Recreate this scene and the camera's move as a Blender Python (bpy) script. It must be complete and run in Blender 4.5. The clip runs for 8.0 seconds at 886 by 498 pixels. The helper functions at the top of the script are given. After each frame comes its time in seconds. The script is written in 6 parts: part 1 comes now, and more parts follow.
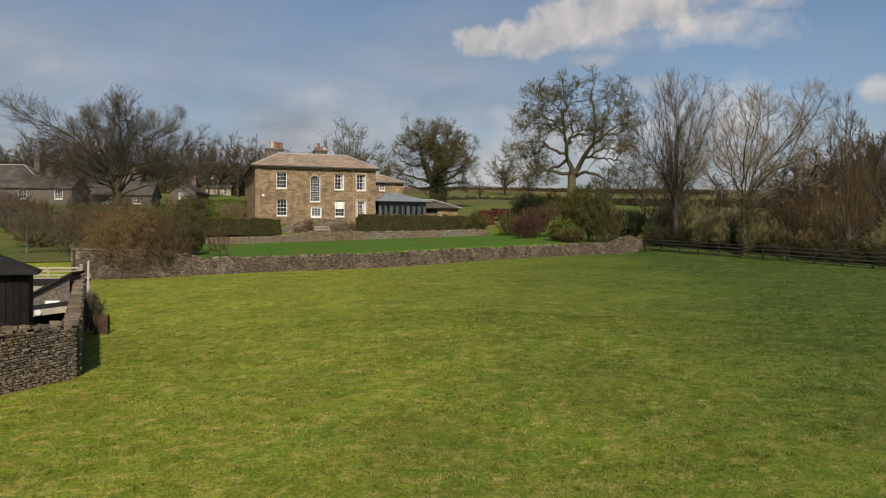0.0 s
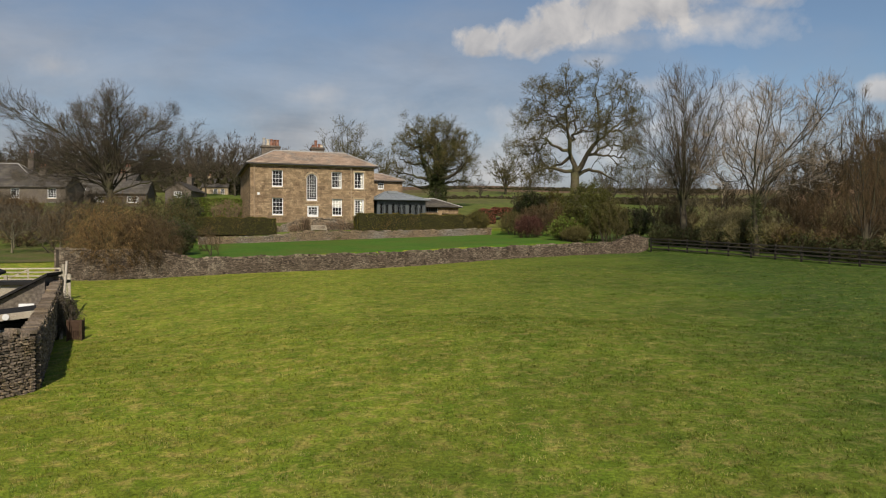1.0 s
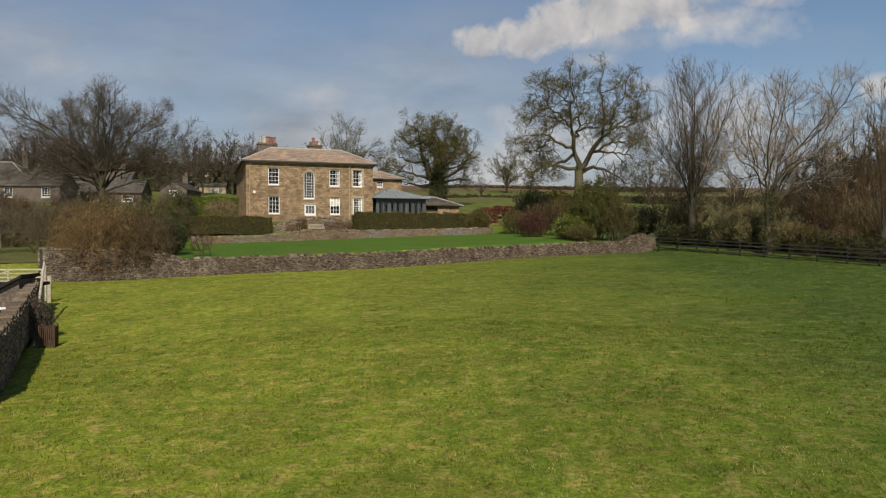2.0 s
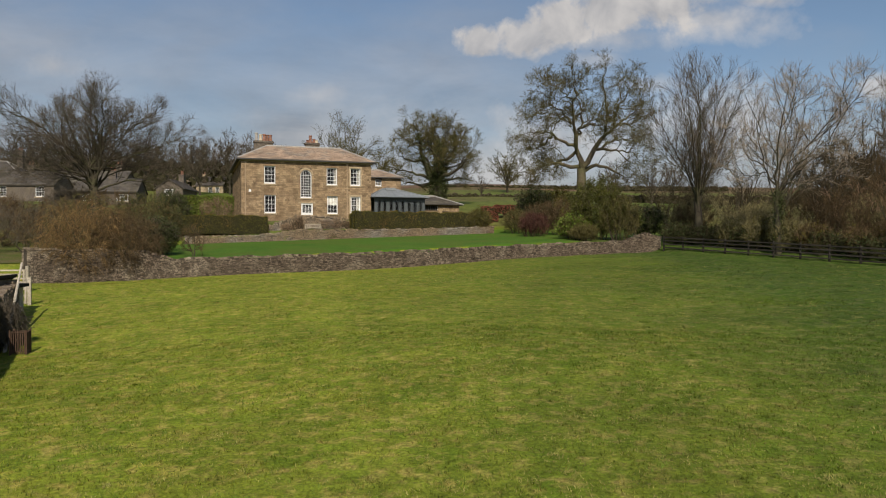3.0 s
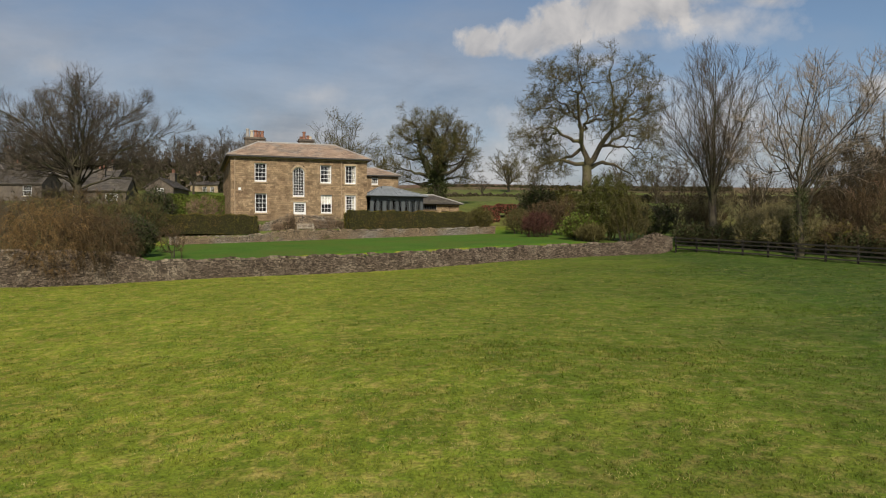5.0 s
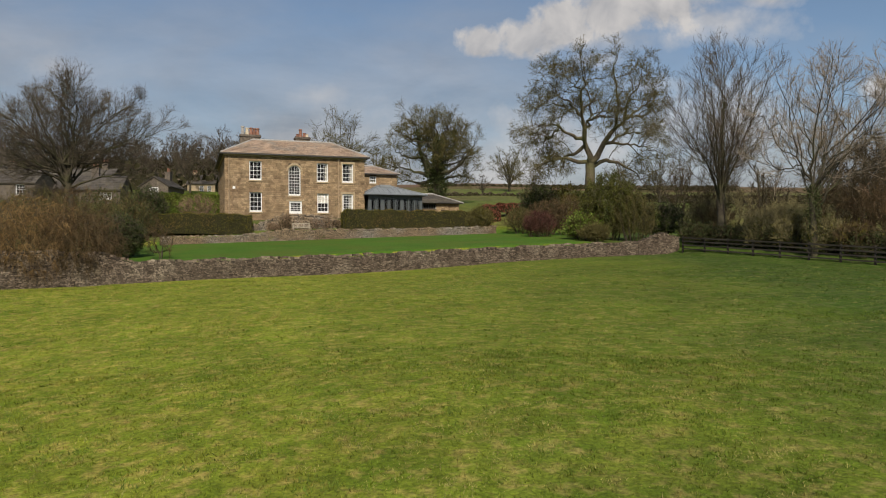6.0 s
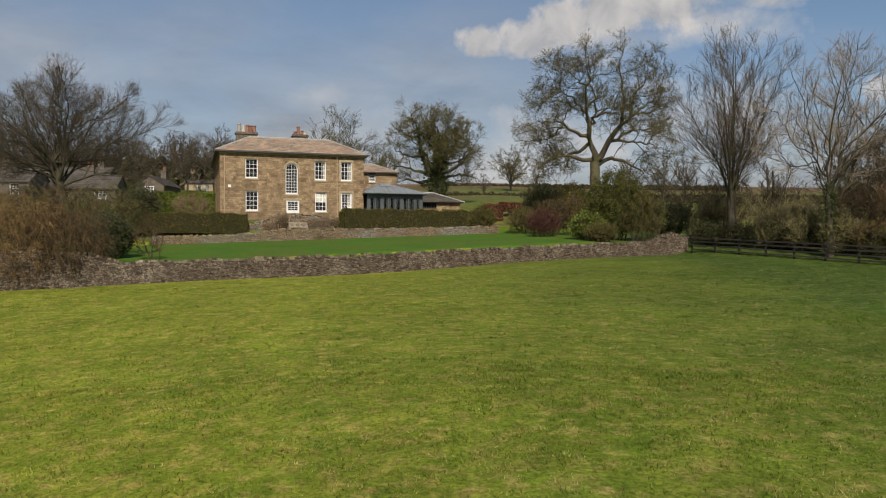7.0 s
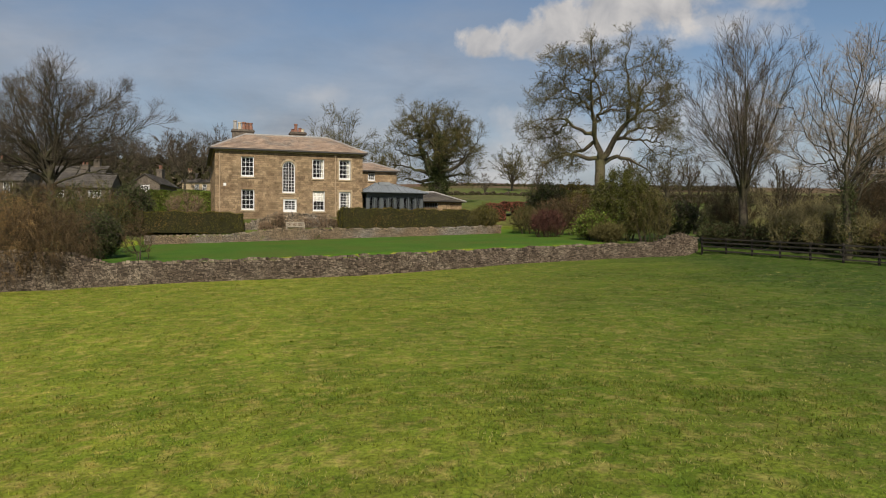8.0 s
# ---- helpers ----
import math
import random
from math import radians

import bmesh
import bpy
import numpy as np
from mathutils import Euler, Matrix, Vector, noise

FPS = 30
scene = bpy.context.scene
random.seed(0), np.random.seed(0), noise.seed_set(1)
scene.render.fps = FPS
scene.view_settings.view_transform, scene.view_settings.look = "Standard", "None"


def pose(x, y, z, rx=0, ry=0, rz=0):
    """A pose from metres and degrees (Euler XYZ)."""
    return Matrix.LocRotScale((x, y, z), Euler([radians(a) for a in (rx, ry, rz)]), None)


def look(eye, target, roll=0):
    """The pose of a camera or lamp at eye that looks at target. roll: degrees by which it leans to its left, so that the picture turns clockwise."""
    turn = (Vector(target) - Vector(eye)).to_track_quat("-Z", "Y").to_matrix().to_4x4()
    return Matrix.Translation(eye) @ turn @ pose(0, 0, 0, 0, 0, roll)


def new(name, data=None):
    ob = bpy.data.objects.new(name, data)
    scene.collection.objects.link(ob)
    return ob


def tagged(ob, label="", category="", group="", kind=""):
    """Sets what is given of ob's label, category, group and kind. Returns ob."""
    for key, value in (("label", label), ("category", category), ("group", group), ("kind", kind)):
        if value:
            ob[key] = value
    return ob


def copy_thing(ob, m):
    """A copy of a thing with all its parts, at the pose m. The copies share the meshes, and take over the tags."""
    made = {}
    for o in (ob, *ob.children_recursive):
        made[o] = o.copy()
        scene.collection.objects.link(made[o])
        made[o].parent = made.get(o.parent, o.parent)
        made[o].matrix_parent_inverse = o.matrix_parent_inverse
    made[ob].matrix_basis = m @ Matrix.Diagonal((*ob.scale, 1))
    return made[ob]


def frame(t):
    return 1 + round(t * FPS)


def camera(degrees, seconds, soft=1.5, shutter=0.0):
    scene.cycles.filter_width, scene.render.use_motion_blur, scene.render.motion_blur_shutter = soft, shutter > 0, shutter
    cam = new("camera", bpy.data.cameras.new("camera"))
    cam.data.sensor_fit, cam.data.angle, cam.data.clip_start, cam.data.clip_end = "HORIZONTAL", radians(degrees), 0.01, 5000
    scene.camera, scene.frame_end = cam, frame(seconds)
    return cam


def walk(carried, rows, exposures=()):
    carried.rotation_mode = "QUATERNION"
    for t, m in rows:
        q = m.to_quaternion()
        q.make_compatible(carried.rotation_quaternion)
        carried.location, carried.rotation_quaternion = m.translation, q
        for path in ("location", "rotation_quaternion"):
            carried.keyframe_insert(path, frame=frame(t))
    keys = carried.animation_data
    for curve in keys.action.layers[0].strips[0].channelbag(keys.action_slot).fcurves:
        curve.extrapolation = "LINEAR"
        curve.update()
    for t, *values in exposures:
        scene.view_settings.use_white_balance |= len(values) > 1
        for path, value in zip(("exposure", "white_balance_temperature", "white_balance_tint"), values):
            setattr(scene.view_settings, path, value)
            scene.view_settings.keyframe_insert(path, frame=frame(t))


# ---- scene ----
cam = camera(60.0, 8.0, soft=1.1)
METRES, EYE, TILT, LEAN, TURN = 16.6, 3.4, 0.0, 0.0, 0.0
ROWS = [
    (0.0, 0.0, 0.0, 0.0, 0.0, 0.0, -0.0),
    (0.5, 0.0067, 0.0691, -0.0013, 0.01, -0.01, 0.0),
    (1.0, 0.0015, 0.1409, -0.001, 0.01, -0.01, 0.02),
    (1.5, -0.0023, 0.213, -0.0008, 0.02, -0.03, 0.05),
    (3.0, 0.0022, 0.389, -0.0012, 0.04, -0.05, 0.1),
    (3.5, -0.0012, 0.4408, -0.0021, 0.06, -0.03, 0.07),
    (4.0, -0.0026, 0.5005, -0.0028, 0.08, -0.03, 0.1),
    (4.5, 0.0052, 0.5645, -0.0002, 0.08, 0.0, 0.09),
    (6.0, 0.0198, 0.751, 0.0021, 0.13, 0.0, 0.08),
    (6.5, 0.02, 0.816, 0.0021, 0.15, 0.0, 0.08),
    (7.0, 0.0166, 0.8731, 0.0026, 0.16, 0.01, 0.04),
    (7.5, 0.0138, 0.9346, 0.0033, 0.17, 0.04, 0.0),
    (8.0, 0.0113, 0.9977, 0.0034, 0.17, 0.04, -0.06),
]
walk(cam, [(t, pose(0, 0, EYE, TILT, LEAN, TURN) @ pose(METRES * x, METRES * y, METRES * z, 90 + pitch, roll, yaw)) for t, x, y, z, yaw, pitch, roll in ROWS])

# ---------------------------------------------------------------- world and sun
SUN_AZ, SUN_EL = 5.0, 40.0          # degrees to the right of straight behind, and above the horizon
world = bpy.data.worlds.new("world")
scene.world = world
world.use_nodes = True
wn, wl = world.node_tree.nodes, world.node_tree.links
wn.clear()


def wnode(kind, **kw):
    n = wn.new(kind)
    for k, v in kw.items():
        n.inputs[k].default_value = v
    return n


def wmath(op, a, b=None, clamp=False):
    n = wn.new("ShaderNodeMath")
    n.operation, n.use_clamp = op, clamp
    for i, v in enumerate((a, b)):
        if v is None:
            continue
        if isinstance(v, (int, float)):
            n.inputs[i].default_value = v
        else:
            wl.new(v, n.inputs[i])
    return n.outputs[0]


sky = wn.new("ShaderNodeTexSky")
sky.sky_type, sky.sun_disc = "NISHITA", False
sky.sun_elevation, sky.sun_rotation = radians(SUN_EL), radians(180 - SUN_AZ)
sky.air_density, sky.dust_density, sky.ozone_density = 1.0, 0.6, 1.6
coord = wn.new("ShaderNodeTexCoord")
sep = wn.new("ShaderNodeSeparateXYZ")
wl.new(coord.outputs["Generated"], sep.inputs[0])
dx, dy, dz = sep.outputs
# the cloud layer: direction laid out on a flat sheet overhead
lift = wmath("ADD", wmath("MAXIMUM", dz, 0.0), 0.16)
cu, cv = wmath("DIVIDE", dx, lift), wmath("DIVIDE", dy, lift)
comb = wn.new("ShaderNodeCombineXYZ")
wl.new(cu, comb.inputs[0]), wl.new(cv, comb.inputs[1])
n1 = wnode("ShaderNodeTexNoise", Scale=0.55, Detail=7.0, Roughness=0.55, Distortion=0.5)
n2 = wnode("ShaderNodeTexNoise", Scale=1.5, Detail=8.0, Roughness=0.6, Distortion=0.3)
wl.new(comb.outputs[0], n1.inputs["Vector"]), wl.new(comb.outputs[0], n2.inputs["Vector"])
n3 = wnode("ShaderNodeTexNoise", Scale=15.0, Detail=7.0, Roughness=0.55, Distortion=0.3)
n4 = wnode("ShaderNodeTexNoise", Scale=48.0, Detail=5.0, Roughness=0.6)
wl.new(coord.outputs["Generated"], n3.inputs["Vector"]), wl.new(coord.outputs["Generated"], n4.inputs["Vector"])
# thin veil of high cloud, thicker to the west (left) and near the horizon
veil = wmath("ADD", wmath("MULTIPLY", wmath("SUBTRACT", n1.outputs[0], 0.40), 3.2), wmath("MULTIPLY", dx, -0.55))
veil = wmath("ADD", veil, wmath("MULTIPLY", wmath("SUBTRACT", 0.24, dz), 3.2), clamp=True)
veil = wmath("MAXIMUM", veil, wmath("MULTIPLY", wmath("SUBTRACT", 0.19, dz), 9.0, clamp=True))
veil = wmath("MULTIPLY", veil, 0.82)


def puff(px, py, half_w, half_h, soft, k):
    """A cumulus cloud: centre and half sizes as slopes right of and above straight ahead."""
    sx = wmath("DIVIDE", dx, wmath("MAXIMUM", dy, 0.05))
    sz = wmath("DIVIDE", dz, wmath("MAXIMUM", dy, 0.05))
    a = wmath("DIVIDE", wmath("SUBTRACT", sx, px), half_w)
    b = wmath("DIVIDE", wmath("SUBTRACT", sz, py), half_h)
    r = wmath("SQRT", wmath("ADD", wmath("MULTIPLY", a, a), wmath("MULTIPLY", b, b)))
    wob = wmath("ADD", wmath("MULTIPLY", wmath("SUBTRACT", n3.outputs[0], 0.5), 1.7), wmath("MULTIPLY", wmath("SUBTRACT", n4.outputs[0], 0.5), 0.8))
    ahead = wmath("GREATER_THAN", dy, 0.1)
    return wmath("MULTIPLY", wmath("MULTIPLY", wmath("DIVIDE", wmath("SUBTRACT", wmath("ADD", 1.0, wob), r), soft, clamp=True), k), ahead)


puffs = None
for args in ((0.049, 0.268, 0.036, 0.026, 0.35, 0.95), (0.11, 0.272, 0.055, 0.030, 0.4, 0.95), (0.155, 0.292, 0.055, 0.040, 0.4, 1.0), (0.215, 0.310, 0.075, 0.046, 0.45, 1.0), (0.285, 0.318, 0.085, 0.042, 0.5, 1.0),
             (0.34, 0.298, 0.12, 0.032, 0.9, 0.7), (0.20, 0.275, 0.13, 0.022, 0.9, 0.6), (0.195, 0.246, 0.045, 0.013, 0.8, 0.45), (-0.508, 0.238, 0.040, 0.022, 0.9, 0.5), (-0.165, 0.200, 0.045, 0.016, 1.0, 0.35),
             (0.575, 0.205, 0.040, 0.022, 0.6, 0.8), (0.42, 0.325, 0.05, 0.016, 0.7, 0.75), (0.265, 0.212, 0.06, 0.016, 0.9, 0.6), (0.16, 0.14, 0.12, 0.06, 1.1, 0.85), (0.35, 0.16, 0.13, 0.06, 1.0, 0.8), (0.05, 0.11, 0.20, 0.05, 1.1, 0.7), (-0.12, 0.15, 0.16, 0.05, 1.2, 0.4)):
    p = puff(*args)
    puffs = p if puffs is None else wmath("MAXIMUM", puffs, p)


def wmix(fac, a, b):
    n = wn.new("ShaderNodeMix")
    n.data_type = "RGBA"
    wl.new(fac, n.inputs["Factor"])
    for v, i in ((a, 6), (b, 7)):
        if isinstance(v, tuple):
            n.inputs[i].default_value = v
        else:
            wl.new(v, n.inputs[i])
    return n.outputs[2]


tone = wn.new("ShaderNodeValToRGB")
tone.color_ramp.elements[0].color, tone.color_ramp.elements[1].color = (2.75, 2.85, 3.15, 1), (4.9, 4.85, 5.0, 1)
tone.color_ramp.elements[0].position, tone.color_ramp.elements[1].position = 0.35, 0.65
wl.new(n2.outputs[0], tone.inputs[0])
ptone = wn.new("ShaderNodeValToRGB")
ptone.color_ramp.elements[0].color, ptone.color_ramp.elements[1].color = (4.7, 4.7, 4.9, 1), (7.2, 6.9, 6.7, 1)
ptone.color_ramp.elements[0].position, ptone.color_ramp.elements[1].position = 0.36, 0.60
wl.new(n3.outputs[0], ptone.inputs[0])
c1 = wmix(veil, sky.outputs[0], tone.outputs[0])
c2 = wmix(puffs, c1, ptone.outputs[0])
bg = wn.new("ShaderNodeBackground")
bg.inputs["Strength"].default_value = 0.085
wout = wn.new("ShaderNodeOutputWorld")
wl.new(c2, bg.inputs[0]), wl.new(bg.outputs[0], wout.inputs[0])

sun = new("sun", bpy.data.lights.new("sun", "SUN"))
sun.data.energy, sun.data.angle, sun.data.color = 4.2, radians(0.6), (1.0, 0.915, 0.79)
az, el = radians(SUN_AZ), radians(SUN_EL)
sun.matrix_world = look((40 * math.sin(az), -40 * math.cos(az), 40 * math.tan(el)), (0, 0, 0))


# ---------------------------------------------------------------- materials
def material(name, a, b, scale=3.0, fine=40.0, third=None, third_scale=0.4, rough=0.85, bump=0.4, bump_size=0.02, metal=0.0, island=0.0, obj=0.0, fine_amount=0.35, coords="Object", patch=(0.45, 0.65)):
    """Two colours mixed by coarse noise, a fine grain over them, an optional third colour in large patches, relief."""
    m = bpy.data.materials.new(name)
    m.use_nodes = True
    nodes, links = m.node_tree.nodes, m.node_tree.links
    bsdf = nodes["Principled BSDF"]
    tc = nodes.new("ShaderNodeTexCoord")

    def noise_tex(s, detail=5.0, r=0.6):
        n = nodes.new("ShaderNodeTexNoise")
        n.inputs["Scale"].default_value, n.inputs["Detail"].default_value, n.inputs["Roughness"].default_value = s, detail, r
        links.new(tc.outputs[coords], n.inputs["Vector"])
        return n.outputs[0]

    def mix(fac, x, y, blend="MIX"):
        n = nodes.new("ShaderNodeMix")
        n.data_type, n.blend_type = "RGBA", blend
        for v, i in ((fac, 0), (x, 6), (y, 7)):
            if isinstance(v, (int, float, tuple)):
                n.inputs[i].default_value = v if not isinstance(v, tuple) else (*v, 1)
            else:
                links.new(v, n.inputs[i])
        return n.outputs[2]

    def ramp(v, lo, hi):
        n = nodes.new("ShaderNodeMapRange")
        n.inputs[1].default_value, n.inputs[2].default_value = lo, hi
        links.new(v, n.inputs[0])
        return n.outputs[0]

    col = mix(ramp(noise_tex(scale), 0.32, 0.68), a, b)
    if third:
        col = mix(ramp(noise_tex(third_scale, 6.0), *patch), col, third)
    grain = noise_tex(fine, 4.0, 0.7)
    g = ramp(grain, 0.36, 0.64)
    gc = nodes.new("ShaderNodeMapRange")
    gc.inputs[3].default_value, gc.inputs[4].default_value = 1 - fine_amount, 1 + fine_amount
    links.new(g, gc.inputs[0])
    hsv = nodes.new("ShaderNodeHueSaturation")
    links.new(col, hsv.inputs["Color"])
    val = gc.outputs[0]
    for amount, kind, out in ((island, "ShaderNodeNewGeometry", "Random Per Island"), (obj, "ShaderNodeObjectInfo", "Random")):
        if amount:
            r = nodes.new(kind)
            mr = nodes.new("ShaderNodeMapRange")
            mr.inputs[3].default_value, mr.inputs[4].default_value = 1 - amount, 1 + amount
            links.new(r.outputs[out], mr.inputs[0])
            mu = nodes.new("ShaderNodeMath")
            mu.operation = "MULTIPLY"
            links.new(val, mu.inputs[0]), links.new(mr.outputs[0], mu.inputs[1])
            val = mu.outputs[0]
    links.new(val, hsv.inputs["Value"])
    links.new(hsv.outputs[0], bsdf.inputs["Base Color"])
    bsdf.inputs["Roughness"].default_value, bsdf.inputs["Metallic"].default_value = rough, metal
    bsdf.inputs["Specular IOR Level"].default_value = 0.12 if rough > 0.8 else 0.4
    if bump:
        bp = nodes.new("ShaderNodeBump")
        bp.inputs["Strength"].default_value, bp.inputs["Distance"].default_value = bump, bump_size
        links.new(grain, bp.inputs["Height"])
        links.new(bp.outputs[0], bsdf.inputs["Normal"])
    return m


def leafy(m, amount):
    """Lets light through thin leaves and blades."""
    nodes, links = m.node_tree.nodes, m.node_tree.links
    bsdf = nodes["Principled BSDF"]
    tr = nodes.new("ShaderNodeBsdfTranslucent")
    links.new(bsdf.inputs["Base Color"].links[0].from_socket, tr.inputs[0])
    mx = nodes.new("ShaderNodeMixShader")
    mx.inputs[0].default_value = amount
    links.new(bsdf.outputs[0], mx.inputs[1]), links.new(tr.outputs[0], mx.inputs[2])
    links.new(mx.outputs[0], nodes["Material Output"].inputs[0])
    bsdf.inputs["Specular IOR Level"].default_value = 0.2
    return m


M_FIELD = material("pasture", (0.116, 0.172, 0.016), (0.190, 0.222, 0.030), 0.8, 11.0, (0.31, 0.265, 0.085), 2.6, 0.9, 0.8, 0.06, fine_amount=0.34, patch=(0.49, 0.70))
M_BLADE = leafy(material("grass_blades", (0.17, 0.225, 0.028), (0.26, 0.285, 0.048), 0.8, 3.0, (0.40, 0.34, 0.11), 2.6, 0.8, 0, island=0.28, patch=(0.50, 0.68)), 0.5)
M_STRAW = leafy(material("dead_grass", (0.29, 0.265, 0.075), (0.38, 0.335, 0.11), 0.5, 3.0, None, 1, 0.8, 0, island=0.3), 0.25)


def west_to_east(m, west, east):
    """The sward turns from yellowish in the west to deeper green in the east, darkened there in place of lens
    vignetting.
    """
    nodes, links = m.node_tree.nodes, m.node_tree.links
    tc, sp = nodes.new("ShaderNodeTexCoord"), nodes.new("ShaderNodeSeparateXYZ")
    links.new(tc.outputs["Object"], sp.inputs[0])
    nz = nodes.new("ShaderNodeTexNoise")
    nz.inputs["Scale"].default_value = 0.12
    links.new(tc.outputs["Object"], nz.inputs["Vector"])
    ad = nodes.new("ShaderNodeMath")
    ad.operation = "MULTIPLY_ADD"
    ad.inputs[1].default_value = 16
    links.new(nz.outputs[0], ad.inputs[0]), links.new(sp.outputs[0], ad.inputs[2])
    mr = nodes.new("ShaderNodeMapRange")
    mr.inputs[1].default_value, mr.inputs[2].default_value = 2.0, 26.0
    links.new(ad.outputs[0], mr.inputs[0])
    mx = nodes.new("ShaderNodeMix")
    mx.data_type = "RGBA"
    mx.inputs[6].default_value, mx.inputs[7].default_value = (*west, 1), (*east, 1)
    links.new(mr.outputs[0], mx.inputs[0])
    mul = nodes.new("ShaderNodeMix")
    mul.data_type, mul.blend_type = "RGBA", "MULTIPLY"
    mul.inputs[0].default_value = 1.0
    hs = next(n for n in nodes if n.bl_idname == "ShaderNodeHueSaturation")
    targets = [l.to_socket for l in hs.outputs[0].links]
    # mottling: paler and darker tussocks half a metre across, and broad patches painting in undulation shading
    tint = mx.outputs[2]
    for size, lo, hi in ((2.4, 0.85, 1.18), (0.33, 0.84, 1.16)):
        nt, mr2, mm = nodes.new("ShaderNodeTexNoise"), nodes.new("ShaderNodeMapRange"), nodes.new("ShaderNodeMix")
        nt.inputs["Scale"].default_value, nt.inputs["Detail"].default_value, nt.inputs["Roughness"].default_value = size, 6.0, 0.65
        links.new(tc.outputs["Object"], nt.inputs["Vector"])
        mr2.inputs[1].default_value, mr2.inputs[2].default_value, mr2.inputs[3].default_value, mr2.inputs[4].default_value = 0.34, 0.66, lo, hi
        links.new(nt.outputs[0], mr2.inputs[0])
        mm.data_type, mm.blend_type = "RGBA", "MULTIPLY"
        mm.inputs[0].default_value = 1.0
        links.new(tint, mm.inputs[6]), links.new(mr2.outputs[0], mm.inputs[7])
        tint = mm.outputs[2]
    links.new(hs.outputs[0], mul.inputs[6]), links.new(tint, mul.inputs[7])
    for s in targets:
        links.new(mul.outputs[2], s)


# the low east tint paints corner vignetting into the turf and blade colour
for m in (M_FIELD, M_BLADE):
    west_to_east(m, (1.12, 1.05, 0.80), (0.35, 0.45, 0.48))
M_LAWN = material("lawn_grass", (0.054, 0.118, 0.011), (0.078, 0.148, 0.016), 0.35, 14.0, (0.088, 0.122, 0.018), 0.22, 0.9, 0.5, 0.03, fine_amount=0.25)
M_ORCHARD = material("orchard_turf", (0.062, 0.088, 0.016), (0.095, 0.108, 0.024), 0.5, 9.0, (0.12, 0.10, 0.04), 0.3, 0.9, 0.5, 0.03)
M_HILL = material("hill_pasture", (0.085, 0.125, 0.018), (0.125, 0.13, 0.03), 0.05, 0.8, (0.115, 0.095, 0.04), 0.03, 0.95, 0.3, 0.1)
M_MOOR = material("brown_winter_field", (0.125, 0.075, 0.045), (0.165, 0.105, 0.062), 0.04, 0.7, (0.10, 0.085, 0.03), 0.03, 0.95, 0.4, 0.15)
M_STONE = material("dry_stone", (0.108, 0.080, 0.058), (0.200, 0.156, 0.114), 2.2, 26.0, (0.30, 0.245, 0.18), 0.7, 0.92, 0.9, 0.03, island=0.55, patch=(0.5, 0.75))
M_YARDSTONE = material("weathered_yard_rubble", (0.14, 0.108, 0.080), (0.24, 0.188, 0.138), 1.6, 24.0, (0.28, 0.20, 0.10), 1.1, 0.95, 0.9, 0.03, island=0.35, obj=0.10, patch=(0.5, 0.75))
M_CORE = material("wall_core", (0.05, 0.042, 0.034), (0.08, 0.066, 0.05), 3, 30, rough=0.95)
M_ASHLAR = material("sandstone_block", (0.27, 0.185, 0.105), (0.38, 0.275, 0.165), 1.2, 30.0, (0.20, 0.135, 0.08), 0.8, 0.9, 0.7, 0.02, island=0.27, obj=0.08)
M_MORTAR = material("mortar", (0.085, 0.062, 0.04), (0.12, 0.09, 0.06), 2, 40, rough=0.95)
M_DRESSED = material("dressed_stone", (0.38, 0.29, 0.18), (0.46, 0.36, 0.23), 2, 40, rough=0.9, bump=0.3)
M_SLATE = material("stone_slate", (0.30, 0.215, 0.155), (0.38, 0.28, 0.20), 0.8, 12.0, (0.25, 0.21, 0.17), 0.6, 0.9, 0.6, 0.02, island=0.22)
M_GREYSLATE = material("grey_slate", (0.065, 0.057, 0.05), (0.10, 0.088, 0.075), 0.8, 12.0, (0.12, 0.105, 0.08), 0.5, 0.9, 0.5, 0.02, island=0.2)
M_LEAD = material("lead_sheet", (0.19, 0.205, 0.21), (0.25, 0.265, 0.27), 1.5, 20, rough=0.55, bump=0.2)
M_WHITE = material("white_paint", (0.80, 0.79, 0.76), (0.74, 0.73, 0.70), 2, 30, rough=0.5, bump=0.1, fine_amount=0.06)
M_DARKFRAME = material("dark_frame", (0.07, 0.08, 0.082), (0.09, 0.10, 0.10), 3, 40, rough=0.5, bump=0.1)
M_GUTTER = material("dark_gutter", (0.05, 0.045, 0.04), (0.07, 0.062, 0.055), 3, 30, rough=0.6)
M_VILLAGE = material("village_stone", (0.11, 0.09, 0.07), (0.17, 0.14, 0.105), 1.2, 6, (0.12, 0.10, 0.085), 0.4, 0.92, 0.6, 0.03)
M_REDBROWN = material("red_brown_twigs", (0.20, 0.13, 0.08), (0.29, 0.195, 0.125), 0.7, 4, rough=0.95, bump=0, island=0.3)
M_PIPE = material("sand_painted_pipe", (0.36, 0.26, 0.16), (0.42, 0.31, 0.2), 3, 30, rough=0.6)
M_POT = material("terracotta", (0.20, 0.09, 0.06), (0.29, 0.16, 0.11), 3, 30, rough=0.85, obj=0.2)
M_BUFFPOT = material("buff_clay", (0.50, 0.42, 0.30), (0.58, 0.49, 0.36), 3, 30, rough=0.85)
M_OAKBARK = material("brown_oak_bark", (0.085, 0.066, 0.044), (0.15, 0.120, 0.082), 3, 25, (0.12, 0.115, 0.05), 0.5, 0.95, 0.7, 0.03)
M_BARK = material("grey_bark", (0.050, 0.040, 0.029), (0.090, 0.075, 0.054), 3, 25, (0.075, 0.073, 0.035), 0.5, 0.95, 0.7, 0.03)
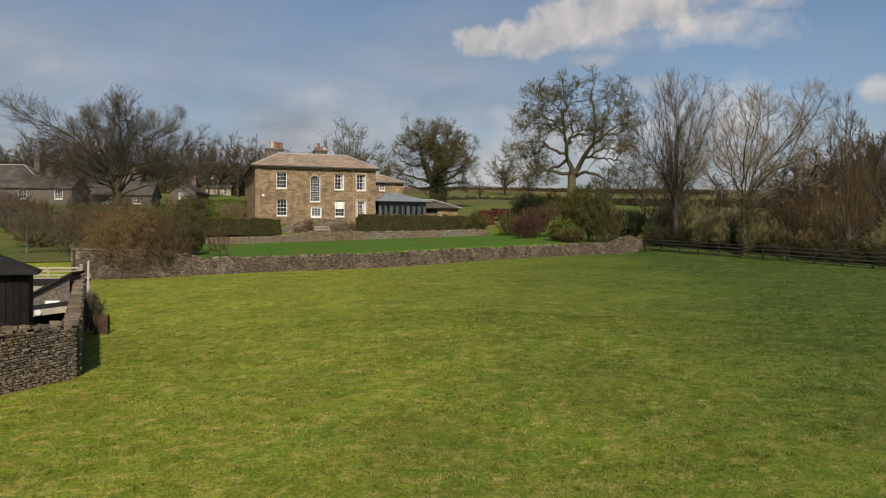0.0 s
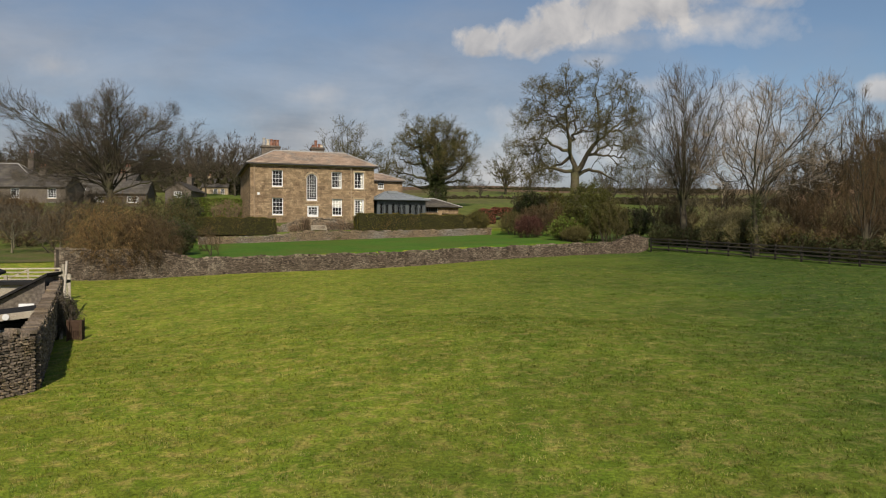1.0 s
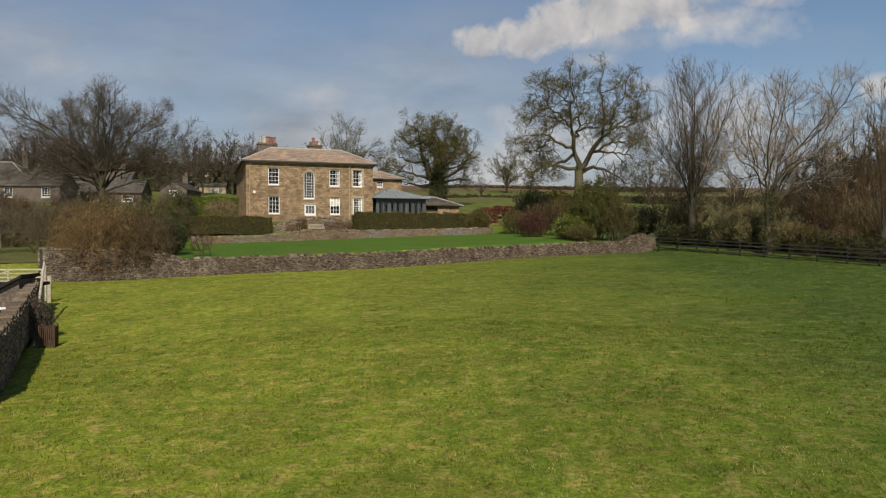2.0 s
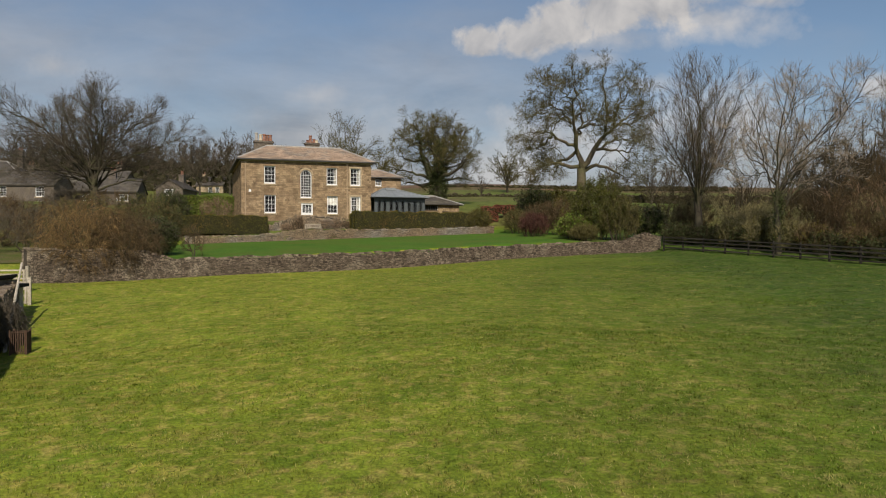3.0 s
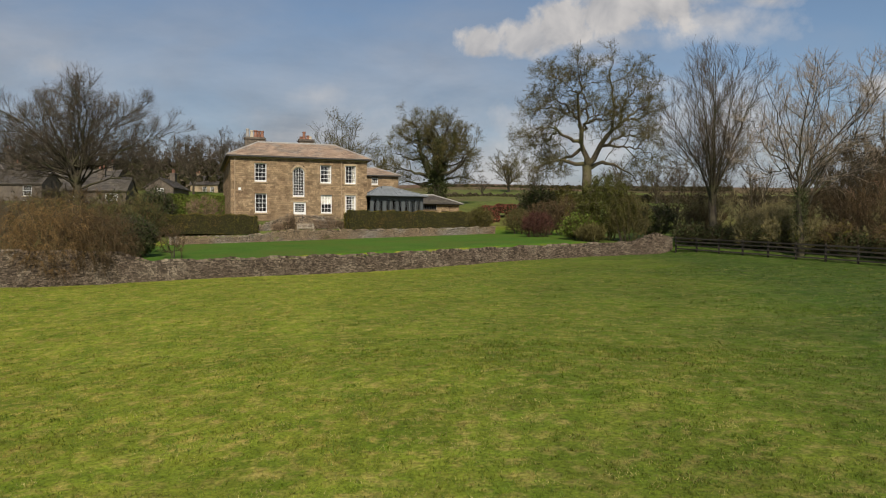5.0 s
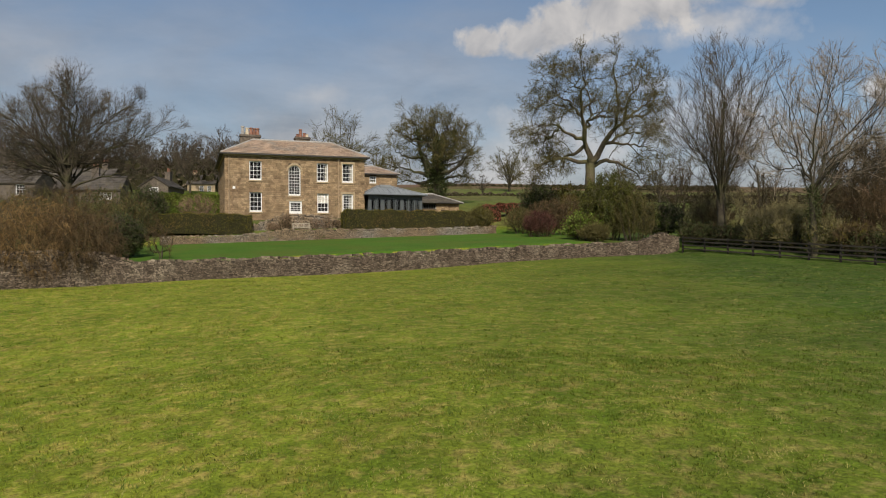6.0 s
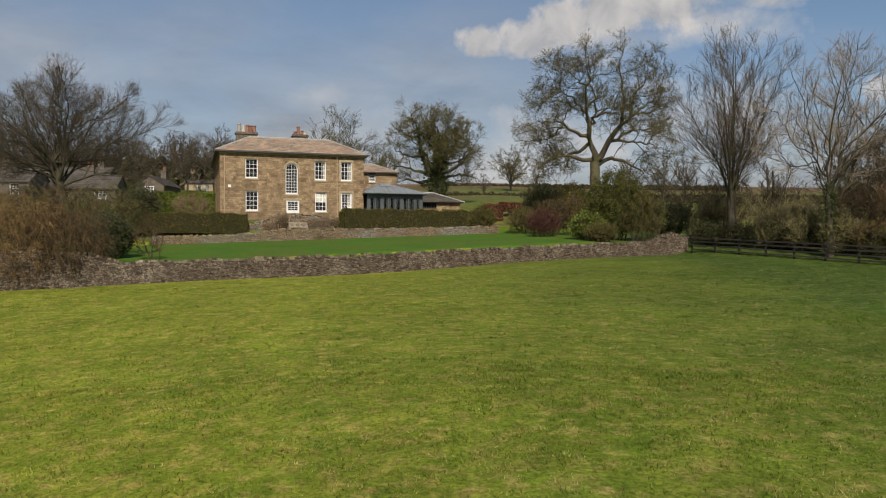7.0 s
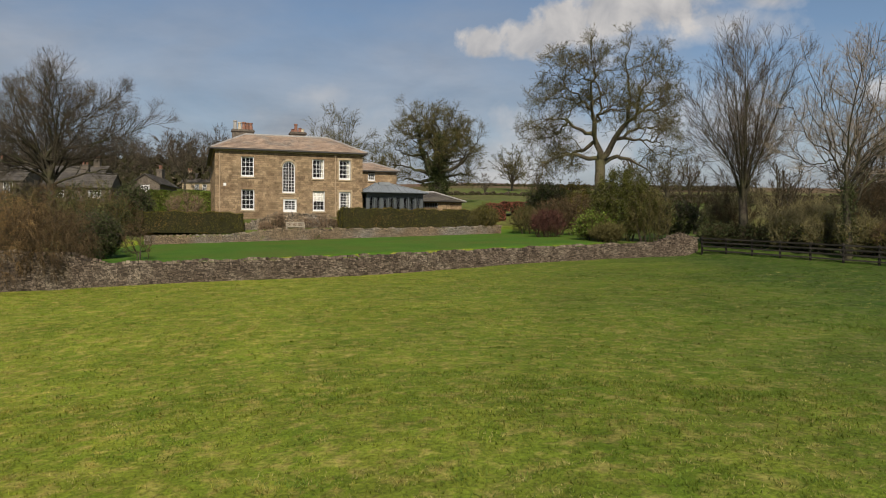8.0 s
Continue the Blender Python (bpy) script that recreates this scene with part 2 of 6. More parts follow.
M_TWIG = material("grey_twigs", (0.088, 0.070, 0.048), (0.135, 0.110, 0.078), 0.6, 4, rough=0.95, bump=0, island=0.3)
M_BROWNTWIG = material("brown_twigs", (0.090, 0.060, 0.030), (0.135, 0.092, 0.046), 0.6, 4, rough=0.95, bump=0, island=0.3)
M_DARKTWIG = material("dark_brown_twigs", (0.055, 0.040, 0.022), (0.085, 0.064, 0.034), 0.6, 4, rough=0.95, bump=0, island=0.3)
M_PALEBARK = material("pale_bark", (0.12, 0.105, 0.065), (0.19, 0.165, 0.105), 2, 18, (0.13, 0.125, 0.05), 0.5, 0.9, 0.5, 0.02)
M_PALETWIG = material("pale_twigs", (0.23, 0.182, 0.125), (0.34, 0.27, 0.19), 0.5, 4, rough=0.9, bump=0, island=0.3)
M_OLIVETWIG = material("olive_twigs", (0.095, 0.082, 0.028), (0.14, 0.118, 0.045), 0.6, 4, rough=0.95, bump=0, island=0.3)
M_ORANGETWIG = material("orange_twigs", (0.15, 0.092, 0.036), (0.235, 0.152, 0.066), 0.7, 4, rough=0.9, bump=0, island=0.3)
M_REDTWIG = material("dark_red_twigs", (0.075, 0.032, 0.025), (0.105, 0.048, 0.034), 0.7, 4, rough=0.9, bump=0, island=0.3)
M_FARWOOD = material("far_woodland_twigs", (0.088, 0.068, 0.048), (0.125, 0.100, 0.070), 0.06, 1.0, rough=0.95, bump=0, island=0.25, obj=0.2)
M_IVY = leafy(material("ivy_leaves", (0.040, 0.052, 0.016), (0.07, 0.080, 0.024), 1, 6, rough=0.6, bump=0, island=0.4), 0.15)
M_HEDGE = leafy(material("clipped_hedge_leaves", (0.095, 0.088, 0.014), (0.14, 0.115, 0.022), 0.8, 6, (0.21, 0.125, 0.038), 0.5, 0.9, 0, island=0.15, patch=(0.5, 0.7)), 0.10)
M_THICKET = material("pale_olive_twigs", (0.16, 0.138, 0.062), (0.24, 0.205, 0.10), 0.6, 4, rough=0.95, bump=0, island=0.3)
M_FENCE = material("weathered_dark_rail", (0.040, 0.034, 0.028), (0.07, 0.06, 0.048), 2.5, 30, rough=0.9, bump=0.5, obj=0.25)
# near-black colour stands for the shade deep between hedge leaves
M_HEDGESHADE = material("hedge_core", (0.03, 0.03, 0.012), (0.045, 0.04, 0.018), 2, 12, rough=0.95, bump=0.8, bump_size=0.1)
M_EVERGREEN = leafy(material("evergreen_leaves", (0.060, 0.068, 0.012), (0.11, 0.108, 0.022), 0.8, 5, rough=0.55, bump=0, island=0.4), 0.15)
M_LUSH = leafy(material("lush_grass", (0.115, 0.175, 0.020), (0.16, 0.215, 0.028), 1.0, 3.0, None, 1, 0.7, 0, island=0.3), 0.3)
M_LIME = leafy(material("bright_green_leaves", (0.11, 0.16, 0.02), (0.17, 0.21, 0.035), 0.8, 5, rough=0.6, bump=0, island=0.3), 0.25)
M_RUSSET = leafy(material("russet_leaves", (0.20, 0.065, 0.04), (0.27, 0.10, 0.06), 0.8, 5, rough=0.7, bump=0, island=0.35), 0.2)
M_TIMBER = material("grey_timber", (0.34, 0.29, 0.22), (0.46, 0.40, 0.31), 2.5, 30, rough=0.9, bump=0.5, obj=0.2)
M_DARKTIMBER = material("dark_timber", (0.010, 0.008, 0.007), (0.02, 0.017, 0.014), 2.5, 30, rough=0.85, bump=0.5, obj=0.2)
M_RUST = material("rusty_iron", (0.075, 0.045, 0.03), (0.12, 0.075, 0.05), 4, 30, rough=0.85, metal=0.3)
M_FELT = material("roofing_felt", (0.018, 0.017, 0.016), (0.032, 0.029, 0.027), 2, 40, rough=0.9)
M_COB = material("grey_ridge_stone", (0.33, 0.31, 0.28), (0.43, 0.40, 0.36), 1.5, 20, rough=0.9)
M_INSIDE = material("dim_interior", (0.05, 0.045, 0.04), (0.07, 0.062, 0.055), 1, 10, rough=0.95)
M_CURTAIN = material("pale_curtain", (0.42, 0.39, 0.34), (0.5, 0.46, 0.41), 2, 20, rough=0.9)
M_CARPAINT = material("white_car_paint", (0.72, 0.72, 0.72), (0.76, 0.76, 0.76), 1, 20, rough=0.25, bump=0, fine_amount=0.02)
M_TYRE = material("tyre_rubber", (0.02, 0.02, 0.02), (0.03, 0.03, 0.03), 4, 40, rough=0.85)


def glass(name, tint, rough=0.03):
    m = bpy.data.materials.new(name)
    m.use_nodes = True
    b = m.node_tree.nodes["Principled BSDF"]
    b.inputs["Base Color"].default_value = (*tint, 1)
    b.inputs["Roughness"].default_value = rough
    b.inputs["Transmission Weight"].default_value = 1.0
    b.inputs["IOR"].default_value = 1.33
    return m


M_GLASS = glass("window_glass", (0.9, 0.93, 0.93))


# ---------------------------------------------------------------- mesh helpers
class Shell:
    """Collects vertices and faces for one mesh."""

    def __init__(self):
        self.v, self.f = [], []

    def add(self, verts, faces):
        k = len(self.v)
        self.v += [tuple(p) for p in verts]
        self.f += [tuple(i + k for i in q) for q in faces]
        return self

    def box(self, x0, x1, y0, y1, z0, z1):
        v = [(x, y, z) for z in (z0, z1) for y in (y0, y1) for x in (x0, x1)]
        return self.add(v, [(0, 2, 3, 1), (4, 5, 7, 6), (0, 1, 5, 4), (1, 3, 7, 5), (3, 2, 6, 7), (2, 0, 4, 6)])

    def bar(self, p, q, w, h=None):
        """A squared bar from p to q."""
        p, q = Vector(p), Vector(q)
        h = h or w
        d = (q - p).normalized()
        s = d.cross(Vector((0, 0, 1)))
        s = s.normalized() if s.length > 1e-4 else Vector((1, 0, 0))
        u = s.cross(d)
        v = [e + s * (a * w / 2) + u * (b * h / 2) for e in (p, q) for a, b in ((-1, -1), (1, -1), (1, 1), (-1, 1))]
        return self.add(v, [(3, 2, 1, 0), (4, 5, 6, 7), (0, 1, 5, 4), (1, 2, 6, 5), (2, 3, 7, 6), (3, 0, 4, 7)])

    def rod(self, p, q, r0, r1=None, n=8, caps=True):
        p, q = Vector(p), Vector(q)
        r1 = r0 if r1 is None else r1
        d = (q - p).normalized()
        s = d.orthogonal().normalized()
        u = d.cross(s)
        v = [e + (s * math.cos(2 * math.pi * i / n) + u * math.sin(2 * math.pi * i / n)) * r for e, r in ((p, r0), (q, r1)) for i in range(n)]
        f = [(i, (i + 1) % n, n + (i + 1) % n, n + i) for i in range(n)]
        if caps:
            f += [tuple(range(n))[::-1], tuple(range(n, 2 * n))]
        return self.add(v, f)

    def lathe(self, x, y, rings, n=10):
        """rings: (radius, z) from below upward."""
        v = [(x + r * math.cos(2 * math.pi * i / n), y + r * math.sin(2 * math.pi * i / n), z) for r, z in rings for i in range(n)]
        f = [(k * n + i, k * n + (i + 1) % n, (k + 1) * n + (i + 1) % n, (k + 1) * n + i) for k in range(len(rings) - 1) for i in range(n)]
        f += [tuple(range(n))[::-1], tuple(range((len(rings) - 1) * n, len(rings) * n))]
        return self.add(v, f)

    def stone(self, cx, cy, cz, lx, ly, lz, rng, ang=0.0, jag=0.12):
        """A rough block: a box with its corners knocked about."""
        c, s = math.cos(ang), math.sin(ang)
        v = []
        for z in (-1, 1):
            for y in (-1, 1):
                for x in (-1, 1):
                    a = x * lx / 2 * (1 - rng.random() * jag * 1.5)
                    b = y * ly / 2 * (1 - rng.random() * jag)
                    h = z * lz / 2 * (1 - rng.random() * jag * 1.5)
                    v.append((cx + a * c - b * s, cy + a * s + b * c, cz + h))
        return self.add(v, [(0, 2, 3, 1), (4, 5, 7, 6), (0, 1, 5, 4), (1, 3, 7, 5), (3, 2, 6, 7), (2, 0, 4, 6)])

    def mesh(self, name):
        me = bpy.data.meshes.new(name)
        me.from_pydata(self.v, [], self.f)
        return me


def fast_mesh(name, verts, faces):
    """A mesh from numpy arrays: verts (n, 3), faces (m, k)."""
    me = bpy.data.meshes.new(name)
    verts, faces = np.asarray(verts, np.float32), np.asarray(faces, np.int32)
    k = faces.shape[1]
    me.vertices.add(len(verts))
    me.vertices.foreach_set("co", verts.ravel())
    me.loops.add(faces.size)
    me.loops.foreach_set("vertex_index", faces.ravel())
    me.polygons.add(len(faces))
    me.polygons.foreach_set("loop_start", np.arange(0, faces.size, k, dtype=np.int32))
    me.update(calc_edges=True)
    return me


def part(name, shape, mat, parent=None, label="", smooth=False):
    me = shape.mesh(name) if isinstance(shape, Shell) else shape
    if not me.materials:
        me.materials.append(mat)
    if smooth:
        me.shade_smooth()
    ob = new(name, me)
    if parent is not None:
        ob.parent = parent
    if label:
        ob["label"] = label
    return ob


def thing(name, m, label, category, group="", kind=""):
    ob = new(name)
    ob.matrix_world = m
    ob.empty_display_size = 0.3
    return tagged(ob, label, category, group, kind)


# ---------------------------------------------------------------- the lie of the land
def smooth01(v):
    v = np.clip(v, 0, 1)
    return v * v * (3 - 2 * v)


Q_TABLE = ((-80, -3), (20, 0.3), (45, 1.9), (66, 3.3), (89.6, 4.8), (90.6, 5.45), (94.6, 5.72), (96.4, 6.9), (99.5, 7.25), (108, 7.5), (140, 11.0), (200, 16.9), (270, 24.0), (420, 23), (900, 10), (5000, -80))


def wall_line(x):
    """y of the field's far boundary: the stone wall, then the rail fence."""
    x = np.asarray(x, float)
    return np.where(x < 19.6, 55.3 + 0.454 * (np.maximum(x, -60) + 26.5), np.maximum(74.8 - 2.0 * (x - 19.3), -60))


def bell(x, y, cx, cy, r):
    return np.exp(-((x - cx) ** 2 + (y - cy) ** 2) / (r * r))


def ground(x, y):
    x, y = np.asarray(x, float), np.asarray(y, float)
    fx, fy = np.clip(x, -42, 42), np.clip(y, -40, 82)
    field = -1.781 + 0.0174 * fx + 0.0706 * fy - 0.000264 * fx * fx + 0.00005 * fx * fy - 0.000146 * fy * fy
    field = field - 0.42 * bell(x, y, -16, 33, 8) + 0.32 * bell(x, y, 1.2, 30, 6) - 0.25 * bell(x, y, -5, 66, 9) + 0.75 * bell(x, y, -29, 50, 5.5)
    field = field - 0.22 * bell(x, y, 15.2, 41, 2.2)
    edge = np.where(y > 23.5, -11.4 - 0.455 * (y - 23.5), -11.4 - 0.49 * (23.5 - y))
    field = field - 0.95 * smooth01((edge - 0.15 - x) / 0.6) * smooth01((y - 8) / 4) * smooth01((44 - y) / 4)
    q = y - 0.335 * np.clip(x, -60, 60)
    beyond = np.interp(q, [a for a, _ in Q_TABLE], [b for _, b in Q_TABLE]) + 0.04 * np.clip(x, -30, 10)
    beyond = beyond + np.where(q > 150, 1.6 * np.sin(x * 0.011 + 1.0) * smooth01((q - 150) / 80), 0)
    beyond = beyond + 4.0 * smooth01((-x - 25) / 60) * smooth01((q - 165) / 90)
    w = y - wall_line(x)
    walled = (x > -26.4) & (x < 19.5)
    k = np.where(walled, smooth01((w - 0.3) / 0.35 + 0.5), smooth01(w / 9 + 0.35))
    return field * (1 - k) + beyond * k


def gz(x, y):
    return float(ground(x, y))


def axis(parts):
    return np.unique(np.concatenate([np.arange(a, b, s) for a, b, s in parts]).round(3))


gx = axis(((-3000, -300, 300), (-300, -60, 12), (-60, 50, 0.75), (50, 300, 12), (300, 3001, 300)))
gy = axis(((-1500, -60, 120), (-60, 0, 3), (0, 120, 0.5), (120, 320, 5), (320, 600, 40), (600, 4001, 400)))
X, Y = np.meshgrid(gx, gy)
Z = ground(X, Y)
near = (np.abs(X) < 60) & (Y < 110)
rngs = np.random.default_rng(3)
Z = Z + np.where(near, rngs.normal(0, 0.012, Z.shape), 0)
nx, ny = len(gx), len(gy)
idx = np.arange(nx * ny).reshape(ny, nx)
quads = np.stack([idx[:-1, :-1], idx[:-1, 1:], idx[1:, 1:], idx[1:, :-1]], -1).reshape(-1, 4)
me = fast_mesh("ground", np.stack([X, Y, Z], -1).reshape(-1, 3), quads)
me.materials.append(M_FIELD)
me.materials.append(M_HILL)
cyq = Y[:-1, :-1].ravel() - wall_line(X[:-1, :-1].ravel())
me.materials.append(M_MOOR)
hill_q = Y[:-1, :-1].ravel() - 0.335 * np.clip(X[:-1, :-1].ravel(), -60, 60)
me.polygons.foreach_set("material_index", ((cyq > 26).astype(np.int32) + ((cyq > 26) & (hill_q > 202)).astype(np.int32)))
me.shade_smooth()
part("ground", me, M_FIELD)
tagged(bpy.data.objects["ground"], "sloping green pasture with straw-coloured tufts rising to a hill", "ground", kind="structure")

# the mown lawn between the field wall and the terrace
u, v = np.meshgrid(np.linspace(0, 1, 90), np.linspace(0, 1, 40))
lx = -25.5 + u * 37.5
ly = (wall_line(lx) + 0.15) * (1 - v) + (90.2 + 0.335 * lx) * v
lz = -0.5 * (v < 0.01) + ground(lx, np.maximum(ly, wall_line(lx) + 0.9)) + 0.04
li = np.arange(lx.size).reshape(lx.shape)
part("lawn", fast_mesh("lawn", np.stack([lx, ly, lz], -1).reshape(-1, 3), np.stack([li[:-1, :-1], li[:-1, 1:], li[1:, 1:], li[1:, :-1]], -1).reshape(-1, 4)), M_LAWN, smooth=True)
tagged(bpy.data.objects["lawn"], "close-mown bright green lawn below the house terrace", "lawn", kind="structure")

ou, ov = np.meshgrid(np.linspace(0, 1, 50), np.linspace(0, 1, 50))
ox = -64 + ou * 36.8
oy = np.maximum(wall_line(ox), 40) + 6 + ov * 34
oz = ground(ox, oy) + 0.05
oi = np.arange(ox.size).reshape(ox.shape)
part("orchard_grass", fast_mesh("orchard_grass", np.stack([ox, oy, oz], -1).reshape(-1, 3), np.stack([oi[:-1, :-1], oi[:-1, 1:], oi[1:, 1:], oi[1:, :-1]], -1).reshape(-1, 4)), M_ORCHARD, smooth=True)
tagged(bpy.data.objects["orchard_grass"], "deep green grass under the bare orchard trees", "grass", kind="structure")


# ---------------------------------------------------------------- bare trees
def norm(a):
    return a / np.maximum(np.linalg.norm(a, axis=-1, keepdims=True), 1e-9)


def limbs(rng, start, way, length, r0, r1, segs, wander, rise):
    """Paths of many branches at once: points (n, segs+1, 3) and radii (n, segs+1)."""
    n = len(start)
    pts = np.empty((n, segs + 1, 3))
    pts[:, 0] = start
    d = way.copy()
    for i in range(segs):
        d = norm(d + rng.normal(0, wander, (n, 3)) + np.array((0, 0, rise)))
        pts[:, i + 1] = pts[:, i] + d * (length / segs)[:, None]
    t = np.linspace(0, 1, segs + 1)
    return pts, r0[:, None] * (1 - t) + r1[:, None] * t


def tubes(pts, rad, sides):
    n, s, _ = pts.shape
    d = norm(np.gradient(pts, axis=1))
    ref = np.where(np.abs(d[..., 2:3]) < 0.9, np.array((0, 0, 1.0)), np.array((1.0, 0, 0)))
    a = norm(np.cross(d, ref))
    b = np.cross(d, a)
    ang = 2 * np.pi * np.arange(sides) / sides
    ring = pts[:, :, None] + rad[:, :, None, None] * (a[:, :, None] * np.cos(ang)[:, None] + b[:, :, None] * np.sin(ang)[:, None])
    base = np.arange(n * s * sides).reshape(n, s, sides)
    nxt = np.roll(base, -1, axis=2)
    f = np.stack([base[:, :-1], nxt[:, :-1], nxt[:, 1:], base[:, 1:]], -1).reshape(-1, 4)
    return ring.reshape(-1, 3), f


def joined(pieces):
    vs, fs, k = [], [], 0
    for v, f in pieces:
        vs.append(v), fs.append(f + k)
        k += len(v)
    return np.concatenate(vs), np.concatenate(fs)


def grown_tree(seed, trunk_h, trunk_r, lobes, points=1800, step=0.45, kill=0.95, rise=0.10, noise_amt=0.12, tip=0.013, pipe=2.35, twigs=3, twig_len=0.6, twig_r=0.010, starts=((0, 0),), lean=(0, 0), shell=0.45, twig_up=0.15, low=None, twig_segs=1, taper=1.0):
    """A tree that grows into its crown: points scattered through the lobes (cx, cy, cz, rx, ry, rz) pull the branches on.
    Returns limbs and fine twigs as two vertex and face sets."""
    rng = np.random.default_rng(seed)
    vol = np.array([l[3] * l[4] * l[5] for l in lobes])
    which = rng.choice(len(lobes), points, p=vol / vol.sum())
    d = norm(rng.normal(0, 1, (points, 3)))
    r = (shell + (1 - shell) * rng.random(points)) ** 0.5
    L = np.array(lobes)[which]
    att = L[:, :3] + d * r[:, None] * L[:, 3:]
    att = att[att[:, 2] > (trunk_h * 0.75 if low is None else low)]
    pos, par = [], []
    for sx, sy in starts:
        n0 = max(2, int(trunk_h / step))
        w = rng.normal(0, 0.04, 2)
        for i in range(n0 + 1):
            f = i / n0
            pos.append((sx * (1 + 0.5 * f) + lean[0] * f + w[0] * math.sin(3 * f), sy * (1 + 0.5 * f) + lean[1] * f + w[1] * math.sin(3 * f), -0.3 + (trunk_h + 0.3) * f))
            par.append(-1 if i == 0 else len(pos) - 2)
    cap = 16000
    P = np.zeros((cap, 3))
    n = len(pos)
    P[:n] = pos
    par = par + [0] * (cap - n)
    near_d = np.full(len(att), 1e9)
    near_i = np.zeros(len(att), int)
    alive = np.ones(len(att), bool)
    fresh = np.arange(n)
    grew = {}
    for it in range(140):
        ia = np.where(alive)[0]
        if not len(ia) or not len(fresh):
            break
        for c in range(0, len(fresh), 400):
            q = P[fresh[c:c + 400]]
            dd = ((att[ia][:, None] - q[None]) ** 2).sum(-1)
            k = dd.argmin(1)
            m = dd[np.arange(len(ia)), k]
            better = m < near_d[ia]
            near_d[ia[better]] = m[better]
            near_i[ia[better]] = fresh[c:c + 400][k[better]]
        alive &= near_d > kill * kill
        ia = np.where(alive)[0]
        if not len(ia):
            break
        src = near_i[ia]
        u, inv = np.unique(src, return_inverse=True)
        way = np.zeros((len(u), 3))
        np.add.at(way, inv, norm(att[ia] - P[src]))
        way = norm(norm(way) + rng.normal(0, noise_amt, way.shape) + np.array((0, 0, rise)))
        ok = np.array([grew.get(int(k), 0) < 3 for k in u])
        u, way = u[ok], way[ok]
        if not len(u) or n + len(u) >= cap:
            break
        P[n:n + len(u)] = P[u] + way * step
        for j, k in enumerate(u):
            par[n + j] = int(k)
            grew[int(k)] = grew.get(int(k), 0) + 1
        fresh = np.arange(n, n + len(u))
        n += len(u)
    P, par = P[:n], np.array(par[:n])
    load = np.zeros(n)
    kids = np.zeros(n, int)
    for i in range(n - 1, -1, -1):
        if load[i] == 0:
            load[i] = tip ** pipe
        if par[i] >= 0:
            load[par[i]] += load[i]
            kids[par[i]] += 1
    rad = load ** (1 / pipe)
    top = rad[[i for i in range(n) if par[i] < 0]].max()
    rad = np.where(rad > 3 * tip, 3 * tip + (trunk_r - 3 * tip) * (np.maximum(rad - 3 * tip, 0) / max(top - 3 * tip, 1e-6)) ** taper, rad)
    e = np.where(par >= 0)[0]
    a, b = P[par[e]], P[e]
    ra, rb = np.minimum(rad[par[e]], rad[e] * 1.3), rad[e]
    ra = np.where(a[:, 2] < 0.3, ra * 1.3, ra)
    wood = []
    for sides, lo, hi in ((8, 0.12, 9), (5, 0.035, 0.12), (3, 0, 0.035)):
        k = (rb >= lo) & (rb < hi)
        if k.any():
            ext = norm(b[k] - a[k]) * (rb[k] * 0.3)[:, None]
            wood.append(tubes(np.stack([a[k], b[k] + ext], 1), np.stack([ra[k], rb[k]], 1), sides))
    thin = e[rb < 3.2 * tip]
    src = np.repeat(thin, twigs)
    dirs = norm(P[src] - P[par[src]])
    w = norm(dirs + norm(rng.normal(0, 1, dirs.shape)) * 0.85 + np.array((0, 0, twig_up)))
    m = len(src)
    st = P[par[src]] + (P[src] - P[par[src]]) * rng.random((m, 1))
    P4, R4 = limbs(rng, st, w, twig_len * (0.45 + rng.random(m)), np.full(m, twig_r), np.full(m, twig_r * 0.5), twig_segs, 0.12, twig_up * 0.6)
    return joined(wood), tubes(P4, R4, 3)


def plant_tree(name, x, y, shape, bark, twig, label, category="tree", group="", turn=0, z=None, stem="trunk"):
    wood, fine = shape
    ob = thing(name, pose(x, y, gz(x, y) if z is None else z, 0, 0, turn), label, category, group)
    st_ = part(stem, fast_mesh(stem, *wood), bark, ob, smooth=True)
    if stem != "trunk":
        tagged(st_, kind="stuff")
    part("crown", fast_mesh("crown", *fine), twig, ob)
    return ob


def leaves(rng, centres, size, spread, per):
    """Small bent leaf clumps: two-triangle blades scattered round the centres."""
    n = len(centres) * per
    c = np.repeat(centres, per, 0) + rng.normal(0, spread, (n, 3))
    a = norm(rng.normal(0, 1, (n, 3)))
    b = norm(np.cross(a, rng.normal(0, 1, (n, 3))))
    s = size * (0.6 + 0.8 * rng.random((n, 1)))
    v = np.stack([c - a * s, c + b * s * 0.45, c + a * s, c - b * s * 0.45], 1).reshape(-1, 3)
    return v, np.arange(n * 4).reshape(n, 4)


def along(rng, line, n, gnarl):
    """A limb's axis: n + 1 points evenly along a rough line, rounded off and made crooked."""
    p = np.asarray(line, float)
    t = np.concatenate([[0], np.cumsum(np.linalg.norm(np.diff(p, axis=0), axis=1))])
    q = np.stack([np.interp(np.linspace(0, t[-1], n + 1), t, p[:, c]) for c in range(3)], -1)
    q[1:-1] = 0.25 * q[:-2] + 0.5 * q[1:-1] + 0.25 * q[2:]
    q[1:] += np.cumsum(rng.normal(0, gnarl, (n, 3)), 0) * 0.5 + rng.normal(0, gnarl, (n, 3))
    return q, t[-1]


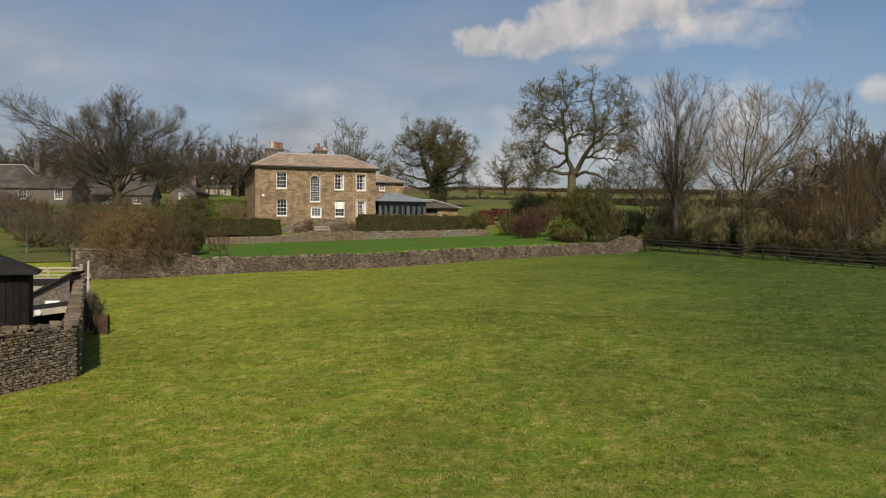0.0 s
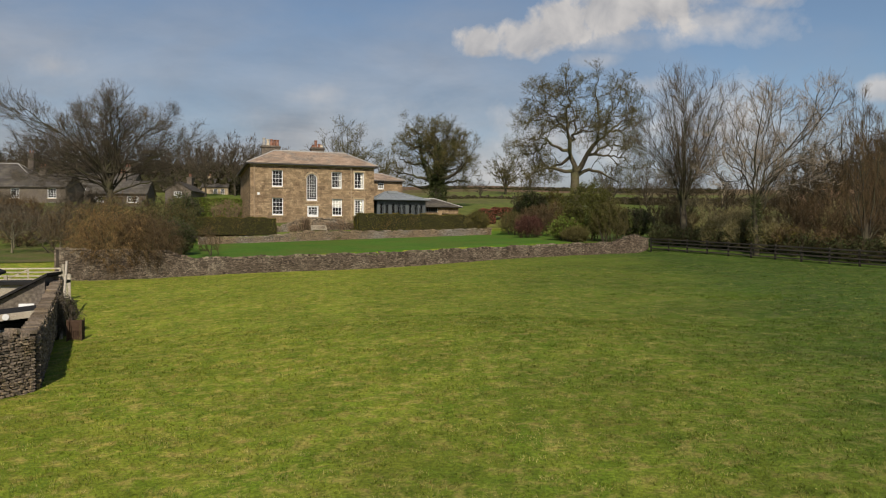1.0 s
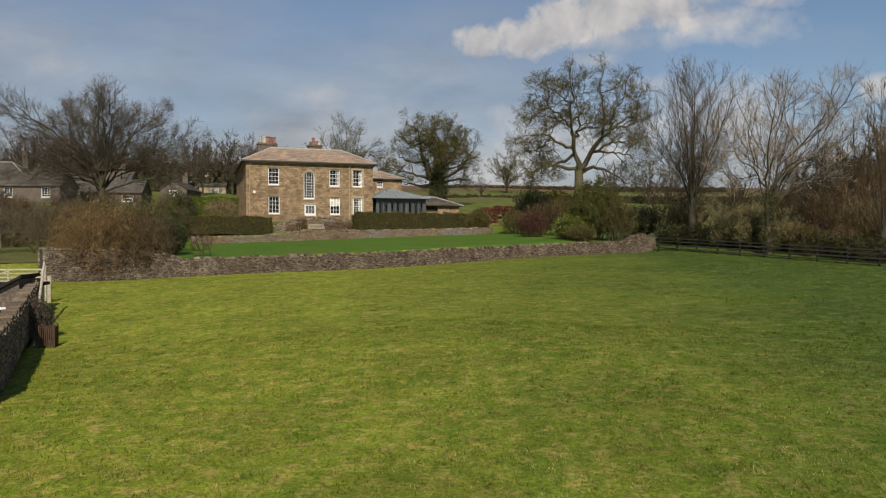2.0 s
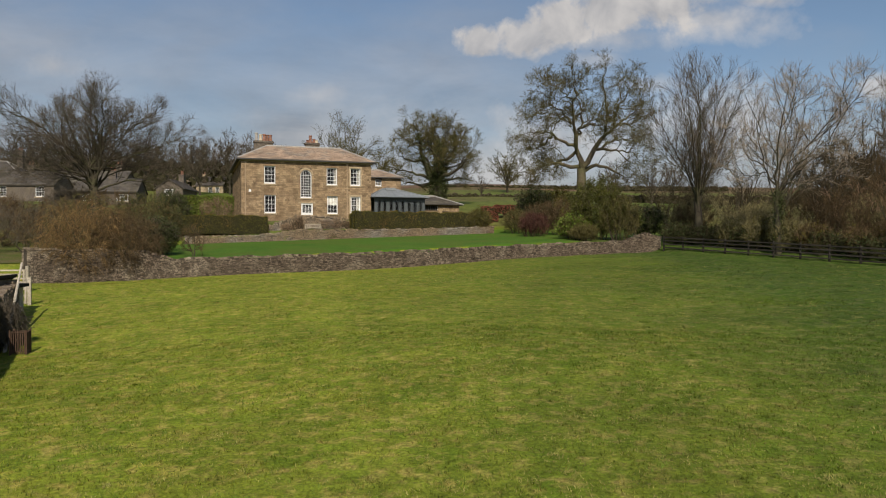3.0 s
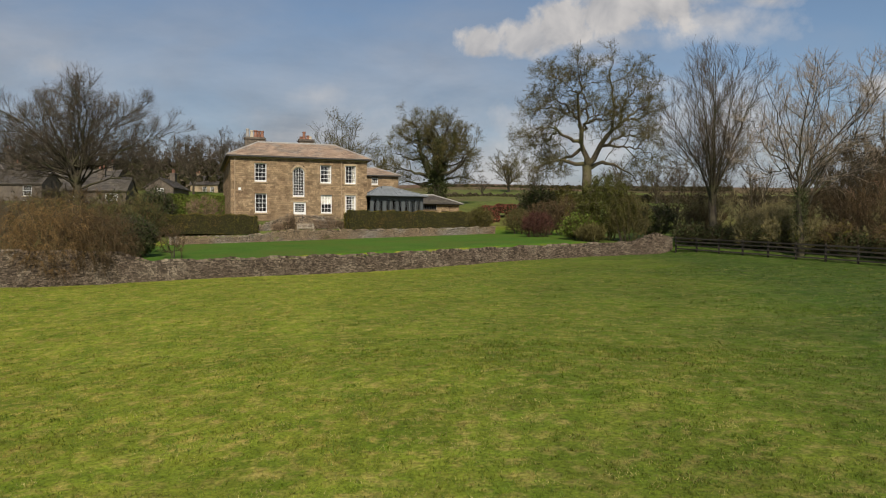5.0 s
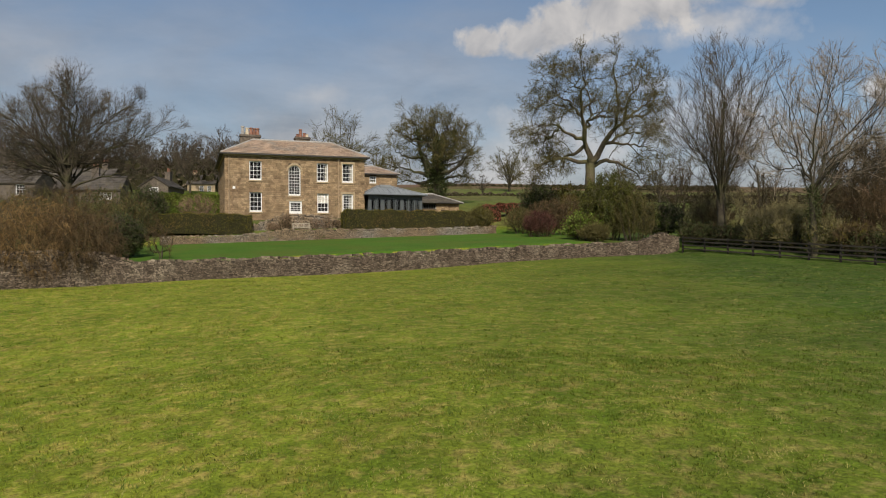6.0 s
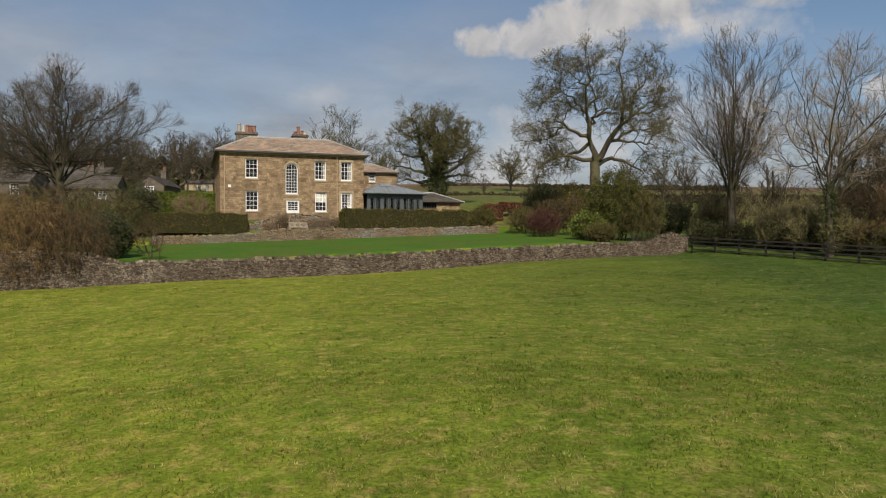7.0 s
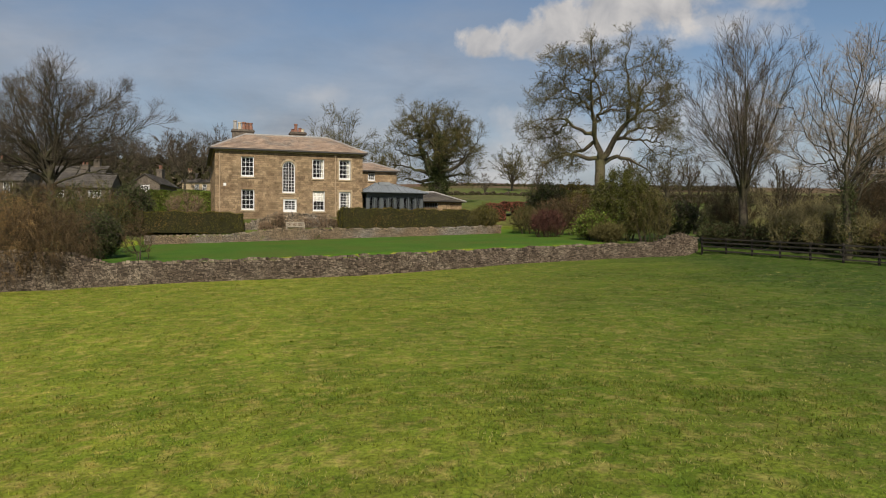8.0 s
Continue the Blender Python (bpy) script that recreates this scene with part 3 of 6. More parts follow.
def sprout(rng, pts, rad, reach, per, t0, angle, length, segs, wander, rise, r0, r1):
    """Side branches all along the given ones, kept within reach of the crown's main limbs."""
    n, s1, _ = pts.shape
    t = np.minimum(t0 + (1 - t0) * (np.arange(per) + rng.random((n, per))) / per, 0.999).ravel()
    who = np.repeat(np.arange(n), per)
    i = (t * (s1 - 1)).astype(int)
    fr = (t * (s1 - 1) - i)[:, None]
    base = pts[who, i] * (1 - fr) + pts[who, i + 1] * fr
    here = rad[who, i] * (1 - fr[:, 0]) + rad[who, i + 1] * fr[:, 0]
    d = norm(pts[who, i + 1] - pts[who, i])
    side = norm(np.cross(d, rng.normal(0, 1, d.shape)))
    ang = (angle * (0.5 + rng.random(len(t))))[:, None]
    m = len(t)
    P, R = limbs(rng, base, d * np.cos(ang) + side * np.sin(ang), length * (0.5 + 0.9 * rng.random(m)) * (1.2 - 0.6 * t), np.minimum(r0 * (0.7 + 0.6 * rng.random(m)), 0.75 * here), np.full(m, r1), segs, wander, rise)
    if reach is not None:
        for _ in range(3):
            out = np.zeros(m, bool)
            for c in range(0, m, 4000):
                e = P[c:c + 4000, -1]
                k = (((e[:, None] - reach[0][None]) ** 2).sum(-1) / reach[1][None] ** 2).min(1)
                out[c:c + 4000] = k > 1
            P[out] = base[out][:, None] + (P[out] - base[out][:, None]) * 0.66
    return P, R


def habit_tree(seed, stem, stem_r, mains, levels, gnarl=0.06, depth=3.5, puff_r=2.0, segs=10, limb_r=0.5, foot=1.25, end_r=0.03):
    """A tree built from its habit: a stem, main limbs as rough lines (x, z) or (x, y, z), and levels of ever finer branches.
    Returns limbs and fine twigs as two vertex and face sets, and the axes of the main limbs."""
    rng = np.random.default_rng(seed)
    sp, sl = along(rng, [(p[0], 0, p[1]) for p in stem], 8, 0.02)
    sr = np.linspace(stem_r * foot, stem_r * 0.85, 9)
    known_p, known_r = [sp], [sr]
    axes, radii = [], []
    longest = max(sum(math.dist(a, b) for a, b in zip(l, l[1:])) for l in mains)
    for k, line in enumerate(mains):
        flat = len(line[0]) == 2
        if flat:
            swing = depth * (2 * ((k * 0.618) % 1) - 1)
            line3 = [(p[0], swing * (j / (len(line) - 1)) ** 1.2, p[1]) for j, p in enumerate(line)]
        else:
            line3 = [tuple(p) for p in line]
        allp, allr = np.concatenate(known_p), np.concatenate(known_r)
        dd = (allp - np.array(line3[0])) ** 2
        if flat:
            dd = dd[:, [0, 2]]
        j = dd.sum(1).argmin()
        if flat:
            off = allp[j][1]
            line3 = [(x, y + off * (1 - i / (len(line3) - 1)), z) for i, (x, y, z) in enumerate(line3)]
        line3[0] = tuple(allp[j])
        ax, ln = along(rng, line3, segs, gnarl)
        r0 = min(stem_r * limb_r * (0.35 + 0.75 * ln / longest), 0.9 * allr[j])
        rr_ = end_r + (r0 - end_r) * (1 - np.linspace(0, 1, segs + 1)) ** 1.5
        known_p.append(ax), known_r.append(rr_)
        axes.append(ax), radii.append(rr_)
    A, R = np.stack(axes), np.stack(radii)
    tip_pts = A[:, segs * 2 // 5:].reshape(-1, 3)
    reach = (tip_pts, puff_r * (0.7 + 0.6 * np.random.default_rng(seed + 1).random(len(tip_pts))))
    wood = [tubes(sp[None], sr[None], 10), tubes(A, R, 6)]
    cur, fine = (A, R), []
    for k, lv in enumerate(levels):
        cur = sprout(rng, *cur, reach if k < len(levels) - 1 else None, *lv)
        (fine if k >= len(levels) - 2 else wood).append(tubes(*cur, 4 if k == 0 else 3))
    return joined(wood), joined(fine), A


def dome_limbs(seed, n, fork, rx, ry, z0, rz, low=-10, cx=0.0):
    """Main limbs that fan out from the stem, at the heights fork, to the surface of a dome."""
    rs_ = random.Random(seed)
    out = []
    for k in range(n):
        el_ = math.radians(low + (84 - low) * (k + 0.5) / n)
        az_ = k * 2.399 + rs_.uniform(-0.3, 0.3)
        q = rs_.uniform(0.84, 1.0)
        e = (cx + rx * q * math.cos(el_) * math.cos(az_), ry * q * math.cos(el_) * math.sin(az_), z0 + rz * q * math.sin(el_))
        s0 = rs_.uniform(*fork)
        out.append(((0, 0, s0), (e[0] * 0.32, e[1] * 0.32, s0 + (e[2] - s0) * 0.40), (e[0] * 0.72, e[1] * 0.72, s0 + (e[2] - s0) * 0.76), e))
    return out


def scaled(lines, cx, k, z0, fork, draw):
    """Lines sketched on a grid (right, down) turned into metres about the stem; draw shortens what rises above the fork."""
    return [[((a - cx) * k, min(z0 - b * k, fork + (z0 - b * k - fork) * draw)) for a, b in l] for l in lines]


# the single trees: levels are (number, from, angle, length, pieces, crookedness, rise, radius, end radius)
OAK = (((425, 640), (400, 560), (385, 480), (375, 400), (355, 330), (360, 270), (340, 190), (320, 120)), ((385, 470), (400, 430), (425, 380), (425, 310), (410, 240), (430, 170), (435, 120)),
       ((380, 500), (340, 490), (290, 460), (230, 440), (160, 440), (105, 460)), ((360, 390), (330, 350), (280, 310), (200, 290), (120, 320)), ((350, 330), (290, 290), (250, 230), (180, 190), (160, 200)),
       ((445, 640), (480, 580), (520, 500), (560, 460), (575, 400), (560, 320), (545, 240), (530, 160), (545, 90)), ((570, 440), (610, 390), (670, 350), (720, 290), (760, 220), (820, 185)),
       ((575, 400), (590, 320), (620, 240), (640, 160), (660, 110)), ((600, 400), (660, 360), (740, 370), (790, 340)), ((520, 520), (580, 490), (650, 480), (730, 500)),
       ((410, 640), (330, 630), (230, 650), (170, 670), (140, 700)), ((450, 640), (530, 620), (620, 630), (690, 670), (740, 730)), ((530, 540), (600, 530), (660, 550), (720, 600)),
       ((400, 450), (440, 400), (500, 400), (550, 390)), ((290, 460), (240, 500), (190, 510), (130, 520)), ((370, 300), (300, 200), (250, 140)), ((400, 570), (350, 590), (300, 580), (240, 590)))
big = habit_tree(11, [(0.1, -0.4), (0, 5.0), (0.0, 7.3)], 0.55, scaled(OAK, 430, 0.0222, 21.4, 7.3, 0.88),
                 ((9, 0.22, 0.95, 3.6, 7, 0.24, 0.04, 0.070, 0.020), (7, 0.2, 0.85, 1.7, 4, 0.26, 0.05, 0.028, 0.012), (5, 0.15, 0.8, 0.85, 2, 0.25, 0.06, 0.014, 0.009), (6, 0.1, 0.75, 0.42, 1, 0.1, 0.05, 0.009, 0.006)),
                 gnarl=0.12, depth=5, puff_r=2.2, segs=14, limb_r=0.60)
plant_tree("oak_tree", 15.6, 93, big[:2], M_OAKBARK, M_OLIVETWIG, "large bare oak with two spreading halves behind the shrubs")
BEECH = (((370, 410), (330, 360), (290, 310), (230, 240), (150, 150), (90, 80)), ((375, 400), (385, 340), (360, 280), (330, 200), (300, 120), (290, 60)), ((375, 400), (410, 350), (430, 280), (420, 200), (430, 120), (440, 60)),
         ((415, 340), (460, 270), (510, 190), (540, 110), (560, 75)), ((430, 300), (490, 240), (560, 200), (630, 150), (650, 120)), ((375, 470), (430, 420), (430, 330), (470, 240), (490, 130), (490, 70)),
         ((430, 400), (530, 350), (620, 310), (700, 250), (750, 205)), ((330, 370), (250, 290), (150, 240), (60, 190), (-20, 120)), ((350, 440), (270, 400), (200, 330), (100, 290), (-40, 250)),
         ((360, 470), (300, 450), (230, 440), (120, 380), (0, 320)), ((440, 400), (560, 380), (660, 340), (740, 290)), ((290, 310), (240, 210), (200, 120), (180, 60)), ((380, 350), (350, 240), (370, 140), (380, 60)),
         ((230, 240), (160, 190), (90, 140), (20, 90)), ((370, 440), (480, 420), (560, 410), (640, 390)), ((350, 460), (250, 450), (150, 430), (60, 410)))
left = habit_tree(23, [(0, -0.3), (0.1, 2.5), (-0.1, 5.2)], 0.44, scaled(BEECH, 375, 0.0259, 17.3, 6.7, 0.80) + dome_limbs(24, 20, (3.5, 5.2), 10.2, 7, 6.8, 6.7, cx=-1.2),
                  ((7, 0.2, 0.7, 4.2, 6, 0.08, 0.07, 0.045, 0.015), (7, 0.2, 0.65, 2.2, 4, 0.09, 0.08, 0.020, 0.010), (5, 0.15, 0.6, 1.1, 2, 0.10, 0.09, 0.010, 0.007), (3, 0.1, 0.5, 0.65, 1, 0.1, 0.08, 0.008, 0.005)),
                  gnarl=0.07, depth=7, puff_r=2.1, segs=12, limb_r=0.36)
plant_tree("beech_tree", -40.2, 95, left[:2], M_BARK, M_TWIG, "broad domed bare tree with ascending grey branches")
ASH = [((0.0, 2.2 + 0.35 * (k % 6)), (tx * 0.22, 6.2), (tx * 0.62, 6.2 + (tz - 6.2) * 0.43), (tx, 6.2 + (tz - 6.2) * 0.86)) for k, (tx, tz) in enumerate(((-2.1, 14.7), (-1.3, 15.4), (-0.3, 16.0), (1.0, 16.3), (2.1, 15.9), (3.0, 14.7), (-3.2, 12.2), (-3.7, 9.4), (3.5, 12.2), (3.8, 9.6), (-0.8, 15.6), (0.5, 16.2), (1.6, 14.6), (-2.6, 10.6), (2.7, 10.4), (-3.3, 7.2), (3.2, 7.2)))]
second = habit_tree(31, [(0.1, -0.3), (0, 2.0), (-0.05, 4.6)], 0.30, ASH,
                    ((11, 0.15, 0.62, 3.0, 6, 0.07, 0.10, 0.026, 0.012), (8, 0.15, 0.6, 1.5, 3, 0.08, 0.11, 0.012, 0.007), (7, 0.1, 0.5, 0.7, 1, 0.1, 0.12, 0.007, 0.004)),
                    gnarl=0.05, depth=3.4, puff_r=2.0, segs=10, limb_r=0.34, end_r=0.016)
plant_tree("ash_tree", 22.5, 74, second[:2], M_BARK, M_TWIG, "tall bare tree with many upright stems by the fence")
WILLOW = (((600, 560), (590, 480), (575, 380), (565, 280), (570, 180), (580, 80)), ((600, 560), (550, 490), (545, 440), (550, 360), (540, 250), (500, 170), (490, 140)), ((605, 600), (630, 440), (680, 370), (740, 310), (790, 210), (830, 75)),
          ((605, 640), (660, 540), (700, 440), (740, 390), (760, 290), (720, 220), (710, 150), (725, 75)), ((700, 440), (790, 400), (870, 340), (960, 300), (1000, 230)), ((740, 370), (800, 300), (860, 220), (890, 130), (880, 75)),
          ((700, 430), (780, 460), (840, 380), (910, 300), (960, 180)), ((570, 300), (620, 230), (650, 150), (660, 100)), ((560, 440), (510, 420), (475, 300), (465, 210)), ((560, 480), (500, 500), (470, 470), (440, 420)), ((790, 400), (820, 300), (840, 200), (800, 110)))
pale = habit_tree(47, [(0, -0.4), (0, 2.0), (-0.1, 4.4)], 0.21, scaled(WILLOW, 605, 0.019, 15.7, 4.8, 0.87) + dome_limbs(48, 9, (2.6, 4.4), 4.6, 3.5, 6.0, 6.6, low=5, cx=1.8),
                  ((9, 0.15, 0.85, 2.7, 6, 0.12, 0.08, 0.028, 0.012), (7, 0.15, 0.75, 1.4, 3, 0.12, 0.10, 0.013, 0.008), (7, 0.1, 0.5, 0.6, 1, 0.1, 0.16, 0.008, 0.005)),
                  gnarl=0.09, depth=3.5, puff_r=1.9, segs=12, limb_r=0.42, end_r=0.018)
ob = plant_tree("willow_tree", 25.6, 65.0, pale[:2], M_BARK, M_PALETWIG, "tall bare tree with pale sunlit twigs behind the fence")
rng = np.random.default_rng(9)
part("ivy", fast_mesh("ivy", *leaves(rng, np.c_[rng.normal(0, 0.22, 420), rng.normal(0, 0.22, 420), 0.2 + 4.6 * rng.random(420)], 0.07, 0.12, 6)), M_IVY, ob, "dark ivy up the trunk")
POPLAR = [((0.1 * ((k % 3) - 1), 0.6 + 0.3 * (k % 5)), (tx * 0.7, tz * 0.5), (tx, tz)) for k, (tx, tz) in enumerate(((-1.3, 8.4), (-0.9, 10.2), (-0.5, 11.8), (-0.2, 12.2), (0.2, 11.0), (0.6, 9.6), (1.1, 10.0), (1.5, 8.8), (2.0, 7.2), (-1.5, 6.0), (1.6, 6.4), (0.4, 10.6)))]
thin = habit_tree(53, [(0, -0.3), (0, 1.0), (0, 3.0)], 0.2, POPLAR,
                  ((12, 0.1, 0.45, 1.5, 4, 0.06, 0.25, 0.018, 0.009), (8, 0.1, 0.5, 0.85, 2, 0.06, 0.25, 0.009, 0.006), (5, 0.1, 0.45, 0.45, 1, 0.1, 0.2, 0.007, 0.004)), gnarl=0.04, depth=1.4, puff_r=1.0, limb_r=0.36, end_r=0.012)
plant_tree("poplar_tree", 31.0, 58.6, thin[:2], M_BARK, M_BROWNTWIG, "narrow upright bare poplar behind the fence")
IVIED = (((330, 460), (290, 390), (260, 300), (250, 200), (220, 120), (205, 100)), ((345, 430), (340, 320), (300, 230), (290, 150), (270, 90)), ((350, 430), (355, 320), (350, 220), (330, 150), (340, 85)), ((355, 400), (390, 300), (380, 200), (390, 120)),
         ((360, 400), (420, 330), (440, 240), (445, 160)), ((365, 440), (440, 400), (490, 350), (530, 290), (545, 250)), ((350, 460), (420, 430), (500, 420), (550, 370)), ((320, 430), (220, 400), (150, 370), (70, 340)),
         ((320, 460), (240, 470), (180, 450), (130, 470)), ((270, 340), (200, 330), (130, 290), (125, 240)), ((260, 250), (190, 220), (145, 180)), ((390, 280), (430, 200), (420, 130)), ((440, 260), (480, 210), (470, 190)), ((440, 400), (500, 320), (500, 270)), ((360, 470), (440, 470), (500, 460)), ((300, 230), (240, 170), (170, 130)), ((350, 220), (300, 130), (300, 80)), ((380, 200), (420, 120), (430, 100)), ((355, 320), (300, 260), (200, 250)), ((390, 300), (460, 280), (500, 230)), ((355, 300), (330, 220), (240, 150), (235, 100)))
ivy = habit_tree(61, [(0, -0.5), (0, 2.2), (-0.2, 4.4)], 0.75, scaled(IVIED, 350, 0.0318, 18.4, 4.5, 0.90) + dome_limbs(62, 10, (3.5, 6), 7.0, 6, 8.0, 6.6),
                 ((8, 0.3, 0.9, 2.8, 6, 0.18, 0.05, 0.060, 0.022), (7, 0.25, 0.8, 1.6, 3, 0.2, 0.05, 0.026, 0.015), (8, 0.1, 0.75, 0.85, 1, 0.2, 0.05, 0.017, 0.009)),
                 gnarl=0.11, depth=6, puff_r=1.9, segs=12, limb_r=0.55)
ob = plant_tree("ivy_clad_tree", -0.9, 138, ivy[:2], M_BARK, M_OLIVETWIG, "round bare tree with dark ivy up its trunk and limbs")
rng = np.random.default_rng(8)
core = ivy[2][:5].reshape(-1, 3)
core = core[(core[:, 2] < 11.5) & (np.abs(core[:, 0]) < 3.6)]
pick = core[rng.integers(0, len(core), 950)] + rng.normal(0, 0.30, (950, 3))
trunk_ivy = np.c_[rng.normal(0, 0.75, 900), rng.normal(0, 0.7, 900), 0.3 + 5.8 * rng.random(900)]
part("ivy", fast_mesh("ivy", *leaves(rng, np.concatenate([pick, trunk_ivy]), 0.16, 0.25, 7)), M_IVY, ob, "dark ivy")


def fan_tree(seed, h, r, n=11, low=0.26, r_trunk=0.28, puff=0.24, twig=0.014, flat=0.40, per=5, side=8):
    """A rounded bare tree: main limbs fanning out evenly into a dome."""
    mains = dome_limbs(seed, n, (h * low * 0.6, h * low), r, r, h * (1 - flat), h * (flat - 0.03), low=-22)
    return habit_tree(seed, [(0, -0.4), (0, h * low * 0.5), (0, h * low)], r_trunk, mains,
                      ((side, 0.15, 0.8, h * 0.23, 4, 0.08, 0.08, twig * 2.4, twig * 1.2), (6, 0.15, 0.75, h * 0.12, 2, 0.09, 0.09, twig * 1.3, twig * 0.8), (per, 0.1, 0.65, h * 0.06, 1, 0.1, 0.06, twig * 0.75, twig * 0.45)), gnarl=h * 0.003, puff_r=h * puff * 0.70, segs=8, limb_r=0.45, end_r=twig * 1.6)[:2]


# ---------------------------------------------------------------- dry-stone walls
def stone_run(core, stones, rng, p, q, base, top, thick, course=0.065, length=0.16, both=False, loose=None, limit=0, jag=0.24):
    """Courses of rough stones on the face of a wall from p to q (the right-hand face as one walks from p to q), with upright cope stones.
    base, top: heights along the wall, as functions of 0..1."""
    p, q = np.array(p, float), np.array(q, float)
    run = np.linalg.norm(q - p)
    d = (q - p) / run
    nrm = np.array((d[1], -d[0]))
    ang = math.atan2(d[1], d[0])
    n = max(2, int(run / 1.2))
    for i in range(n):
        a, b = i / n, (i + 1) / n
        za0, za1, zb0, zb1 = base(a) - 0.3, top(a) - 0.12, base(b) - 0.3, top(b) - 0.12
        pa, pb = p + d * run * a, p + d * run * b
        o, s = nrm * (thick / 2 - 0.07), -nrm * (thick / 2 - (0.07 if both else 0.0))
        v = [(*(pa + o), za0), (*(pb + o), zb0), (*(pb + s), zb0), (*(pa + s), za0), (*(pa + o), za1), (*(pb + o), zb1), (*(pb + s), zb1), (*(pa + s), za1)]
        core.add(v, [(3, 2, 1, 0), (4, 5, 6, 7), (0, 1, 5, 4), (1, 2, 6, 5), (2, 3, 7, 6), (3, 0, 4, 7)])
    for face in ((1, -1) if both else (1,)):
        s = 0.0
        z_off = 0.0
        k = 0
        while z_off < 4:
            h = course * (0.75 + 0.5 * rng.random())
            s = -length * rng.random()
            any_made = False
            while s < run:
                l = length * (0.45 + 1.1 * rng.random())
                m = min(max((s + l / 2) / run, 0), 1)
                z = base(m) - 0.08 + z_off
                if z + h < top(m) - 0.10:
                    any_made = True
                    c = p + d * min(max(s + l / 2, l / 2), run - l / 2) + nrm * face * (thick / 2 - 0.09 + rng.random() * 0.05)
                    args = (c[0], c[1], z + h / 2, l * 0.97, 0.2, h * 0.97, rng, ang, jag)
                    if loose is not None and len(loose) < limit and face == 1:
                        loose.append(args)
                    else:
                        stones.stone(*args)
                s += l
            z_off += h
            if not any_made:
                break
    s = 0.0
    while s < run:
        l = 0.10 + 0.14 * rng.random()
        m = min(s / run, 1)
        h = 0.13 + 0.05 * rng.random()
        c = p + d * (s + l / 2)
        stones.stone(c[0], c[1], top(m) - 0.13 + h / 2, l, thick * (0.8 + 0.3 * rng.random()), h, rng, ang + rng.normal(0, 0.1), 0.22)
        s += l


def wall_thing(name, label, segs, seed, separate=0, mat=None):
    rng_ = random.Random(seed)

    class R:
        random = staticmethod(rng_.random)
        normal = staticmethod(rng_.gauss)
    ob = thing(name, Matrix(), label, "stone wall")
    core, stones, loose = Shell(), Shell(), []
    for sg in segs:
        stone_run(core, stones, R, *sg[:5], **sg[5], loose=loose, limit=separate)
    part("core", core, M_CORE, ob)
    st = part("rubble", stones, mat or M_STONE, ob)
    tagged(st, kind="stuff")
    for a in loose:
        c = a[:3]
        me = Shell().stone(0, 0, 0, *a[3:6], R, a[7], a[8]).mesh("stone")
        me.materials.append(mat or M_STONE)
        s = new("stone", me)
        s.location, s.parent = c, ob
    return ob


def lerp(*pts):
    xs, ys = [a for a, _ in pts], [b for _, b in pts]
    return lambda t: float(np.interp(t, xs, ys)) + 0.05 * math.sin(t * 91) + 0.03 * math.sin(t * 213 + 1)


W0, W1, W2 = (-26.5, 55.3), (15.8, 74.5), (19.6, 76.2)


def field_base(a, b):
    return lambda t: gz(a[0] + (b[0] - a[0]) * t, a[1] + (b[1] - a[1]) * t - 0.5)


wall_thing("field_wall", "long grey dry-stone wall with upright cope stones between pasture and lawn", [
    (W0, W1, field_base(W0, W1), lerp((0, 3.42), (0.14, 3.30), (0.19, 2.75), (0.24, 2.78), (0.31, 2.86), (0.494, 3.1), (0.4985, 2.75), (0.503, 3.1), (0.51, 3.12), (0.75, 3.6), (0.87, 3.82), (1, 4.0)), 0.5, {}),
    (W1, W2, field_base(W1, W2), lerp((0, 3.95), (0.35, 4.45), (0.6, 4.75), (1, 4.35)), 0.6, {}),
    ((-27.2, 56.8), W0, lambda t: 1.3, lerp((0, 3.3), (1, 3.42)), 0.5, {})], 5)

CORNER, NEAR_END, FAR_END = (-11.4, 23.5), (-14.4, 17.4), (-19.5, 41.2)
wall_thing("yard_wall", "weathered dry-stone yard wall with lichen and a broken foot", [
    (NEAR_END, CORNER, lambda t: -0.80 + 0.30 * t, lerp((0, 1.22), (0.5, 1.16), (1, 1.12)), 0.55, {"length": 0.17, "course": 0.075, "jag": 0.34}),
    (CORNER, FAR_END, lambda t: -0.5 + 0.9 * t, lerp((0, 1.12), (0.25, 1.2), (0.5, 1.42), (1, 1.95)), 0.5, {"length": 0.22, "course": 0.09, "both": True, "jag": 0.34})], 9, separate=280, mat=M_YARDSTONE)


# ---------------------------------------------------------------- the main house
HOUSE = pose(-22.65, 92.5, 6.3, 0, 0, 18.5)


def local(u, v, z=0.0):
    return HOUSE @ Vector((u, v, z))


def ground_local(u, v):
    p = local(u, v)
    return gz(p.x, p.y) - 6.3


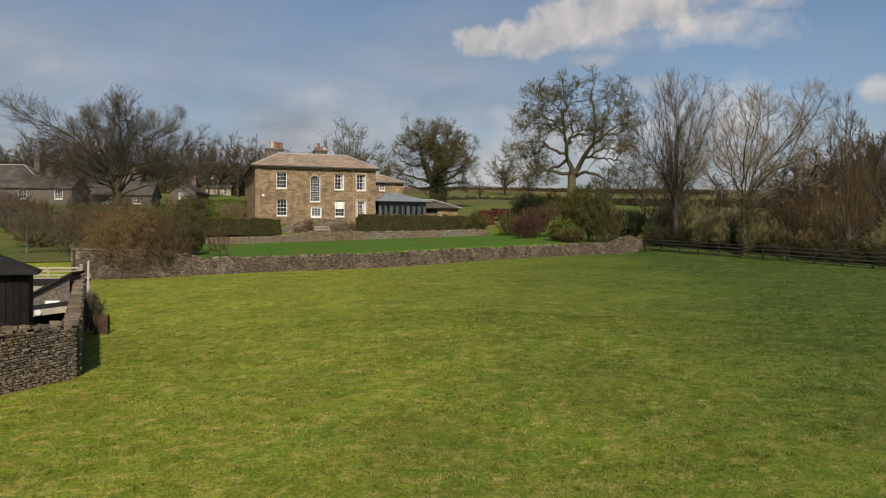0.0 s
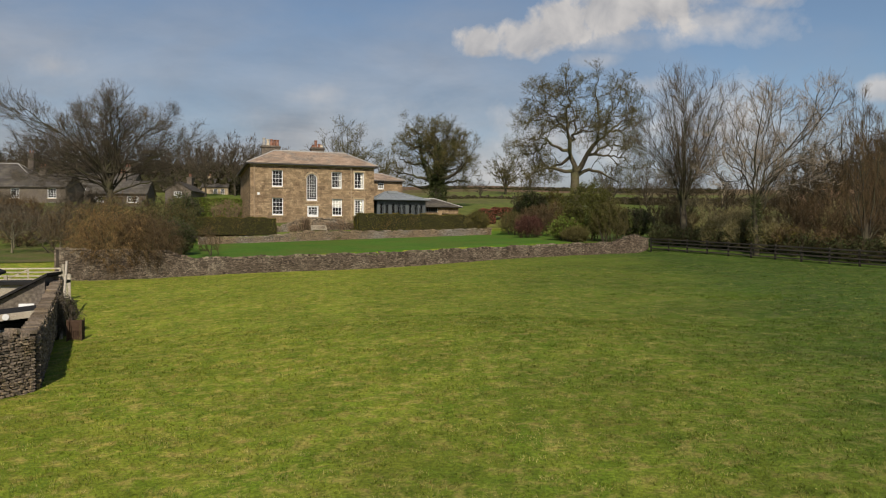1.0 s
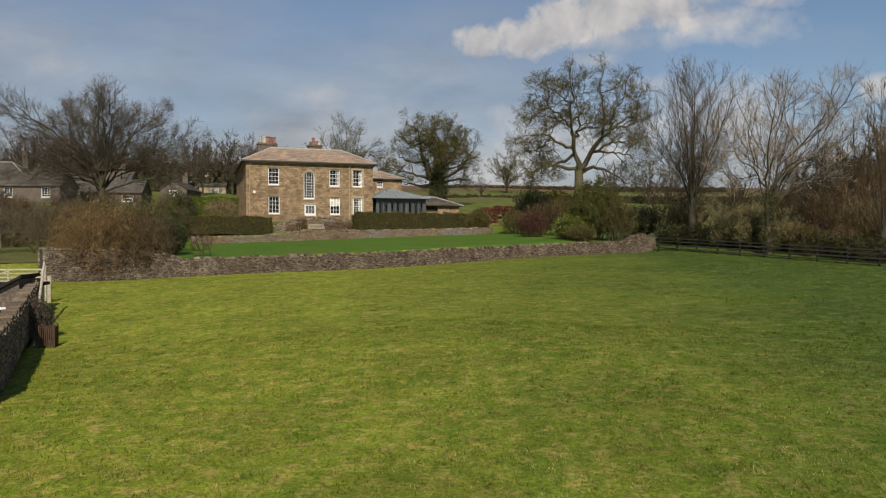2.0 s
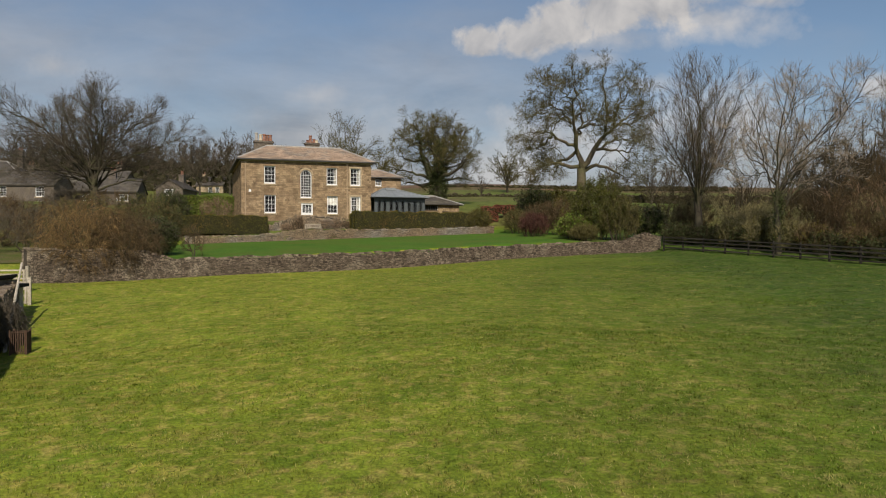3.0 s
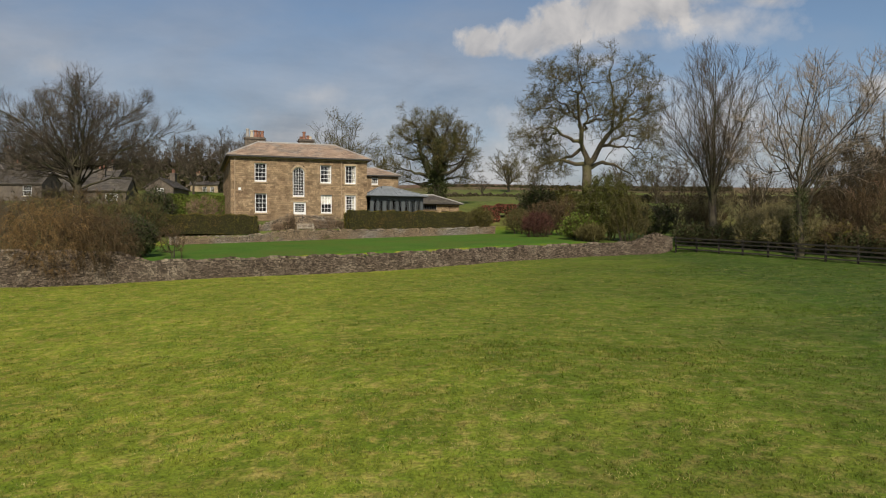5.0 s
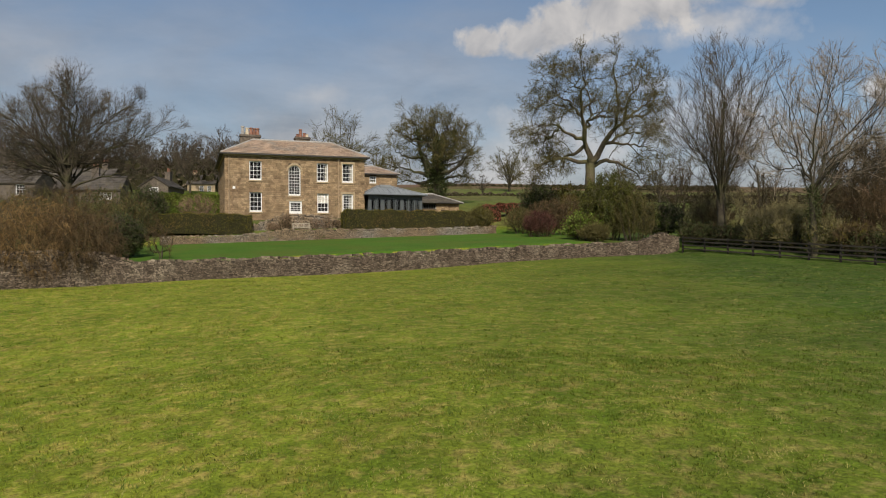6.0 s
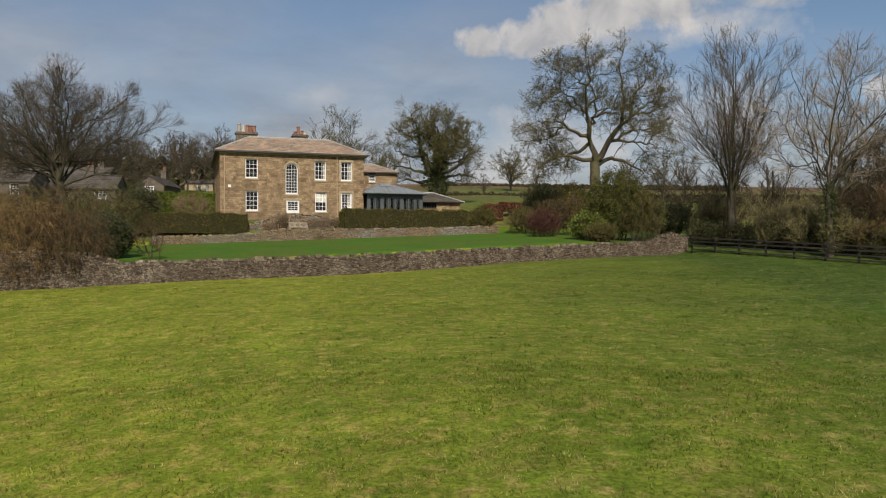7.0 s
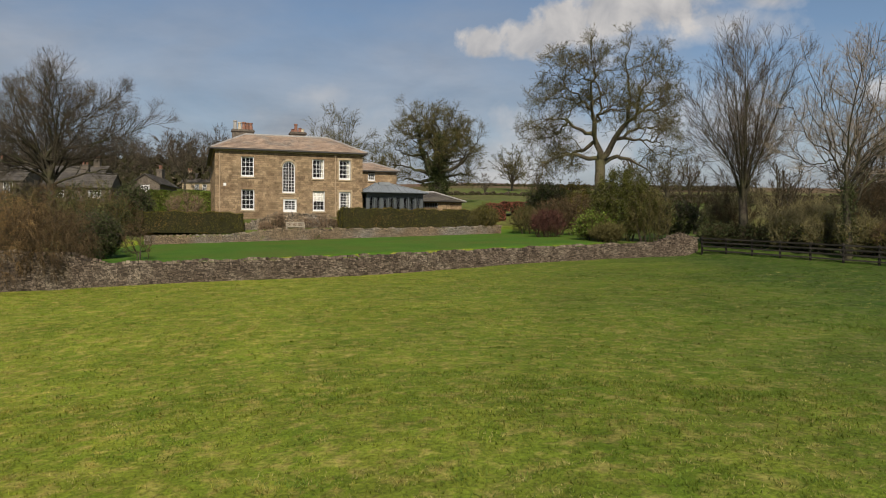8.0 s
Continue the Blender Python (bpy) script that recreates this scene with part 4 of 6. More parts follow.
def wall_with_holes(w, h, thick, holes, z0=0.0):
    """A wall in the plane y = 0 .. thick, cut through by rectangular holes (x0, z0, x1, z1)."""
    sh = Shell()
    xs = sorted({0.0, w, *[a for o in holes for a in (o[0], o[2])]})
    zs = sorted({z0, h, *[a for o in holes for a in (o[1], o[3])]})
    for i in range(len(xs) - 1):
        for j in range(len(zs) - 1):
            cx, cz = (xs[i] + xs[i + 1]) / 2, (zs[j] + zs[j + 1]) / 2
            if not any(o[0] < cx < o[2] and o[1] < cz < o[3] for o in holes):
                sh.box(xs[i], xs[i + 1], 0, thick, zs[j], zs[j + 1])
    # weld the cells into one body and drop the faces between them
    index, points, faces = {}, [], {}
    for f in sh.f:
        ids = []
        for k in f:
            key = tuple(round(c, 4) for c in sh.v[k])
            if key not in index:
                index[key] = len(points)
                points.append(sh.v[k])
            ids.append(index[key])
        faces.setdefault(frozenset(ids), []).append(tuple(ids))
    out = Shell()
    out.add(points, [g[0] for g in faces.values() if len(g) == 1])
    return out


def ashlar(w, h, holes, seed, course=0.27, length=0.55, z0=0.0, proud=0.014):
    """Squared blocks in courses on the face y = 0, round the holes: list of (x0, x1, z0, z1, depth)."""
    r = random.Random(seed)
    out = []
    n = int(round((h - z0) / course))
    ch = (h - z0) / n
    for j in range(n):
        a, b = z0 + j * ch, z0 + (j + 1) * ch
        spans = [(0.0, w)]
        for o in holes:
            if o[1] < b - 0.02 and o[3] > a + 0.02:
                spans = [s for lo, hi in spans for s in ((lo, min(hi, o[0])), (max(lo, o[2]), hi)) if s[1] - s[0] > 0.05]
        for lo, hi in spans:
            x = lo
            while x < hi - 0.02:
                l = length * (0.55 + 0.9 * r.random())
                e = hi if hi - (x + l) < 0.2 else x + l
                out.append((x + 0.006, e - 0.006, a + 0.006, b - 0.006, proud * (0.5 + r.random())))
                x = e
    return out


def block(sh, x0, x1, z0, z1, d):
    g = 0.012
    v = [(x0, 0.0, z0), (x1, 0.0, z0), (x1, 0.0, z1), (x0, 0.0, z1), (x0 + g, -d, z0 + g), (x1 - g, -d, z0 + g), (x1 - g, -d, z1 - g), (x0 + g, -d, z1 - g)]
    sh.add(v, [(4, 5, 6, 7), (0, 1, 5, 4), (1, 2, 6, 5), (2, 3, 7, 6), (3, 0, 4, 7)])


def face_with_blocks(parent, name, w, h, thick, holes, seed, m, separate=0, z0=0.0, course=0.27, length=0.55):
    body = part(name, wall_with_holes(w, h, thick, holes, z0), M_MORTAR, parent)
    body.matrix_local = m
    rest = Shell()
    for k, b in enumerate(ashlar(w, h, holes, seed, course, length, z0)):
        if k < separate:
            sh = Shell()
            block(sh, *b)
            part("stone_block", sh, M_ASHLAR, body)
        else:
            block(rest, *b)
    if rest.v:
        tagged(part("blockwork", rest, M_ASHLAR, body), kind="stuff")
    return body


def sash(parent, x0, z0, x1, z1, cols=3, rows=4, name="sash_window", depth=0.10, frame_w=0.09, sill=True, blind=0.0, drape=0, arch=False):
    """A white sash window set into an opening of the wall face y = 0."""
    w = new(name)
    w.parent = parent
    w.location = (x0, depth, z0)
    W, H = x1 - x0, z1 - z0
    hh = H - (W / 2 if arch else 0)
    f = Shell()
    f.box(0, frame_w, 0, 0.12, 0, hh).box(W - frame_w, W, 0, 0.12, 0, hh).box(frame_w, W - frame_w, 0, 0.12, 0, frame_w * 1.4)
    if not arch:
        f.box(frame_w, W - frame_w, 0, 0.12, H - frame_w, H)
    else:
        n = 12
        for i in range(n):
            a, b = math.pi * i / n, math.pi * (i + 1) / n
            ro, ri = W / 2, W / 2 - frame_w
            v = [(W / 2 + r * math.cos(t), y, hh + r * math.sin(t)) for y in (0, 0.12) for t in (a, b) for r in (ri, ro)]
            f.add(v, [(0, 1, 3, 2), (4, 6, 7, 5), (1, 5, 7, 3), (0, 2, 6, 4)])
    part("frame", f, M_WHITE, w)
    for nm, za, zb, yy in (("lower_sash", frame_w * 1.4, H / 2 if not arch else hh / 2, 0.055), ("upper_sash", H / 2 if not arch else hh / 2, H - frame_w if not arch else H, 0.03)):
        s = Shell()
        s.box(frame_w, W - frame_w, yy, yy + 0.04, za, za + 0.05)
        r = rows // 2
        top = zb if not (arch and nm == "upper_sash") else hh
        for j in range(1, r + (1 if arch and nm == "upper_sash" else 0)):
            z = za + (top - za) * j / r
            s.box(frame_w, W - frame_w, yy, yy + 0.03, z - 0.018, z + 0.018)
        for i in range(1, cols):
            x = frame_w + (W - 2 * frame_w) * i / cols
            t = zb
            if arch and nm == "upper_sash":
                t = hh + math.sqrt(max((W / 2 - frame_w) ** 2 - (x - W / 2) ** 2, 0))
            s.box(x - 0.018, x + 0.018, yy + 0.002, yy + 0.028, za, t)
        part(nm, s, M_WHITE, w)
    g = Shell().box(frame_w * 0.6, W - frame_w * 0.6, 0.075, 0.083, frame_w, H - (frame_w * 0.6 if not arch else W * 0.16))
    pane = part("pane", g, M_GLASS, w)
    pane.visible_shadow = False
    if blind:
        part("blind", Shell().box(frame_w, W - frame_w, 0.125, 0.135, H * (1 - blind), H - frame_w), M_CURTAIN, w, "pale roller blind")
    for side in range(drape):
        sh = Shell()
        a0 = W - frame_w - 0.22 if side == 0 else frame_w
        pts = [(a0 + 0.22 * i / 8, 0.20 + 0.03 * (i % 2)) for i in range(9)]
        for (xa, ya), (xb, yb) in zip(pts, pts[1:]):
            sh.add([(xa, ya, 0.1), (xb, yb, 0.1), (xb, yb, H - 0.1), (xa, ya, H - 0.1), (xa, ya + 0.02, 0.1), (xb, yb + 0.02, 0.1), (xb, yb + 0.02, H - 0.1), (xa, ya + 0.02, H - 0.1)],
                   [(0, 1, 2, 3), (7, 6, 5, 4), (0, 4, 5, 1), (3, 2, 6, 7)])
        part("curtain", sh, M_CURTAIN, w, "pale curtain drawn aside")
    if sill:
        part("sill", Shell().box(-0.1, W + 0.1, -depth - 0.09, 0.02, -0.13, -0.005), M_DRESSED, w)
    return w


def slates(sh, eave_l, eave_r, top_r, top_l, rows, width, rng, lift=0.03):
    """Courses of roof slates over the slope between four corners."""
    el, er, tr, tl = (Vector(p) for p in (eave_l, eave_r, top_r, top_l))
    nrm = (er - el).cross(tl - el)
    if nrm.length < 1e-6:
        nrm = (er - el).cross(tr - el)
    nrm.normalize()
    for i in range(rows):
        a, b = i / rows, (i + 1) / rows
        la, lb, ra, rb = el.lerp(tl, a), el.lerp(tl, b), er.lerp(tr, a), er.lerp(tr, b)
        n = max(1, int((ra - la).length / width))
        cuts = [0.0] + sorted(min(max((k + rng.uniform(-0.25, 0.25)) / n, 0), 1) for k in range(1, n)) + [1.0]
        for c0, c1 in zip(cuts, cuts[1:]):
            g = 0.006 / max((ra - la).length, 0.1)
            q = [la.lerp(ra, c0 + g), la.lerp(ra, c1 - g), lb.lerp(rb, c1 - g), lb.lerp(rb, c0 + g)]
            up = [nrm * (lift + rng.uniform(0, 0.012))] * 2 + [nrm * 0.004] * 2
            sh.add([*q, *[x + y for x, y in zip(q, up)]], [(4, 5, 6, 7), (0, 1, 5, 4), (1, 2, 6, 5), (3, 0, 4, 7)])


def hip_roof(parent, x0, x1, y0, y1, z, ridge_z, inset_l, inset_r, mat, rows=9, width=0.5, seed=1, cap=None, soffit=None):
    """A hipped roof as one part with its slates, ridge and hip tiles as sub-parts."""
    rng_ = random.Random(seed)
    ym = (y0 + y1) / 2
    A, Bq, C, D = (x0, y0, z), (x1, y0, z), (x1, y1, z), (x0, y1, z)
    L, R = (x0 + inset_l, ym, ridge_z), (x1 - inset_r, ym, ridge_z)
    dn = Vector((0, 0, -0.05))
    body = Shell().add([Vector(p) + dn for p in (A, Bq, C, D, L, R)], [(0, 1, 5, 4), (1, 2, 5), (2, 3, 4, 5), (3, 0, 4), (3, 2, 1, 0)])
    roof = part("roof", body, soffit or mat, parent)
    sh = Shell()
    slates(sh, A, Bq, R, L, rows, width, rng_)
    slates(sh, Bq, C, R, R, rows, width, rng_)
    slates(sh, C, D, L, R, rows, width, rng_)
    slates(sh, D, A, L, L, rows, width, rng_)
    tagged(part("slating", sh, mat, roof), kind="stuff")
    cap = cap or M_COB
    part("ridge_capping", Shell().rod(Vector(L) + Vector((0, 0, 0.03)), Vector(R) + Vector((0, 0, 0.03)), 0.10, n=6), cap, roof)
    for e, t in ((A, L), (Bq, R), (C, R), (D, L)):
        part("hip_capping", Shell().rod(Vector(e) + Vector((0, 0, 0.03)), Vector(t) + Vector((0, 0, 0.03)), 0.085, n=6), cap, roof)
    return roof


house = thing("main_house", HOUSE, "two-storey Georgian house of warm brown sandstone with hipped stone roof", "house")
HW, HD, HH = 14.9, 16.8, 7.15
OPEN = dict(a=(2.52, 4.45, 3.78, 6.46), b=(2.55, 1.09, 3.82, 3.17), c=(9.63, 4.43, 10.86, 6.44), d=(9.69, 1.09, 10.91, 3.17), e=(12.42, 4.42, 13.62, 6.47), f=(12.42, 1.07, 13.62, 3.17),
            arch=(6.60, 2.89, 7.88, 6.15), low=(6.68, 0.95, 8.03, 2.28))
front = face_with_blocks(house, "front_wall", HW, HH, 0.5, list(OPEN.values()), 2, pose(0, 0, 0), separate=290, z0=-0.6, course=0.21, length=0.38)
side = face_with_blocks(house, "side_wall", HD - 0.5, HH, 0.5, [], 3, pose(0, HD, 0, 0, 0, -90), z0=-0.6, course=0.21, length=0.38)
side = face_with_blocks(house, "side_wall", HD - 0.5, HH, 0.5, [], 4, pose(HW, 0.5, 0, 0, 0, 90), z0=-0.6, course=0.21, length=0.38)
part("back_wall", Shell().box(0.5, HW - 0.5, HD - 0.5, HD, -0.6, HH), M_ASHLAR, house)
for nm, z in (("ground_storey_floor", 0.35), ("upper_storey_floor", 3.7), ("upper_storey_ceiling", 7.0)):
    part(nm, Shell().box(0.5, HW - 0.5, 0.5, HD - 0.5, z - 0.15, z), M_INSIDE, house)
for x in (5.4, 9.2, 11.7):
    part("inner_wall", Shell().box(x - 0.08, x + 0.08, 0.52, HD - 0.5, 0.35, 7.0), M_INSIDE, house)
part("inner_wall", Shell().box(0.5, HW - 0.5, 6.0, 6.2, 0.35, 7.0), M_INSIDE, house)
# the arch's stone head closes the corners of its square opening
ah = Shell()
ax0, ax1, atop = 6.60, 7.88, 6.15
for i in range(16):
    a, b = ax0 + (ax1 - ax0) * i / 16, ax0 + (ax1 - ax0) * (i + 1) / 16
    r = (ax1 - ax0) / 2
    zz = atop - r + math.sqrt(max(r * r - ((a + b) / 2 - ax0 - r) ** 2, 0))
    if zz < atop - 0.004:
        ah.box(a, b, 0.0, 0.45, zz, atop)
part("arch_head", ah, M_ASHLAR, house)
ring = Shell()
for i in range(13):
    a, b = math.pi * i / 13 + 0.015, math.pi * (i + 1) / 13 - 0.015
    v = [(7.24 + r * math.cos(t), y, 5.51 + r * math.sin(t)) for y in (-0.03, 0.05) for t in (a, b) for r in (0.64, 0.86)]
    ring.add(v, [(0, 1, 3, 2), (4, 6, 7, 5), (0, 2, 6, 4), (1, 5, 7, 3), (0, 4, 5, 1), (2, 3, 7, 6)])
part("arch_stones", ring, M_DRESSED, house)
sash(house, *OPEN["a"])
sash(house, *OPEN["b"])
sash(house, *OPEN["c"], drape=1)
sash(house, *OPEN["d"], blind=0.48)
sash(house, *OPEN["e"], drape=1)
sash(house, *OPEN["arch"], cols=4, rows=8, name="arched_stair_window", arch=True)
sash(house, *OPEN["low"], cols=3, rows=4, name="small_window", frame_w=0.17, depth=0.05)
gd = sash(house, *OPEN["f"], cols=3, rows=6, name="glazed_door", frame_w=0.16, sill=False, drape=1)
part("step", Shell().box(12.3, 13.75, -0.35, 0.1, 0.75, 1.06), M_DRESSED, house)
part("lintel", Shell().box(6.35, 8.3, -0.04, 0.2, 2.29, 2.45), M_DRESSED, house)
for o in (OPEN["e"], OPEN["f"]):
    s = Shell().box(o[0] - 0.17, o[0], -0.04, 0.14, o[1], o[3]).box(o[2], o[2] + 0.17, -0.04, 0.14, o[1], o[3]).box(o[0] - 0.17, o[2] + 0.17, -0.045, 0.14, o[3], o[3] + 0.2)
    part("window_surround", s, M_DRESSED, house)
for o in (OPEN["a"], OPEN["b"], OPEN["c"], OPEN["d"]):
    part("lintel", Shell().box(o[0] - 0.16, o[2] + 0.16, -0.018, 0.2, o[3] + 0.004, o[3] + 0.26), M_ASHLAR, house)
part("cornice", Shell().box(-0.1, HW + 0.1, -0.12, 0.0, 6.96, 7.14).box(-0.12, 0.0, 0.0, HD, 6.96, 7.14), M_DRESSED, house)
gut = Shell().box(-0.48, HW + 0.48, -0.5, -0.38, 7.10, 7.24).box(-0.5, -0.38, -0.38, HD + 0.4, 7.10, 7.24).box(HW + 0.38, HW + 0.5, -0.38, HD + 0.4, 7.10, 7.24).box(-0.4, HW + 0.4, -0.4, 0.0, 7.12, 7.16)
part("gutter", gut, M_GUTTER, house, "dark gutter under the eaves")
for x in (0.45, 12.02):
    part("downpipe", Shell().rod((x, -0.07, 0.2), (x, -0.07, 6.95), 0.05, n=8).box(x - 0.09, x + 0.09, -0.16, 0.0, 6.8, 7.08), M_PIPE, house, "sand-painted downpipe")
part("alarm_box", Shell().box(0.82, 1.08, -0.09, 0.0, 3.48, 3.76), M_WHITE, house, "small white alarm box")
hip_roof(house, -0.42, HW + 0.42, -0.42, 7.1, 7.24, 9.15, 3.55, 3.5, M_SLATE, rows=11, width=0.5, seed=4, soffit=M_GUTTER)
hip_roof(house, -0.42, HW + 0.42, 7.1, HD + 0.42, 7.22, 9.1, 4.4, 4.4, M_SLATE, rows=8, width=0.7, seed=5, soffit=M_GUTTER)


def chimney(parent, x0, x1, y0, y1, z0, z1, pots):
    c = part("chimney", Shell().box(x0, x1, y0, y1, z0, z1 - 0.25).box(x0 - 0.1, x1 + 0.1, y0 - 0.1, y1 + 0.1, z1 - 0.25, z1 - 0.1).box(x0 - 0.04, x1 + 0.04, y0 - 0.04, y1 + 0.04, z1 - 0.1, z1), M_VILLAGE, parent)
    for px, h, mat in pots:
        part("chimney_pot", Shell().lathe(px, (y0 + y1) / 2, [(0.23, z1 - 0.02), (0.22, z1 + 0.1), (0.18, z1 + h * 0.55), (0.17, z1 + h * 0.82), (0.22, z1 + h * 0.86), (0.21, z1 + h)], 10), mat, c)


chimney(house, 2.1, 4.4, 8.3, 9.2, 7.0, 10.45, [(2.42, 1.0, M_COB), (2.92, 0.82, M_BUFFPOT), (3.36, 0.85, M_POT), (3.74, 0.8, M_POT), (4.12, 0.8, M_POT)])
chimney(house, 8.45, 10.15, 8.3, 9.3, 7.0, 10.45, [(8.75, 0.35, M_POT), (9.1, 0.95, M_POT), (9.55, 0.5, M_POT), (9.85, 0.4, M_BUFFPOT)])

# the lower wing on the right
wing = thing("house_wing", HOUSE, "lower two-storey sandstone wing with a small white window", "house")
face_with_blocks(wing, "front_wall", 5.3, 6.05, 0.4, [(1.95, 4.94, 2.75, 5.81)], 12, pose(14.9, 6.0, 0), z0=-0.6)
part("side_wall", Shell().box(19.8, 20.2, 6.4, 13, -0.6, 6.05), M_ASHLAR, wing)
part("back_wall", Shell().box(14.9, 20.2, 13, 13.4, -0.6, 6.05), M_ASHLAR, wing)
w = sash(wing, 0, 0, 0.8, 0.87, cols=3, rows=2, depth=0.08)
w.location = (16.85, 6.08, 4.94)
part("gutter", Shell().box(14.95, 20.5, 5.6, 5.72, 5.98, 6.1).box(14.95, 20.45, 5.7, 6.0, 6.02, 6.06), M_GUTTER, wing)
hip_roof(wing, 14.95, 20.5, 5.65, 13.6, 6.1, 7.35, 1.2, 2.2, M_SLATE, rows=8, width=0.5, seed=7, soffit=M_GUTTER)

# the garden room with a lead hipped roof
room = thing("garden_room", HOUSE, "dark-framed glazed garden room with a pale lead hipped roof", "conservatory")
cx0, cx1, cy0, cy1, cz0, cz1 = 15.35, 21.25, -0.5, 4.6, 0.4, 3.05
part("plinth", Shell().box(cx0, cx1, cy0, cy1, 0.0, cz0 + 0.15), M_ASHLAR, room)
for i in range(9):
    x = cx0 + (cx1 - cx0) * i / 8
    wd = 0.09 if i not in (0, 2, 5, 8) else 0.16
    part("post", Shell().box(x - wd, x + wd, cy0, cy0 + 0.16, cz0 + 0.15, cz1), M_DARKFRAME, room)
    if i < 8:
        xb = cx0 + (cx1 - cx0) * (i + 1) / 8
        f = Shell().box(x + 0.17, x + 0.23, cy0 + 0.04, cy0 + 0.1, cz0 + 0.3, cz1 - 0.35).box(xb - 0.23, xb - 0.17, cy0 + 0.04, cy0 + 0.1, cz0 + 0.3, cz1 - 0.35).box(x + 0.23, xb - 0.23, cy0 + 0.04, cy0 + 0.1, cz1 - 0.42, cz1 - 0.35).box(x + 0.23, xb - 0.23, cy0 + 0.04, cy0 + 0.1, cz0 + 0.3, cz0 + 0.37)
        fr = part("window_frame", f, M_DARKFRAME, room)
        pn = part("pane", Shell().box(x + 0.09, xb - 0.09, cy0 + 0.06, cy0 + 0.068, cz0 + 0.2, cz1 - 0.3), M_GLASS, fr)
        pn.visible_shadow = False
for sx in (cx0, cx1):
    for j in range(4):
        y = cy0 + (cy1 - cy0) * (j + 1) / 4
        part("post", Shell().box(sx - 0.08, sx + 0.08, y - 0.09, y + 0.09, cz0 + 0.15, cz1), M_DARKFRAME, room)
        pn = part("pane", Shell().box(sx - 0.004, sx + 0.004, y - (cy1 - cy0) / 4 + 0.09, y - 0.09, cz0 + 0.2, cz1 - 0.3), M_GLASS, room)
        pn.visible_shadow = False
part("fascia", Shell().box(cx0 - 0.05, cx1 + 0.05, cy0 - 0.05, cy0 + 0.17, cz1 - 0.3, cz1 + 0.05).box(cx0 - 0.05, cx0 + 0.17, cy0 + 0.17, cy1, cz1 - 0.3, cz1 + 0.05).box(cx1 - 0.17, cx1 + 0.05, cy0 + 0.17, cy1, cz1 - 0.3, cz1 + 0.05), M_DARKFRAME, room)
part("back_wall", Shell().box(cx0, cx1, cy1, cy1 + 0.2, 0.0, cz1 + 0.05), M_INSIDE, room)
hip_roof(room, cx0 - 0.6, cx1 + 0.6, cy0 - 0.6, cy1 + 0.2, cz1 + 0.08, 4.25, 1.95, 3.4, M_LEAD, rows=1, width=0.62, seed=9, cap=M_LEAD, soffit=M_DARKFRAME)
rx0, rx1, ry0, rym, rz0, rz1 = cx0 - 0.6, cx1 + 0.6, cy0 - 0.6, (cy0 + cy1 - 0.4) / 2, cz1 + 0.13, 4.30
for k in range(1, 12):                   # lead rolls up the front slope
    x = rx0 + (rx1 - rx0) * k / 12
    f = min(1.0, (x - rx0) / 1.95, (rx1 - x) / 3.4)
    part("lead_roll", Shell().rod((x, ry0, rz0), (x, ry0 + (rym - ry0) * f, rz0 + (rz1 - rz0) * f), 0.035, n=6), M_LEAD, room)
part("floor", Shell().box(cx0 + 0.2, cx1 - 0.2, cy0 + 0.2, cy1, cz0 + 0.152, cz0 + 0.18), M_INSIDE, room)
part("roof_lantern", Shell().box(17.0, 18.2, 1.3, 2.4, 4.1, 4.42), M_LEAD, room)

# the low outbuilding
byre = thing("outbuilding", HOUSE, "low sandstone outbuilding with a dark stone-slate roof", "outbuilding")
face_with_blocks(byre, "front_wall", 5.4, 2.6, 0.4, [(0.35, 1.95, 2.5, 2.45), (3.1, 0.6, 3.95, 1.75)], 15, pose(22.0, 4.0, 0.0), z0=-0.3)
part("side_wall", Shell().box(27.0, 27.4, 4.4, 9.0, -0.3, 2.6), M_ASHLAR, byre)
part("back_wall", Shell().box(22.0, 27.4, 9.0, 9.4, -0.3, 2.6), M_ASHLAR, byre)
part("dark_inside", Shell().box(22.2, 26.8, 5.2, 5.4, -0.3, 2.55), M_INSIDE, byre)
for i in range(8):
    part("mullion", Shell().box(22.35 + i * 2.15 / 7 - 0.03, 22.35 + i * 2.15 / 7 + 0.03, 4.08, 4.16, 1.95, 2.45), M_WHITE if i in (0, 7) else M_DARKFRAME, byre)
hip_roof(byre, 21.6, 27.8, 3.55, 9.6, 2.62, 3.85, 0.3, 2.9, M_GREYSLATE, rows=8, width=0.45, seed=11, soffit=M_GUTTER)


# ---------------------------------------------------------------- terrace, hedges, bench
def lw(u, v):
    p = local(u, v)
    return (p.x, p.y)


def gl(u0, v0, u1, v1, dz=0.0):
    return lambda t: 6.3 + ground_local(u0 + (u1 - u0) * t, v0 + (v1 - v0) * t - 0.9) + dz


M_WARMSTONE = material("warm_rubble", (0.20, 0.145, 0.092), (0.29, 0.215, 0.14), 1.6, 22, (0.26, 0.23, 0.19), 0.35, 0.92, 0.7, 0.02, island=0.35)
wall_thing("terrace_wall", "low rubble retaining wall of buff stone edging the lawn", [
    (lw(-6, -10.1), lw(1.2, -10.1), gl(-6, -10.1, 1.2, -10.1), lerp((0, 4.6), (1, 4.75)), 0.5, {}),
    (lw(1.2, -10.1), lw(26.3, -10.1), gl(1.2, -10.1, 26.3, -10.1), lerp((0, 4.8), (0.15, 5.3), (0.5, 5.4), (0.8, 5.58), (1, 5.8)), 0.7, {})], 21, mat=M_WARMSTONE)
